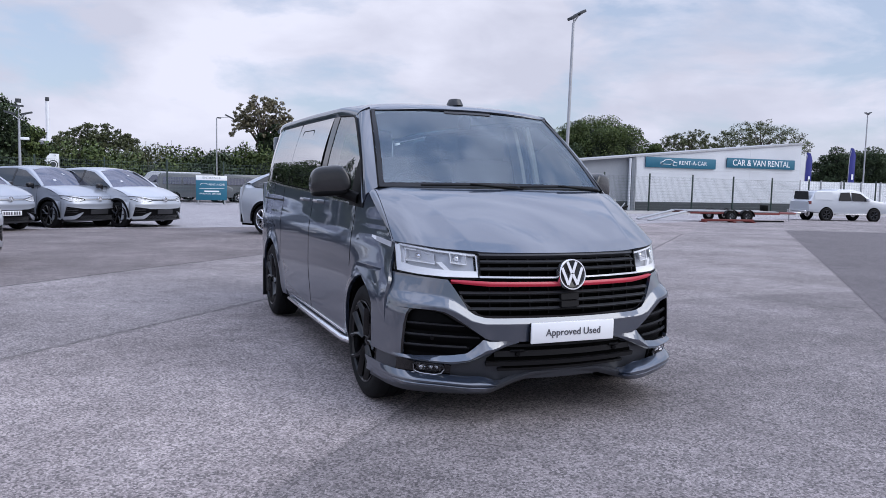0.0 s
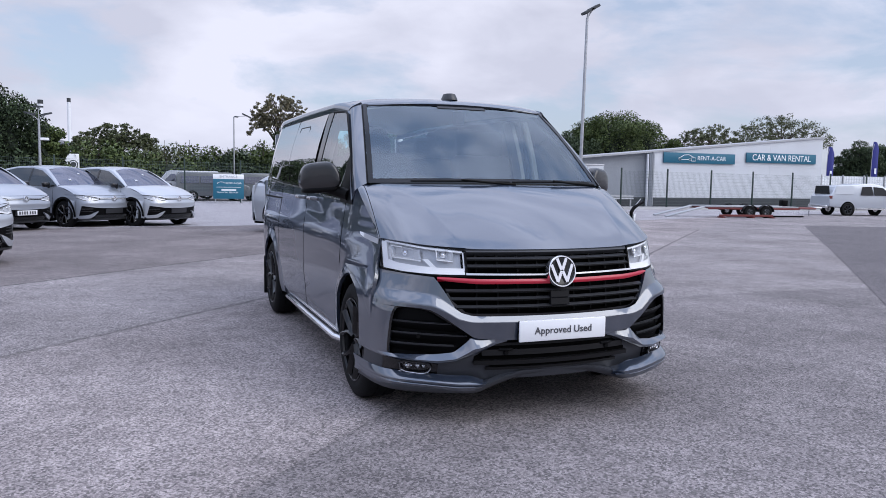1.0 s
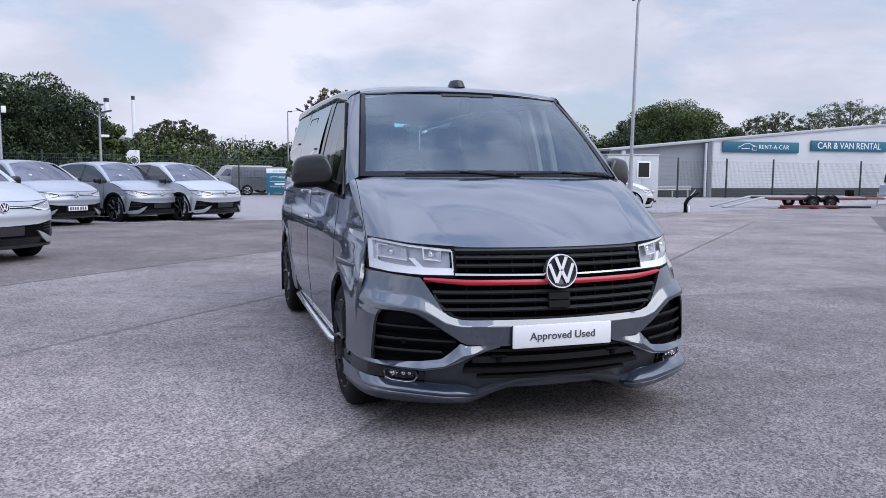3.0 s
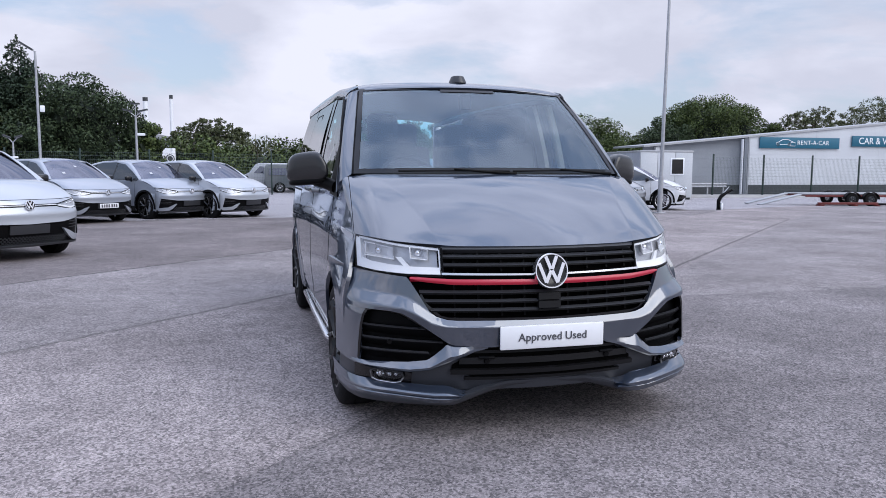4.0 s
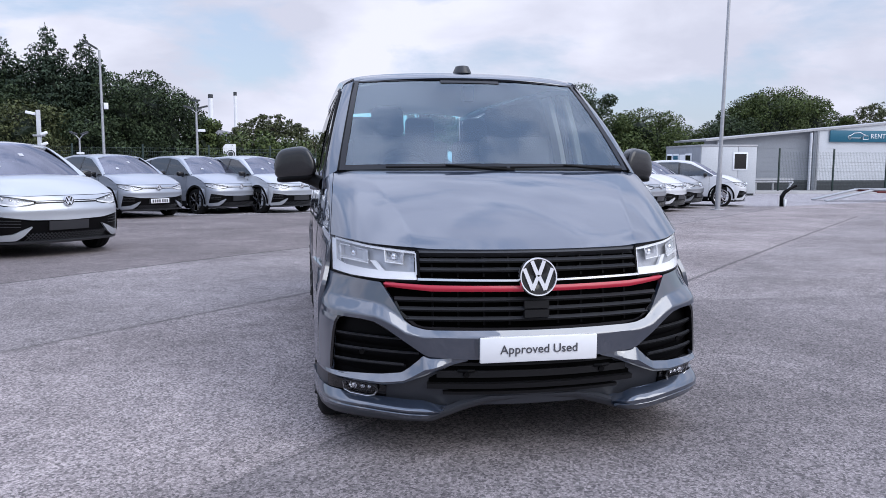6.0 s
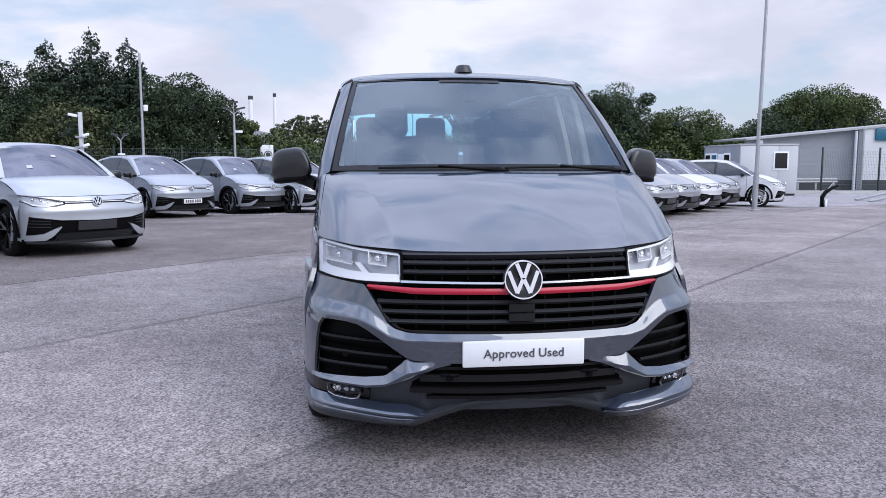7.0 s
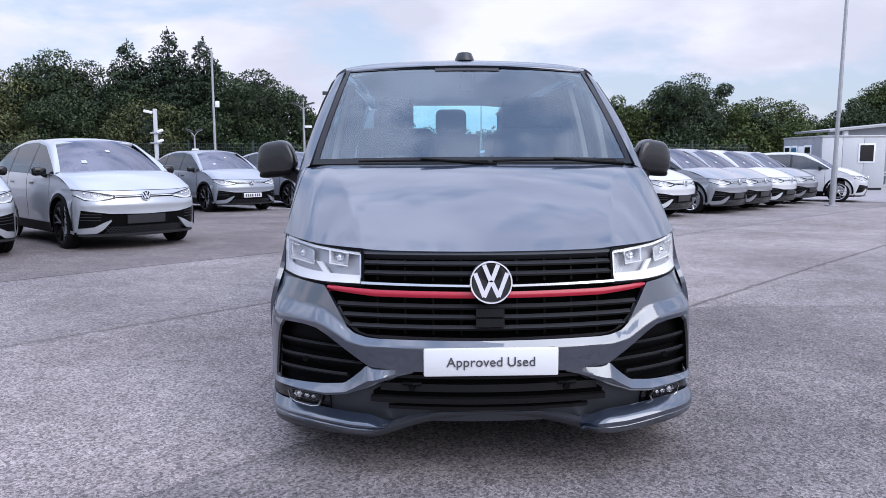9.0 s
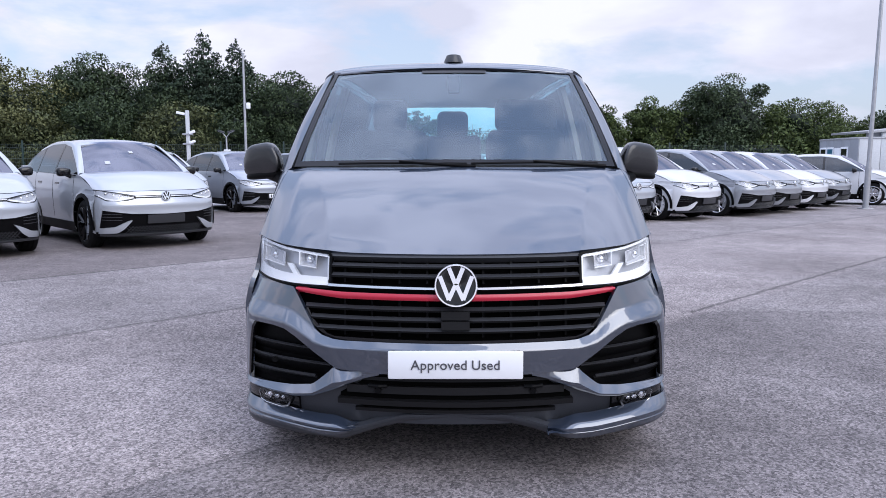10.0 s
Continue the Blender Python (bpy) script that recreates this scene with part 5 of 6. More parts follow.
        for h in (CAR_F, CAR_R):
            def clad(u, v, h=h):
                a = radians(-8 + 196 * u)
                r = CAR_ARCH + 0.055 * v - 0.003
                y, z = h + r * math.cos(a), CAR_HUB + r * math.sin(a)
                return (s * (car_flank(y, max(z, 0.24)) + 0.008), y, z)
            part("arch_cladding", grid(clad, 26, 2, None, 0.012), PLASTIC, side)
            part("arch_liner", grid(lambda u, v, h=h: (s * (0.9 - 0.35 * v), h + (CAR_ARCH + 0.003) * math.cos(radians(-10 + 200 * u)), CAR_HUB + (CAR_ARCH + 0.003) * math.sin(radians(-10 + 200 * u))), 20, 1, None, 0.01), DEEP, side)
        top = [(1.15, 1.08), (1.5, 1.27), (1.95, 1.47), (2.4, 1.525), (3.0, 1.515), (3.6, 1.42), (4.12, 1.2)]
        glassob = part("side_window", sp_(1.16, 4.1, [(1.1, 1.045), (3.6, 1.09), (4.1, 1.14)], top, 0.0, 30, 5, 0.0), CARSIDE, car, "dark side glass")
        for y in (2.32, 3.3):
            part("door_pillar", sp_(y - 0.035, y + 0.035, 1.06, [(y - 0.04, lerp(top, y - 0.04)), (y + 0.04, lerp(top, y + 0.04))], 0.003, 2, 4, 0.01), BLACKGLOSS, car)
            part("door_gap", sp_(y - 0.004, y + 0.004, 0.4, 1.07, 0.002, 1, 8, 0.004), DEEP, side)
        part("door_gap", sp_(1.28, 1.288, 0.45, 1.04, 0.002, 1, 8, 0.004), DEEP, side)
        part("waist_trim", sp_(1.2, 4.0, [(1.1, 1.038), (3.6, 1.083), (4.0, 1.12)], [(1.1, 1.05), (3.6, 1.097), (4.0, 1.135)], 0.004, 20, 1, 0.01), BLACKGLOSS, car)
        for y in (2.1, 3.05):
            part("door_handle", sp_(y - 0.1, y + 0.1, 0.905, 0.935, 0.006, 4, 2, 0.012), BLACKGLOSS, side)

        def rail_c(u, v):
            yi = 1.0 + 3.5 * u
            if yi < 1.95:
                k = (yi - 1.0) / 0.95
                inner = Vector((0.78 + (0.59 - 0.78) * k, 1.15 + (1.88 - 1.15) * k, 1.08 + (1.535 - 1.08) * k + 0.03 * math.sin(math.pi * k)))
            else:
                inner = Vector((lerp([(1.95, 0.59), (3.6, 0.58), (4.5, 0.6)], yi), max(yi, 1.9), roof_y(yi) - 0.035))
            yo = 1.12 + 3.0 * u
            zo = lerp(top, max(yo, 1.15)) if yo > 1.15 else 1.05
            outer = Vector((car_flank(yo, zo) + 0.004, yo, zo))
            p = inner.lerp(outer, v)
            p.z += 0.02 * math.sin(math.pi * v)
            p.x += 0.015 * math.sin(math.pi * v)
            return (s * p.x, p.y, p.z)

        part("roof_rail", grid(rail_c, 40, 5, None, 0.012, flip=s > 0), paint, car)
        part("rear_quarter", grid(lambda u, v: (s * (car_flank(3.9 + 0.62 * u, 1.1) - (0.28 * v + 0.0) * 1.0), 3.9 + 0.62 * u, 1.095 + (max(roof_y(3.9 + 0.62 * u) - 0.04, 1.11) - 1.095) * v), 8, 4, None, 0.01, flip=s < 0), paint, car)
        bm = bmesh.new()
        bmesh.ops.create_icosphere(bm, subdivisions=3, radius=1.0)
        for v in bm.verts:
            c = Vector([math.copysign(abs(k) ** 0.65, k) for k in v.co])
            v.co = (s * (1.0 + c.x * 0.1), 1.42 + c.y * 0.07, 1.1 + c.z * (0.065 + 0.01 * c.x))
        mir = part("door_mirror", bm, BLACKGLOSS, car)
        part("mirror_arm", pipe([(s * 0.96, 1.43, 1.06), (s * 0.88, 1.45, 1.03)], [0.03, 0.035], 8), BLACKGLOSS, mir)
        part("tail_light", grid(lambda u, v: (s * (0.35 + 0.49 * u), 4.56 - 0.28 * u**4, 0.93 + 0.1 * v), 10, 3, None, 0.03), material("tail_red", (0.12, 0.004, 0.006), 0.2, coat=1.0), car)
        for h in (CAR_F, CAR_R):
            wheel("wheel", car, 0.352, 0.23, 0.25, rims, 5, pose(s * 0.805, h, CAR_HUB, 0, 0, 0 if s < 0 else 180), 0.4, "tyre on a five-spoke alloy wheel")

    def screen_c(u, v):
        f = 2 * u - 1
        w = 0.775 + (0.6 - 0.775) * v
        return (f * w, 1.0 + 0.14 * f * f + 0.82 * v, 1.11 - 0.035 * f * f + (0.45 - 0.012 * f * f) * v + 0.035 * math.sin(math.pi * v))

    part("windscreen", grid(screen_c, 20, 12), CARGLASS, car, "sloping windscreen reflecting the sky").visible_shadow = False
    for u, v in ((0.2, 0.2), (0.5, 0.5)):
        part("screen_sticker", grid(lambda a, b: tuple(Vector(screen_c(u + 0.05 * a, v + 0.08 * b)) + Vector((0, -0.004, 0.003))), 2, 2), LAMPGREY, car)
    part("roof", grid(lambda u, v: ((-0.6 + 1.2 * v), 1.83 + 2.72 * u - 0.03 * (1 - abs(2 * v - 1) ** 2) * (1 - u), roof_y(1.83 + 2.72 * u) - 0.04 * abs(2 * v - 1) ** 2.5), 24, 14, None, 0.02, flip=True), paint, car)
    part("tailgate", grid(lambda u, v: (-0.84 + 1.68 * u, 4.56 - 0.22 * abs(2 * u - 1) ** 4 + 0.06 * math.sin(math.pi * v), 0.3 + 0.87 * v), 16, 8, None, 0.03), paint, car)
    part("rear_bumper", grid(lambda u, v: (-0.84 + 1.68 * u, 4.6 - 0.22 * abs(2 * u - 1) ** 4, 0.26 + 0.2 * v), 16, 3, None, 0.05), PLASTIC, car)
    # shade under the car and in its bay is painted near-black
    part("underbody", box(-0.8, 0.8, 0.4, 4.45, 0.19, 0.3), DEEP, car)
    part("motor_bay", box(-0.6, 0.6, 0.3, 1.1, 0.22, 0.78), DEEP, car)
    part("dashboard", box(-0.72, 0.72, 1.1, 1.5, 0.7, 1.02, 0.03), DASH, car)
    for x in (-0.37, 0.37):
        seat = part("cabin_seat", moved(box(-0.25, 0.25, -0.07, 0.07, 0, 0.65, 0.05), pose(x, 2.45, 0.65, -15)), FABRIC, car)
        part("headrest", box(x - 0.12, x + 0.12, 2.62, 2.72, 1.3, 1.46, 0.03), FABRIC, seat)
    part("rear_bench", box(-0.6, 0.6, 3.3, 3.5, 0.6, 1.15, 0.05), FABRIC, car)
    part("cabin_tub", box(-0.82, 0.82, 1.2, 4.4, 0.5, 0.56), DEEP, car)
    return car


def park(first, x, y, turn, copied=True):
    m = pose(x, y, ground_z(x + 1.2 * math.sin(radians(turn)) * -1, y + 1.5), 0, 0, turn)
    if not copied:
        first.matrix_world = m @ Matrix.Diagonal((1, 1, 1.035, 1))
        return first
    return copy_thing(first, m)


silver_ev = park(ev_car(SILVER, "silver", RIMBLACK), -4.22, 8.37, 43, False)
park(silver_ev, -6.12, 6.75, 43)
park(silver_ev, -1.03, 19.2, 43)
park(silver_ev, -6.65, 15.9, 43)
park(silver_ev, -10.4, 13.2, 43)
plated_ev = park(ev_car(BLUEGREY, "blue-grey", BLACKGLOSS, True), -4.62, 17.4, 43, False)
bluegrey_ev = park(ev_car(BLUEGREY, "blue-grey", BLACKGLOSS), -2.7, 19.0, 43, False)
park(ev_car(SILVER, "pale silver", ALLOY), 4.0, 13.3, 38, False)
white_ev = park(ev_car(WHITE, "white", ALLOY), 5.8, 14.15, 44, False)
park(white_ev, 10.35, 18.4, 44)
park(white_ev, 14.65, 21.86, 60)
grey_ev = park(ev_car(MIDGREY, "mid-grey", ALLOY), 7.72, 15.7, 44, False)
park(grey_ev, 8.95, 16.95, 44)
park(grey_ev, 12.1, 20.5, 44)

# ---- rental building, cabin, fences ----
def cladding(x0, x1, y, z0, top, pitch, mat, parent, name):
    """Wall sheets, each a panel of its own, under a sloping top, with level ribs."""
    n = max(int(round((x1 - x0) / pitch)), 1)
    w = (x1 - x0) / n
    for k in range(n):
        a, b = x0 + k * w, x0 + (k + 1) * w
        part(name, prism([(a + 0.004, z0), (b - 0.004, z0), (b - 0.004, top(b)), (a + 0.004, top(a))], 0.06, None, pose(0, y, 0)), mat, parent, smooth=0)
    for k in range(1, int((top(x0) - z0) / 0.3)):
        part("rib", box(x0 + 0.01, x1 - 0.01, y - 0.012, y, z0 + 0.3 * k - 0.012, z0 + 0.3 * k + 0.012), mat, parent, smooth=0)


rental = thing("rental_building", "pale clad single-storey rental office with a sloping roof", "building", pose(0, 0, 0))
BZ = -0.55
bld_top = lambda x: 3.5 + (x - 32.2) * 0.0935  # noqa: E731
cladding(32.3, 48.4, 42.0, 0.2, bld_top, 5.4, CLAD, rental, "wall_sheet")
part("plinth", box(32.3, 48.4, 41.98, 42.2, BZ, 0.2), PLINTH, rental)
# recessed wall and return: their shade is painted in by greyer cladding
cladding(24.4, 31.9, 42.4, 0.2, bld_top, 3.75, CLADGREYSHADE, rental, "wall_sheet")
part("plinth", box(24.4, 31.9, 42.38, 42.6, BZ, 0.2), PLINTH, rental)
part("return_wall", box(31.9, 32.3, 42.0, 42.6, BZ, 3.45), CLADGREYSHADE, rental)
part("end_wall", box(48.2, 48.4, 42.06, 46, BZ, 4.9), CLAD, rental)
part("back_wall", box(24.4, 48.4, 45.8, 46, BZ, 2.5), CLAD, rental)
part("roof", prism([(24.2, bld_top(24.2) - 0.06), (48.6, bld_top(48.6) - 0.06), (48.6, bld_top(48.6) + 0.06), (24.2, bld_top(24.2) + 0.06)], 4.3, None, pose(0, 41.9, 0)), GALV, rental, "grey metal roof edge", smooth=0)
part("downpipe", tube((31.6, 41.85, BZ), (31.6, 41.85, 3.3), 0.09), CLAD, rental)
part("downpipe", tube((32.1, 41.85, BZ), (32.1, 41.85, 3.45), 0.05), GALV, rental)
part("security_lamp", box(25.2, 25.5, 42.15, 42.38, 2.5, 2.75, 0.03), SIGNWHITE, rental)
for x0, x1, z0, z1, words in ((33.0, 39.5, 2.72, 3.47, "RENT-A-CAR"), (40.6, 47.6, 2.9, 3.65, "CAR & VAN RENTAL")):
    sign = part("sign_board", box(x0, x1, 41.86, 41.95, z0, z1, 0.01), TEAL, rental, "teal sign with white lettering")
    if words[0] == "R":
        text(words, 0.43, SIGNWHITE, sign, pose(37.3, 41.855, (z0 + z1) / 2, 90), extrude=0.006, space=1.08)
        car_line = [(34.3, 2.98), (34.3, 3.1), (34.5, 3.15), (34.75, 3.3), (35.2, 3.33), (35.5, 3.2), (35.62, 3.17)]
        part("car_outline", pipe([(x, 41.85, z) for x, z in car_line], 0.022, 6), SIGNWHITE, sign)
        part("car_outline", pipe([(34.55, 41.85, 2.98), (35.2, 41.85, 2.98)], 0.022, 6), SIGNWHITE, sign)
        for x in (34.43, 35.3):
            part("key_ring", moved(lathe([(-0.02, 0.1), (0.0, 0.1), (0.0, 0.065), (-0.02, 0.065)], 20, "y"), pose(x, 41.86, 2.98)), SIGNWHITE, sign)
        part("outline_square", pipe([(35.45, 41.85, 2.88), (35.8, 41.85, 2.88), (35.8, 41.85, 3.12), (35.45, 41.85, 3.12), (35.45, 41.85, 2.88)], 0.022, 6), SIGNWHITE, sign)
    else:
        text(words, 0.66, SIGNWHITE, sign, pose((x0 + x1) / 2, 41.855, (z0 + z1) / 2, 90), extrude=0.006, space=0.98)

cabin = thing("site_cabin", "grey and white portable site cabin with small windows", "cabin", pose(22.75, 34.0, -0.42, 0, 0, -7))
for k in range(3):
    part("end_panel", box(-3.05 + k * 1.017, -2.05 + k * 1.017, 0, 0.06, 0.12, 2.62, 0.006), CABINGREY, cabin)
for k in range(5):
    part("side_panel", box(-3.07, -3.01, 0.0 + k * 1.05, 1.04 + k * 1.05, 0.12, 2.62, 0.006), CLADGREYSHADE, cabin)
part("far_wall", box(-0.06, 0.0, 0.06, 5.26, 0.12, 2.62), CLADGREYSHADE, cabin)
part("back_wall", box(-3.05, 0, 5.2, 5.26, 0.12, 2.62), CLADGREYSHADE, cabin)
part("cabin_roof", box(-3.09, 0.02, -0.02, 5.3, 2.6, 2.7, 0.02), GALV, cabin)
part("skid", box(-3.0, -0.05, 0.1, 5.2, -0.12, 0.14), PLINTH, cabin)
for frame_x, frame_y, lat in ((-1.0, -0.02, True), (-3.09, 1.2, False), (-3.09, 3.1, False), (-3.09, 4.1, False)):
    if lat:
        w = part("window", box(-1.3, -0.5, -0.03, 0.02, 1.35, 2.3, 0.01), SIGNWHITE, cabin, "small white-framed window")
        part("pane", box(-1.22, -0.58, -0.036, -0.02, 1.43, 2.22), BLACKGLOSS, w)
    else:
        w = part("window", box(-3.11, -3.06, frame_y, frame_y + 0.9, 1.2 if frame_y != 4.1 else 0.2, 2.25, 0.01), SIGNWHITE, cabin)
        part("pane", box(-3.116, -3.09, frame_y + 0.09, frame_y + 0.81, 1.3 if frame_y != 4.1 else 0.3, 2.15), TEAL if frame_y == 3.1 else BLACKGLOSS, w)
part("door", box(-3.1, -3.05, 2.15, 3.0, 0.2, 2.2, 0.01), SIGNWHITE, cabin)

# chain of steel mesh panels between posts
FENCE = [(-46, 37), (-10, 43), (4, 47.5), (23.6, 43.6), (28, 39.8), (50.5, 39.6), (75, 39)]
fence = thing("mesh_fence", "dark green steel mesh fence on slim posts", "fence")
for (xa, ya), (xb, yb) in zip(FENCE, FENCE[1:]):
    n = max(int(round(math.hypot(xb - xa, yb - ya) / 3.6)), 1)
    for k in range(n):
        x0, y0 = xa + (xb - xa) * k / n, ya + (yb - ya) * k / n
        x1, y1 = xa + (xb - xa) * (k + 1) / n, ya + (yb - ya) * (k + 1) / n
        if 18 < x0 < 27:
            continue
        z0, z1 = ground_z(x0, y0), ground_z(x1, y1)
        part("post", box(x0 - 0.045, x0 + 0.045, y0 - 0.04, y0 + 0.04, z0, z0 + 2.75, 0.008), POSTGREEN, fence)
        bm = bmesh.new()
        steps_n = 36
        for j in range(1, steps_n):
            t = j / steps_n
            x, y, z = x0 + (x1 - x0) * t, y0 + (y1 - y0) * t, z0 + (z1 - z0) * t
            tube((x, y, z + 0.08), (x, y, z + 2.55), 0.004, n=3, bm=bm, caps=False)
        for j in range(13):
            h = 0.1 + 2.44 * j / 12
            tube((x0, y0, z0 + h), (x1, y1, z1 + h), 0.0045, n=3, bm=bm, caps=False)
        part("mesh_panel", bm, MESHGREEN, fence, smooth=0)

for k in range(9):
    x = 50.6 + 2.45 * k
    hoard = thing("hoarding_panel", "white corrugated steel hoarding panel behind the fence", "hoarding", pose(x, 44.0, ground_z(x, 44)), group="hoarding panels")
    part("sheet", grid(lambda u, v: (2.4 * u, 0.03 * math.sin(2.4 * u * 2 * math.pi / 0.3), 0.05 + 2.65 * v), 48, 1, None, 0.008), SIGNWHITE, hoard)
    part("post", box(-0.05, 0.05, -0.1, 0.0, 0, 2.8), GALV, hoard)

pav = sheet("pavement", list(np.linspace(19, 76, 40)), [0, 0.02, 0.98, 1.0], CONCRETE, 0.0, lambda x, v: (x, 37.6 + 4.3 * v))
for v in pav.data.vertices:
    v.co.z += 0.13 if 37.65 < v.co.y < 41.85 else -0.05
tagged(pav, "pale concrete kerb and path before the rental office", "pavement", kind="structure")

rail_ob = thing("guard_rail", "low galvanised guard rail beside the cabin", "guard rail", pose(27.0, 40.9, ground_z(27.0, 40.9)))
for k in range(3):
    part("post", box(0.15 + 1.2 * k, 0.25 + 1.2 * k, 0, 0.1, 0, 0.9), GALV, rail_ob)
part("beam", grid(lambda u, v: (2.8 * u, -0.03 - 0.03 * math.sin(v * 4 * math.pi), 0.6 + 0.32 * v), 2, 12, None, 0.005), GALV, rail_ob)

# ---- lamp posts, cameras, flags ----


def lamp_post(x, y, top, heads, label, arm=0.0, r=0.062, name="lamp_post"):
    z = ground_z(x, y)
    ob = thing(name, label, "lamp post", pose(x, y, z))
    h = top - z
    part("base_plate", box(-0.16, 0.16, -0.16, 0.16, 0, 0.03, 0.01), GALV, ob)
    part("shaft", pipe([(0, 0, 0.0), (0, 0, 1.2), (0, 0, 1.21), (0, 0, h)], [r * 1.35, r * 1.35, r, r * 0.72], 14), GALV, ob)
    for dx, dz, tilt, w in heads:
        head = part("lamp_head", moved(box(-w / 2, w / 2, -0.14, 0.14, -0.045, 0.045, 0.02), pose(dx, 0, h + dz, 0, tilt, 0)), PLINTH, ob)
        part("lamp_glass", moved(box(-w / 2 + 0.03, w / 2 - 0.03, -0.11, 0.11, -0.052, -0.044), pose(dx, 0, h + dz, 0, tilt, 0)), LAMPGREY, head)
        part("bracket", pipe([(0, 0, h - 0.02), (dx * 0.5, 0, h + dz * 0.5), (dx, 0, h + dz - 0.02)], 0.025, 8), GALV, head)
    return ob


main_lamp = lamp_post(12.03, 19.29, 6.8, [(0.02, 0.22, -30, 0.42), (0.24, 0.36, -30, 0.4)], "tall galvanised floodlight post with black lamp heads")
main_lamp.matrix_world = pose(12.03, 19.29, ground_z(12.03, 19.29), 0, 0.85, 0)
cam_pole = lamp_post(-10.4, 36, 6.55, [(-0.36, 0.22, 32, 0.62)], "tall grey lamp post with a small camera box", r=0.07)
part("camera_box", box(0.1, 0.28, -0.08, 0.08, 4.15, 4.45, 0.02), SIGNWHITE, cam_pole)
lamp_post(5.0, 60, 6.0, [(0.2, 0.0, 5, 0.3), (1.0, 0.12, 25, 0.75)], "slim grey lamp post above the hedge", r=0.06)
lamp_post(68.4, 52, 9.1, [(-0.15, 0.15, 20, 0.5), (0.2, 0.22, -20, 0.5)], "tall twin-headed floodlight post", r=0.08)
flood = lamp_post(-7.4, 46, 4.3, [(-0.45, 0.35, 12, 0.6), (0.4, 0.35, -14, 0.6), (0.0, 0.75, 0, 0.5)], "pale post with floodlights and cameras", r=0.09)
part("camera_box", box(0.05, 0.5, -0.1, 0.1, 3.6, 3.75, 0.03), SIGNWHITE, flood)
small = lamp_post(-12.55, 40, 2.5, [(-0.28, 0.3, 20, 0.36), (0.26, 0.3, -20, 0.36)], "short post with twin white floodlights", r=0.06)
part("sensor", box(-0.16, 0.2, -0.08, 0.08, 2.1, 2.2, 0.02), SIGNWHITE, small)
part("sensor", box(-0.1, 0.25, -0.08, 0.08, 1.4, 1.5, 0.02), SIGNWHITE, small)
cz = ground_z(-12.3, 33)
cctv = thing("camera_post", "square white security camera post", "camera post", pose(-12.3, 33, cz))
part("shaft", box(-0.075, 0.075, -0.075, 0.075, 0, 3.85, 0.01), CABINGREY, cctv)
part("camera", moved(box(-0.2, 0.2, -0.07, 0.07, -0.06, 0.06, 0.02), pose(-0.3, -0.02, 3.72, 0, 12)), SIGNWHITE, cctv)
for z in (2.75, 2.3):
    part("bracket", box(-0.24, 0.26, -0.12, 0.0, z - 0.04, z + 0.04, 0.02), GALV, cctv)
    part("camera", moved(box(-0.14, 0.14, -0.08, 0.08, -0.07, 0.05, 0.03), pose(0.22, -0.1, z + 0.1, 0, -20)), SIGNWHITE, cctv)

for x, top in ((57.9, 4.9), (63.7, 5.55)):
    z = ground_z(x, 50)
    flag = thing("feather_flag", "tall violet-blue feather flag on a bowed pole", "flag", pose(x, 50, z), group="feather flags")
    h = top - z
    part("pole", pipe([(0, 0, 0), (0, 0, h * 0.6), (0.05, 0, h * 0.85), (0.3, 0, h)], 0.025, 8), GALV, flag)
    part("cloth", grid(lambda u, v: (0.03 + 0.85 * u + 0.1 * v**3, 0.06 * math.sin(5 * u + 3 * v), 1.0 + (h - 1.02 - 0.75 * u**3) * v), 8, 24, None, 0.004), FLAGBLUE, flag)
    part("flag_mark", box(0.35, 0.6, -0.09, -0.08, h * 0.5, h * 0.52 + 0.4), SIGNWHITE, flag)

board = thing("entrance_sign", "teal and white entrance sign board on the fence", "sign", pose(2.18, 46.3, -0.17))
part("panel", box(0, 1.88, 0, 0.04, 0, 1.24, 0.005), TEAL, board)
part("header", box(0, 1.88, 0, 0.04, 1.245, 1.54, 0.005), SIGNWHITE, board)
text("ENTRANCE", 0.2, CLADGREYSHADE, board, pose(0.94, -0.004, 1.39, 90), extrude=0.003, space=1.1)
text("RENT-A-CAR", 0.17, SIGNWHITE, board, pose(1.25, -0.004, 0.98, 90), extrude=0.003)
part("car_outline", pipe([(0.25, -0.01, 0.93), (0.28, -0.01, 1.0), (0.42, -0.01, 1.06), (0.6, -0.01, 1.05), (0.72, -0.01, 0.98)], 0.015, 6), SIGNWHITE, board)
part("rule", box(0.2, 1.7, -0.008, -0.001, 0.72, 0.745), SIGNWHITE, board)
part("text_bar", box(0.5, 1.4, -0.008, -0.001, 0.51, 0.6), SIGNWHITE, board)
text("FINANCIAL", 0.135, SIGNWHITE, board, pose(0.9, -0.004, 0.4, 90), align="RIGHT", extrude=0.003)
text("SERVICES", 0.135, SIGNWHITE, board, pose(0.96, -0.004, 0.4, 90), align="LEFT", extrude=0.003)
part("leg", box(0.1, 0.18, 0.04, 0.1, -0.3, 1.5), GALV, board)
part("leg", box(1.7, 1.78, 0.04, 0.1, -0.3, 1.5), GALV, board)

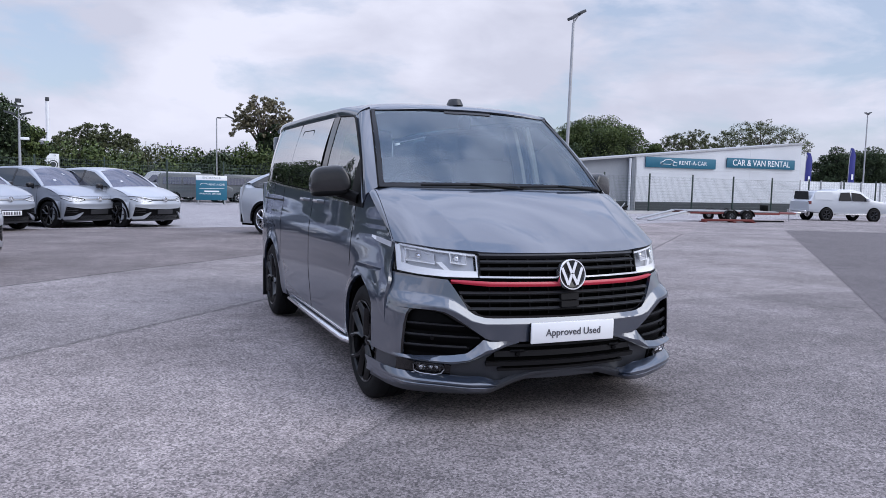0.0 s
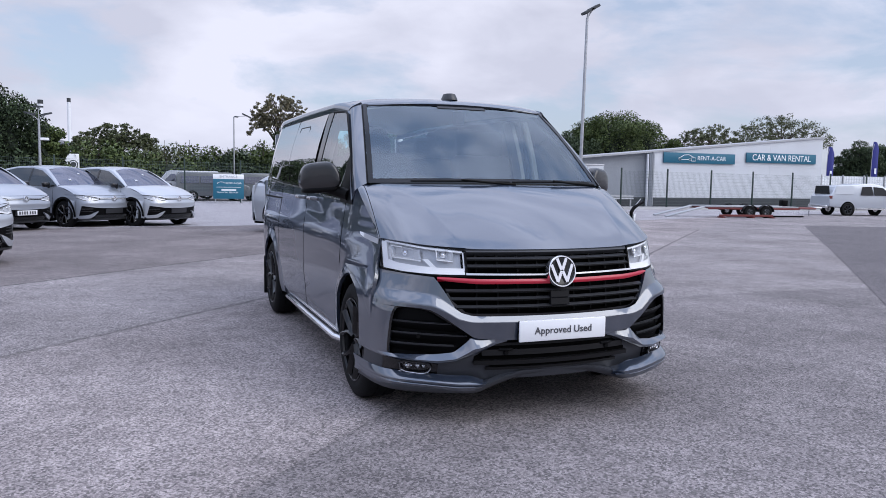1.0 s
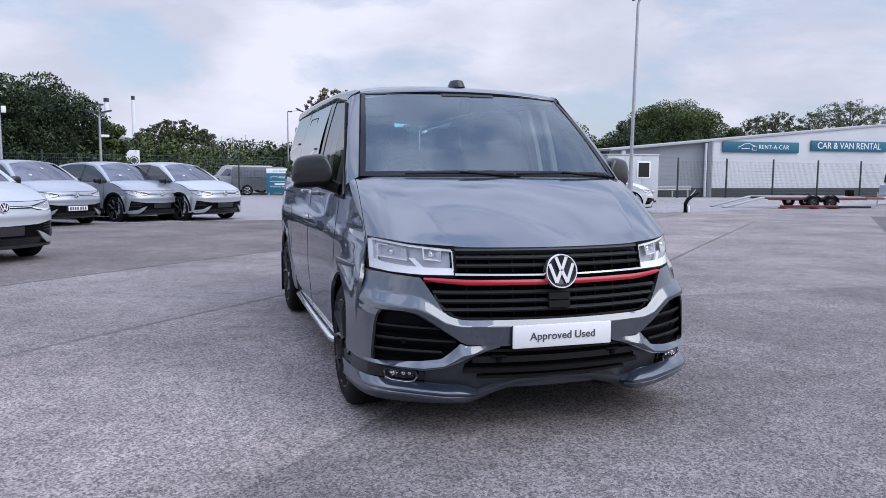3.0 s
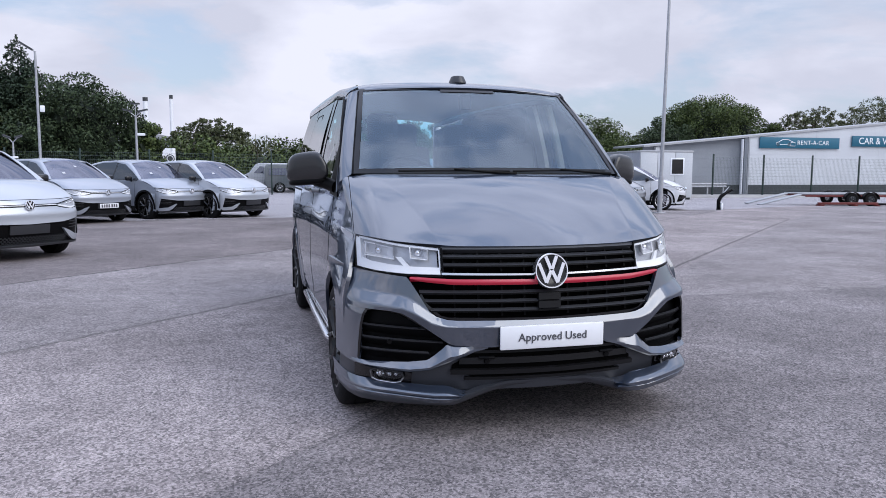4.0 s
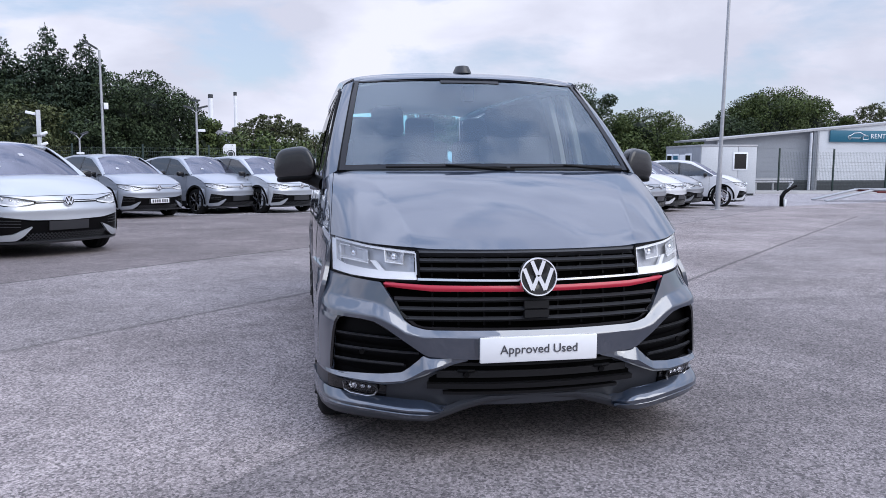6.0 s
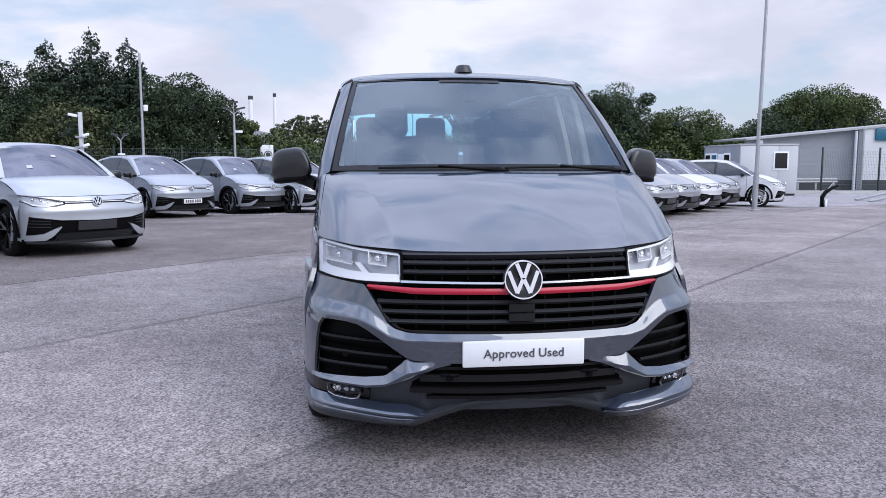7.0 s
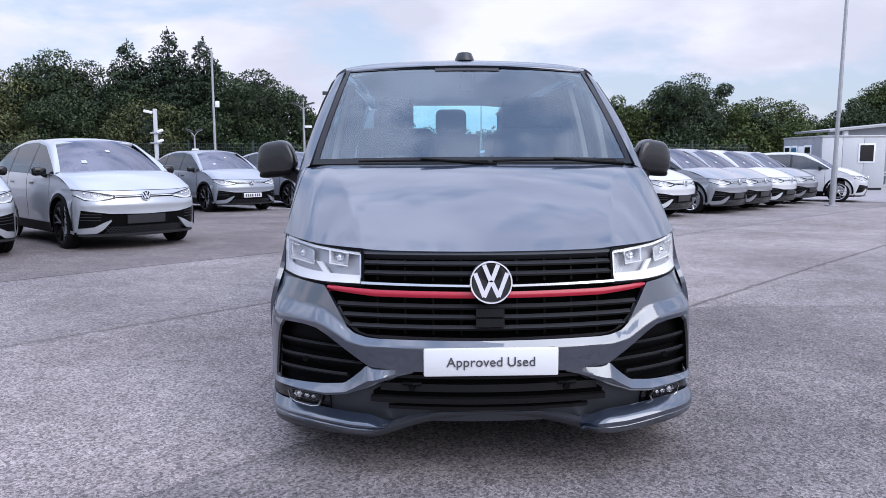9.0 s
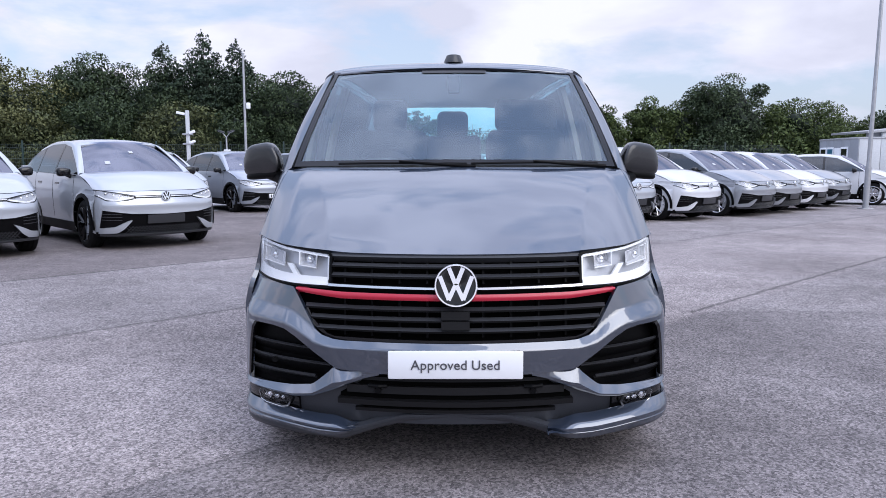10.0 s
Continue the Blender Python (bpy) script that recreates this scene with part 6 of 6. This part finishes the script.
pylon = thing("pylon_sign", "white pylon sign with a round grey emblem", "sign", pose(-6.8, 60, ground_z(-6.8, 60)))
part("panel", box(-0.5, 0.5, 0, 0.3, 0.2, 3.2, 0.03), SIGNWHITE, pylon)
part("emblem", moved(lathe([(-0.02, 0.0), (-0.02, 0.32), (0.02, 0.34)], 28, "y"), pose(0.1, -0.01, 2.4)), PLINTH, pylon)
part("ring", moved(lathe([(-0.03, 0.26), (-0.05, 0.24), (-0.05, 0.21), (-0.03, 0.2)], 28, "y"), pose(0.1, -0.01, 2.4)), SIGNWHITE, pylon)

stub = thing("bent_post", "bent black barrier post with a white foot", "post", pose(15.8, 21.5, ground_z(15.8, 21.5)))
part("post", pipe([(0, 0, 0), (0.0, 0, 0.35), (0.1, 0, 0.5), (0.28, 0, 0.62), (0.55, 0, 0.74)], [0.08, 0.075, 0.07, 0.06, 0.05], 10), PLASTIC, stub)
part("foot", box(0.08, 0.16, -0.06, 0.06, 0, 0.26, 0.01), SIGNWHITE, stub)
part("stay", pipe([(0.1, 0, 0.35), (0.2, 0, 0.62), (0.42, 0, 0.86)], 0.02, 8), GALV, stub)

# ---- pickup, trailer, far vans ----


def simple_vehicle(name, label, category, outline, half, paint, windows, hubs, hub_r, m, lean=0.12, belt=1.0, rims=STEEL):
    """A vehicle from its side outline (along, up), leaning in above the belt line; front towards +x."""
    ob = thing(name, label, category, m)
    bm = bmesh.new()
    n = len(outline)

    def wide(z):
        return half - lean * max(z - belt, 0) / 0.8 - 0.04 * max(0.45 - z, 0) / 0.25

    a = [bm.verts.new((x, -wide(z), z)) for x, z in outline]
    b = [bm.verts.new((x, wide(z), z)) for x, z in outline]
    fa, fb = bm.faces.new(a), bm.faces.new(b[::-1])
    for k in range(n):
        bm.faces.new([a[k], b[k], b[(k + 1) % n], a[(k + 1) % n]])
    bmesh.ops.recalc_face_normals(bm, faces=bm.faces)
    long_edges = [e for e in bm.edges if len([f for f in e.link_faces if f in (fa, fb)]) == 1]
    bmesh.ops.bevel(bm, geom=long_edges, offset=0.05, segments=3, affect="EDGES", profile=0.5)
    body = part("body", bm, paint, ob)
    for poly, mat in windows:
        for s in (-1, 1):
            bm = bmesh.new()
            vs = [bm.verts.new((x, s * (wide(z) + 0.006), z)) for x, z in poly]
            bm.faces.new(vs)
            bm.normal_update()
            bmesh.ops.solidify(bm, geom=bm.faces[:], thickness=0.01)
            part("side_window", bm, mat, body, smooth=0)
    for hx in hubs:
        for s in (-1, 1):
            # near-black disc on the solid body paints the shaded wheel arch
            bm = lathe([(-0.01, 0.0), (0.0, hub_r * 1.15), (0.02, hub_r * 1.18)], 28, "y")
            part("arch", moved(bm, pose(hx, s * (half + 0.004), hub_r, 0, 0, 0 if s < 0 else 180)), DEEP, body)
            wheel("wheel", ob, hub_r, 0.22, hub_r * 0.66, rims, 6, pose(hx, s * (half - 0.07), hub_r, 0, 0, 90 if s < 0 else -90), 0.3)
    return ob


PICK = [(-2.6, 0.52), (-2.62, 0.75), (-2.6, 1.08), (-2.5, 1.14), (-2.25, 1.62), (-2.05, 1.69), (-0.85, 1.73), (-0.7, 1.8), (0.0, 1.81), (0.6, 1.72), (1.4, 1.22), (2.15, 1.12), (2.55, 0.98), (2.64, 0.6), (2.5, 0.46), (1.9, 0.42), (-1.8, 0.44)]
truck = simple_vehicle("pickup_truck", "silver-white double-cab pickup truck with a hard canopy", "pickup", PICK, 0.9, SILVER,
                       [([(-2.3, 1.2), (-2.2, 1.64), (-1.15, 1.66), (-1.15, 1.2)], SILVER), ([(-0.75, 1.15), (-0.62, 1.62), (-0.05, 1.64), (0.05, 1.15)], BLACKGLOSS), ([(0.12, 1.15), (0.04, 1.63), (0.62, 1.58), (1.2, 1.15)], BLACKGLOSS)],
                       (-1.5, 1.5), 0.37, pose(36.2, 28.1, ground_z(36.2, 28.1), 0, 0, -14), rims=GREYPLASTIC)
part("canopy_glass", prism([(-0.68, 1.2), (0.68, 1.2), (0.6, 1.66), (-0.6, 1.66)], 0.02, None, pose(-2.5, 0, 0.0, 0, 0, -90) @ pose(0, 0, 0)), BLACKGLOSS, truck)
part("side_step", box(-1.0, 1.0, -0.98, -0.85, 0.36, 0.42, 0.01), STEEL, truck)
part("tail_light", box(-2.6, -2.45, -0.905, -0.78, 0.95, 1.12, 0.01), TRAILRED, truck)
part("door_mirror", box(0.95, 1.1, -1.08, -0.9, 1.15, 1.3, 0.03), WHITE, truck)
part("rear_bumper", box(-2.8, -2.6, -0.8, 0.8, 0.42, 0.6, 0.03), STEEL, truck)

trailer = thing("car_trailer", "red twin-axle car trailer with lowered ramps", "trailer", pose(25.2, 25.4, ground_z(25.2, 25.4), 0, 0, -14))
for s in (-1, 1):
    part("side_rail", box(-2.4, 2.2, s * 0.95 - 0.04, s * 0.95 + 0.04, 0.4, 0.48, 0.01), TRAILRED, trailer)
    part("deck_track", box(-2.5, 2.2, s * 0.68 - 0.2, s * 0.68 + 0.2, 0.5, 0.55, 0.005), GALV, trailer)
    part("ramp", moved(box(-1.9, 0, -0.18, 0.18, -0.03, 0.03, 0.005), pose(-2.5, s * 0.68, 0.5, 0, -14)), GALV, trailer)
    for x in (-0.4, 0.42):
        wheel("wheel", trailer, 0.29, 0.17, 0.15, PLINTH, 6, pose(x, s * 1.06, 0.3, 0, 0, 90 if s < 0 else -90), 0.3)
        bm = grid(lambda u, v: (x + 0.37 * math.cos(math.pi * u), s * (0.96 + 0.22 * v), 0.3 + 0.33 * math.sin(math.pi * u)), 16, 1, None, 0.01)
        part("mudguard", bm, PLASTIC, trailer)
    part("draw_bar", pipe([(2.2, s * 0.9, 0.48), (3.6, s * 0.08, 0.45)], 0.05, 8), TRAILRED, trailer)
for k in range(6):
    part("cross_member", box(-2.3 + 0.85 * k, -2.22 + 0.85 * k, -0.95, 0.95, 0.43, 0.49), TRAILRED, trailer)
part("winch", box(1.8, 2.1, -0.15, 0.15, 0.56, 0.85, 0.03), PLASTIC, trailer)
part("jockey_wheel", tube((3.4, 0.12, 0.08), (3.4, 0.12, 0.75), 0.03), STEEL, trailer)
part("hitch", box(3.55, 3.95, -0.06, 0.06, 0.42, 0.52, 0.02), STEEL, trailer)
tow = thing("red_beam", "loose red steel beam lying by the trailer", "beam", pose(25.0, 24.2, ground_z(25.0, 24.2), 0, 0, -12))
part("bar", box(-2.1, 0.6, -0.05, 0.05, 0.06, 0.16, 0.01), TRAILRED, tow)
part("bar", box(0.6, 2.2, -0.04, 0.04, 0.05, 0.12, 0.01), PLASTIC, tow)
for x in (-2.0, -0.5, 0.5):
    part("foot", box(x - 0.06, x + 0.06, -0.25, 0.25, 0, 0.06), TRAILRED, tow)

VANLINE = [(-2.4, 0.35), (-2.45, 1.0), (-2.4, 1.75), (-2.2, 1.95), (1.0, 1.96), (1.25, 1.88), (1.75, 1.25), (2.35, 1.02), (2.45, 0.6), (2.4, 0.34)]
VANWIN = [([(0.35, 1.22), (0.35, 1.7), (1.0, 1.72), (1.45, 1.22)], CARGLASS), ([(-2.2, 1.22), (-2.15, 1.68), (-1.0, 1.7), (-1.0, 1.22)], CARGLASS), ([(-0.9, 1.22), (-0.9, 1.7), (0.25, 1.7), (0.25, 1.22)], CARGLASS)]
dark_van = simple_vehicle("far_van", "dark grey panel van parked behind the fence", "van", VANLINE, 0.92, DARKVAN, VANWIN, (-1.45, 1.5), 0.33, pose(2.6, 51.6, ground_z(2.6, 51.6), 0, 0, 3), rims=ALLOY)
simple_vehicle("far_van", "grey-green panel van parked behind the fence", "van", VANLINE, 0.92, MIDGREY, VANWIN, (-1.45, 1.5), 0.33, pose(0.9, 54.5, ground_z(0.9, 54.5) + 0.1, 0, 0, 183), rims=ALLOY)
simple_vehicle("far_van", "silver panel van parked behind the cars", "van", VANLINE, 0.92, BLUEGREY, VANWIN, (-1.45, 1.5), 0.33, pose(-5.4, 47.0, ground_z(-5.4, 47.0), 0, 0, 8), rims=ALLOY)
simple_vehicle("far_van", "pale grey panel van parked by the cabin", "van", VANLINE, 0.92, SILVER, VANWIN, (-1.45, 1.5), 0.33, pose(17.6, 39.5, ground_z(17.6, 39.5), 0, 0, -5), rims=ALLOY)
simple_vehicle("far_van", "dark blue-grey panel van parked behind the sign", "van", VANLINE, 0.92, DARKVAN, VANWIN, (-1.45, 1.5), 0.33, pose(6.9, 52.5, ground_z(6.9, 52.5), 0, 0, 3), rims=ALLOY)

# ---- trees and hedges ----


def leaves(centres, count, size, rng, shell=0.72, flat=0.0, droop=0.0):
    """Small bent leaf clumps scattered near the skin of many lobes; one mesh."""
    cs = np.array([c[:3] for c in centres])
    rs = np.array([c[3:6] for c in centres])
    share = (rs[:, 0] * rs[:, 2]) ** 1.0
    pick = rng.choice(len(cs), count, p=share / share.sum())
    d = rng.normal(size=(count, 3))
    d /= np.linalg.norm(d, axis=1)[:, None]
    rad = shell + (1.08 - shell) * rng.random(count) ** 0.7
    pos = cs[pick] + d * rs[pick] * rad[:, None]
    a = rng.normal(size=(count, 3)) + 0.6 * d
    a[:, 2] -= droop
    a /= np.linalg.norm(a, axis=1)[:, None]
    b = np.cross(a, rng.normal(size=(count, 3)))
    b /= np.linalg.norm(b, axis=1)[:, None] + 1e-9
    s = size * (0.55 + 0.9 * rng.random(count))[:, None]
    b[(np.cross(a, b) * d).sum(1) > 0] *= -1
    n = np.cross(a, b)
    p = np.stack([pos - a * s, pos + b * s * 0.55, pos + a * s + n * s * 0.3, pos - b * s * 0.55], 1).reshape(-1, 3)
    soft = d / rs[pick] * rs[pick].mean(1)[:, None] + 0.55 * rng.normal(size=(count, 3)) - 0.25 * n
    soft /= np.linalg.norm(soft, axis=1)[:, None]
    return p, np.repeat(soft, 4, axis=0)


def crown_mesh(name, pts, facing, mat):
    me = bpy.data.meshes.new(name)
    n = len(pts)
    me.vertices.add(n)
    me.vertices.foreach_set("co", pts.astype(np.float32).ravel())
    me.loops.add(n)
    me.loops.foreach_set("vertex_index", np.arange(n, dtype=np.int32))
    me.polygons.add(n // 4)
    me.polygons.foreach_set("loop_start", np.arange(0, n, 4, dtype=np.int32))
    me.update(calc_edges=True)
    me.polygons.foreach_set("use_smooth", [True] * len(me.polygons))
    me.normals_split_custom_set_from_vertices(facing.astype(np.float32))
    me.materials.append(mat)
    return me


def tree(label, x, y, h, w, mat, seed, kind="broad", count=7000, size=0.17):
    rng = np.random.default_rng(seed)
    z = ground_z(x, y)
    h -= z
    ob = thing("tree" if kind != "bush" else "bush", label, "tree" if kind != "bush" else "bush", pose(x, y, z))
    lobes = []
    limbs = []
    if kind == "conifer":
        for k in range(34):
            t = k / 33
            zc = h * (0.12 + 0.86 * t)
            reach = w / 2 * (1 - t) ** 0.72 * (0.75 + 0.4 * rng.random()) + 0.1
            for j in range(6 if t < 0.8 else 3):
                a = rng.random() * 6.28
                lobes.append((math.cos(a) * reach * 0.6, math.sin(a) * reach * 0.6, zc - 0.16 * reach, reach * 0.5, reach * 0.5, 0.1 + h * 0.016))
    elif kind == "bush":
        for k in range(16):
            px, py = (rng.random() - 0.5) * w * 0.8, (rng.random() - 0.5) * min(w, 3.5) * 0.7
            hh = h * (0.45 + 0.5 * rng.random()) * (1 - 0.25 * abs(px) / (w / 2))
            lobes.append((px, py, hh * 0.55, w * 0.13 + 0.4, w * 0.1 + 0.4, hh * 0.48))
    else:
        n = 60 if kind == "broad" else 330
        for k in range(n):
            a, t = rng.random() * 6.28, rng.random()
            if kind == "broad":
                zc = h * (0.3 + 0.56 * t)
                reach = (w / 2) * math.sqrt(max(0.05, 1 - ((zc / h - 0.55) / 0.43) ** 2)) * (0.3 + 0.55 * rng.random() ** 0.6)
                r = w * (0.066 + 0.085 * rng.random() ** 1.5)
            else:
                # a thin umbrella of twigs, fuller at the rim
                reach = (w / 2) * math.sqrt(rng.random())
                dome = math.sqrt(max(0.0, 1 - (2 * reach / w) ** 2))
                zc = h * (0.52 + (0.1 + 0.36 * dome) * (0.35 + 0.65 * t))
                r = w * (0.018 + 0.02 * rng.random())
            lobes.append((math.cos(a) * reach, math.sin(a) * reach, zc, r * 1.15, r * 1.15, r * 0.85))
            limbs.append((math.cos(a) * reach, math.sin(a) * reach, zc))
        if kind == "broad":
            lobes.append((0, 0, h * 0.92, w * 0.16, w * 0.16, h * 0.08))
            lobes.append((0, 0, h * 0.52, w * 0.36, w * 0.36, h * 0.34))
    if kind == "sparse":
        count, size = 9500, size * 0.85
    pts, facing = leaves(lobes, count, size, rng, 0.55 if kind != "sparse" else 0.3, droop=0.5 if kind == "conifer" else 0.0)
    crown = new("crown", crown_mesh("crown", pts, facing, mat))
    crown.parent = ob
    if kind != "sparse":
        # added core: inner shade as dark colour, closing sky gaps between the leaves
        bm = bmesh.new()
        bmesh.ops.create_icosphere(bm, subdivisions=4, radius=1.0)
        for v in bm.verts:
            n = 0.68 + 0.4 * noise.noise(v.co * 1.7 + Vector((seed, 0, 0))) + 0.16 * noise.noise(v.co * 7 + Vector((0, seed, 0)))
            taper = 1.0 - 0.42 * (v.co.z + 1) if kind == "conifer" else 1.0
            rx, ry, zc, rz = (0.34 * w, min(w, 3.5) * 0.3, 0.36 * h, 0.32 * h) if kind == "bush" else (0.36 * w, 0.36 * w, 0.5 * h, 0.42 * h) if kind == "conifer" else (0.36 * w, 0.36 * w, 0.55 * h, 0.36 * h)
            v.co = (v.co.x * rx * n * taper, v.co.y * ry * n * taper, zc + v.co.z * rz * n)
        part("shade_core", bm, CROWNSHADE, ob, smooth=0)
    bm = pipe([(0, 0, -0.1), (0.05, 0, h * 0.25), (0.0, 0.05, h * 0.55), (0.05, 0, h * 0.9)], [h * 0.035, h * 0.026, h * 0.017, 0.02], 8)
    part("trunk", bm, BARK, ob)
    for k, (lx, ly, lz) in enumerate(limbs[:14 if kind == "broad" else 26]):
        part("limb", pipe([(0, 0, max(lz - h * 0.25, h * 0.2)), (lx * 0.5, ly * 0.5, lz - h * 0.08), (lx, ly, lz)], [h * 0.012, h * 0.008, 0.015] if kind == "broad" else [h * 0.008, h * 0.005, 0.012], 5), BARK, ob)
    return ob


DK, MD, BR, ND = "dark green broadleaf tree behind the fence", "mid-green leafy tree behind the yard", "olive-brown turning tree behind the fence", "dark pointed conifer behind the fence"
TREES = [
    (BR, -29.0, 45, 7.9, 9.5, LEAFAUTUMN, "broad"), (DK, -27.0, 51, 7.6, 7.0, LEAFDARK, "broad"), (DK, -25.0, 51, 8.7, 7.5, LEAFDARK, "broad"), (ND, -19.6, 50, 9.2, 8.0, NEEDLE, "conifer"), (ND, -16.9, 50, 10.0, 8.2, NEEDLE, "conifer"),
    (ND, -14.9, 51, 9.5, 7.4, NEEDLE, "conifer"), (DK, -18.8, 50.5, 7.6, 8.5, LEAFDARK, "broad"), (BR, -17.2, 46, 5.0, 6.0, LEAFBROWN, "broad"), (DK, -10.9, 49, 7.1, 7.4, LEAFDARK, "broad"), (DK, -22.5, 47, 5.6, 6.0, LEAFDARK, "broad"), (DK, -34.5, 50, 8.5, 9.0, LEAFDARK, "broad"), (BR, -31.5, 44, 4.6, 7.5, LEAFBROWN, "broad"), (BR, -26.2, 44.5, 4.2, 6.5, LEAFBROWN, "broad"),
    (DK, -13.6, 47.5, 5.0, 5.0, LEAFDARK, "broad"), (MD, -8.0, 52, 4.6, 3.6, LEAFMID, "broad"),
    ("thin-leaved spreading tree over the hedge", -4.0, 72, 5.9, 7.4, LEAFOLIVE, "sparse"), ("tall thinning tree with rusty leaves", 10.4, 70, 9.3, 6.2, LEAFRUST, "sparse"), (DK, 11.5, 69, 6.4, 4.8, LEAFDARK, "broad"), 
    (DK, 22.6, 60, 8.1, 7.6, LEAFDARK, "broad"), (DK, 18.9, 61, 6.0, 5.0, LEAFMID, "broad"), (DK, 28.2, 60, 6.1, 7.6, LEAFMID, "broad"), (MD, 32.8, 61, 4.8, 5.0, LEAFMID, "broad"), (DK, 37.2, 61, 5.9, 6.0, LEAFDARK, "broad"), (MD, 42.3, 63, 8.4, 8.5, LEAFMID, "broad"),
    (MD, 12.8, 60, 5.6, 4.6, LEAFMID, "broad"), (MD, 16.2, 60, 6.3, 4.4, LEAFMID, "broad"),
    (MD, 52.7, 75, 9.9, 11.0, LEAFMID, "broad"), (DK, 47.2, 76, 7.8, 7.0, LEAFDARK, "broad"), (MD, 58.6, 76, 7.4, 7.0, LEAFMID, "broad"), ("thin-leaved tree over the office roof", 65.5, 75, 9.0, 9.0, LEAFOLIVE, "sparse"), ("thin-leaved spreading tree over the office roof", 77.5, 75, 10.8, 12.5, LEAFOLIVE, "sparse"),
    (DK, 92.0, 75, 7.6, 7.0, LEAFDARK, "broad"), (DK, 99.5, 75, 7.9, 8.0, LEAFDARK, "broad"), (MD, 106.0, 77, 7.4, 8.0, LEAFMID, "broad"),
]
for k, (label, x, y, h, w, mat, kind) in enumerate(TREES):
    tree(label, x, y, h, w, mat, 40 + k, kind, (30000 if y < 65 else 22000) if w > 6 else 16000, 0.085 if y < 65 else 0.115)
for k in range(30):
    x = -40 + 5.0 * k
    y = lerp([(-46, 41), (-10, 48), (-4, 64), (11, 66), (13, 56), (24, 57), (45, 59), (60, 80), (110, 82)], x)
    h = 4.2 if -8 < x < 14 else 3.3
    tree("dense green hedge along the boundary fence", x, y, h + 0.6 * math.sin(2.1 * k), 7.0, LEAFMID if k % 3 else LEAFDARK, 90 + k, "bush", 6500, 0.13)
for k in range(10):
    x = -8.5 + 2.1 * k
    tree("bright green bushy hedge behind the parked vans", x, 67.5 + 0.6 * math.sin(3 * k), 4.5 + 0.55 * math.sin(1.7 * k), 4.6, (LEAFMID, LEAFOLIVE, LEAFMID)[k % 3], 160 + k, "bush", 6500, 0.125)

# ---- far off ----
for x, y, top, r in ((-18.3, 150, 13.6, 0.42), (-13.9, 152, 14.3, 0.3)):
    z = ground_z(x, y)
    ch = thing("chimney", "tall slim white chimney far behind the trees", "chimney", pose(x, y, z), group="chimneys")
    part("stack", pipe([(0, 0, 0), (0, 0, top - z)], [r * 1.25, r], 14), SIGNWHITE, ch)
    part("cap", pipe([(0, 0, top - z - 0.1), (0, 0, top - z + 0.6)], r * 1.1, 14), PLINTH, ch)
for x, y, w, d, h, label in ((-15.5, 125, 9, 10, 6.3, "pale industrial shed far behind the trees"), (16, 112, 26, 12, 4.6, "long pale warehouse beyond the hedge")):
    shed = thing("warehouse", label, "building", pose(x, y, ground_z(x, y)))
    for k in range(6):
        part("wall_sheet", box(-w / 2 + w * k / 6, -w / 2 + w * (k + 1) / 6 - 0.03, 0, 0.1, 0, h), CLADGREYSHADE, shed)
    part("wall", box(-w / 2, w / 2, 0.1, d, 0, h - 0.05), CLADGREYSHADE, shed)
    part("roof", prism([(-w / 2 - 0.2, h), (0, h + 0.9), (w / 2 + 0.2, h)], d, None, pose(0, -0.1, 0)), GALV, shed, smooth=0)
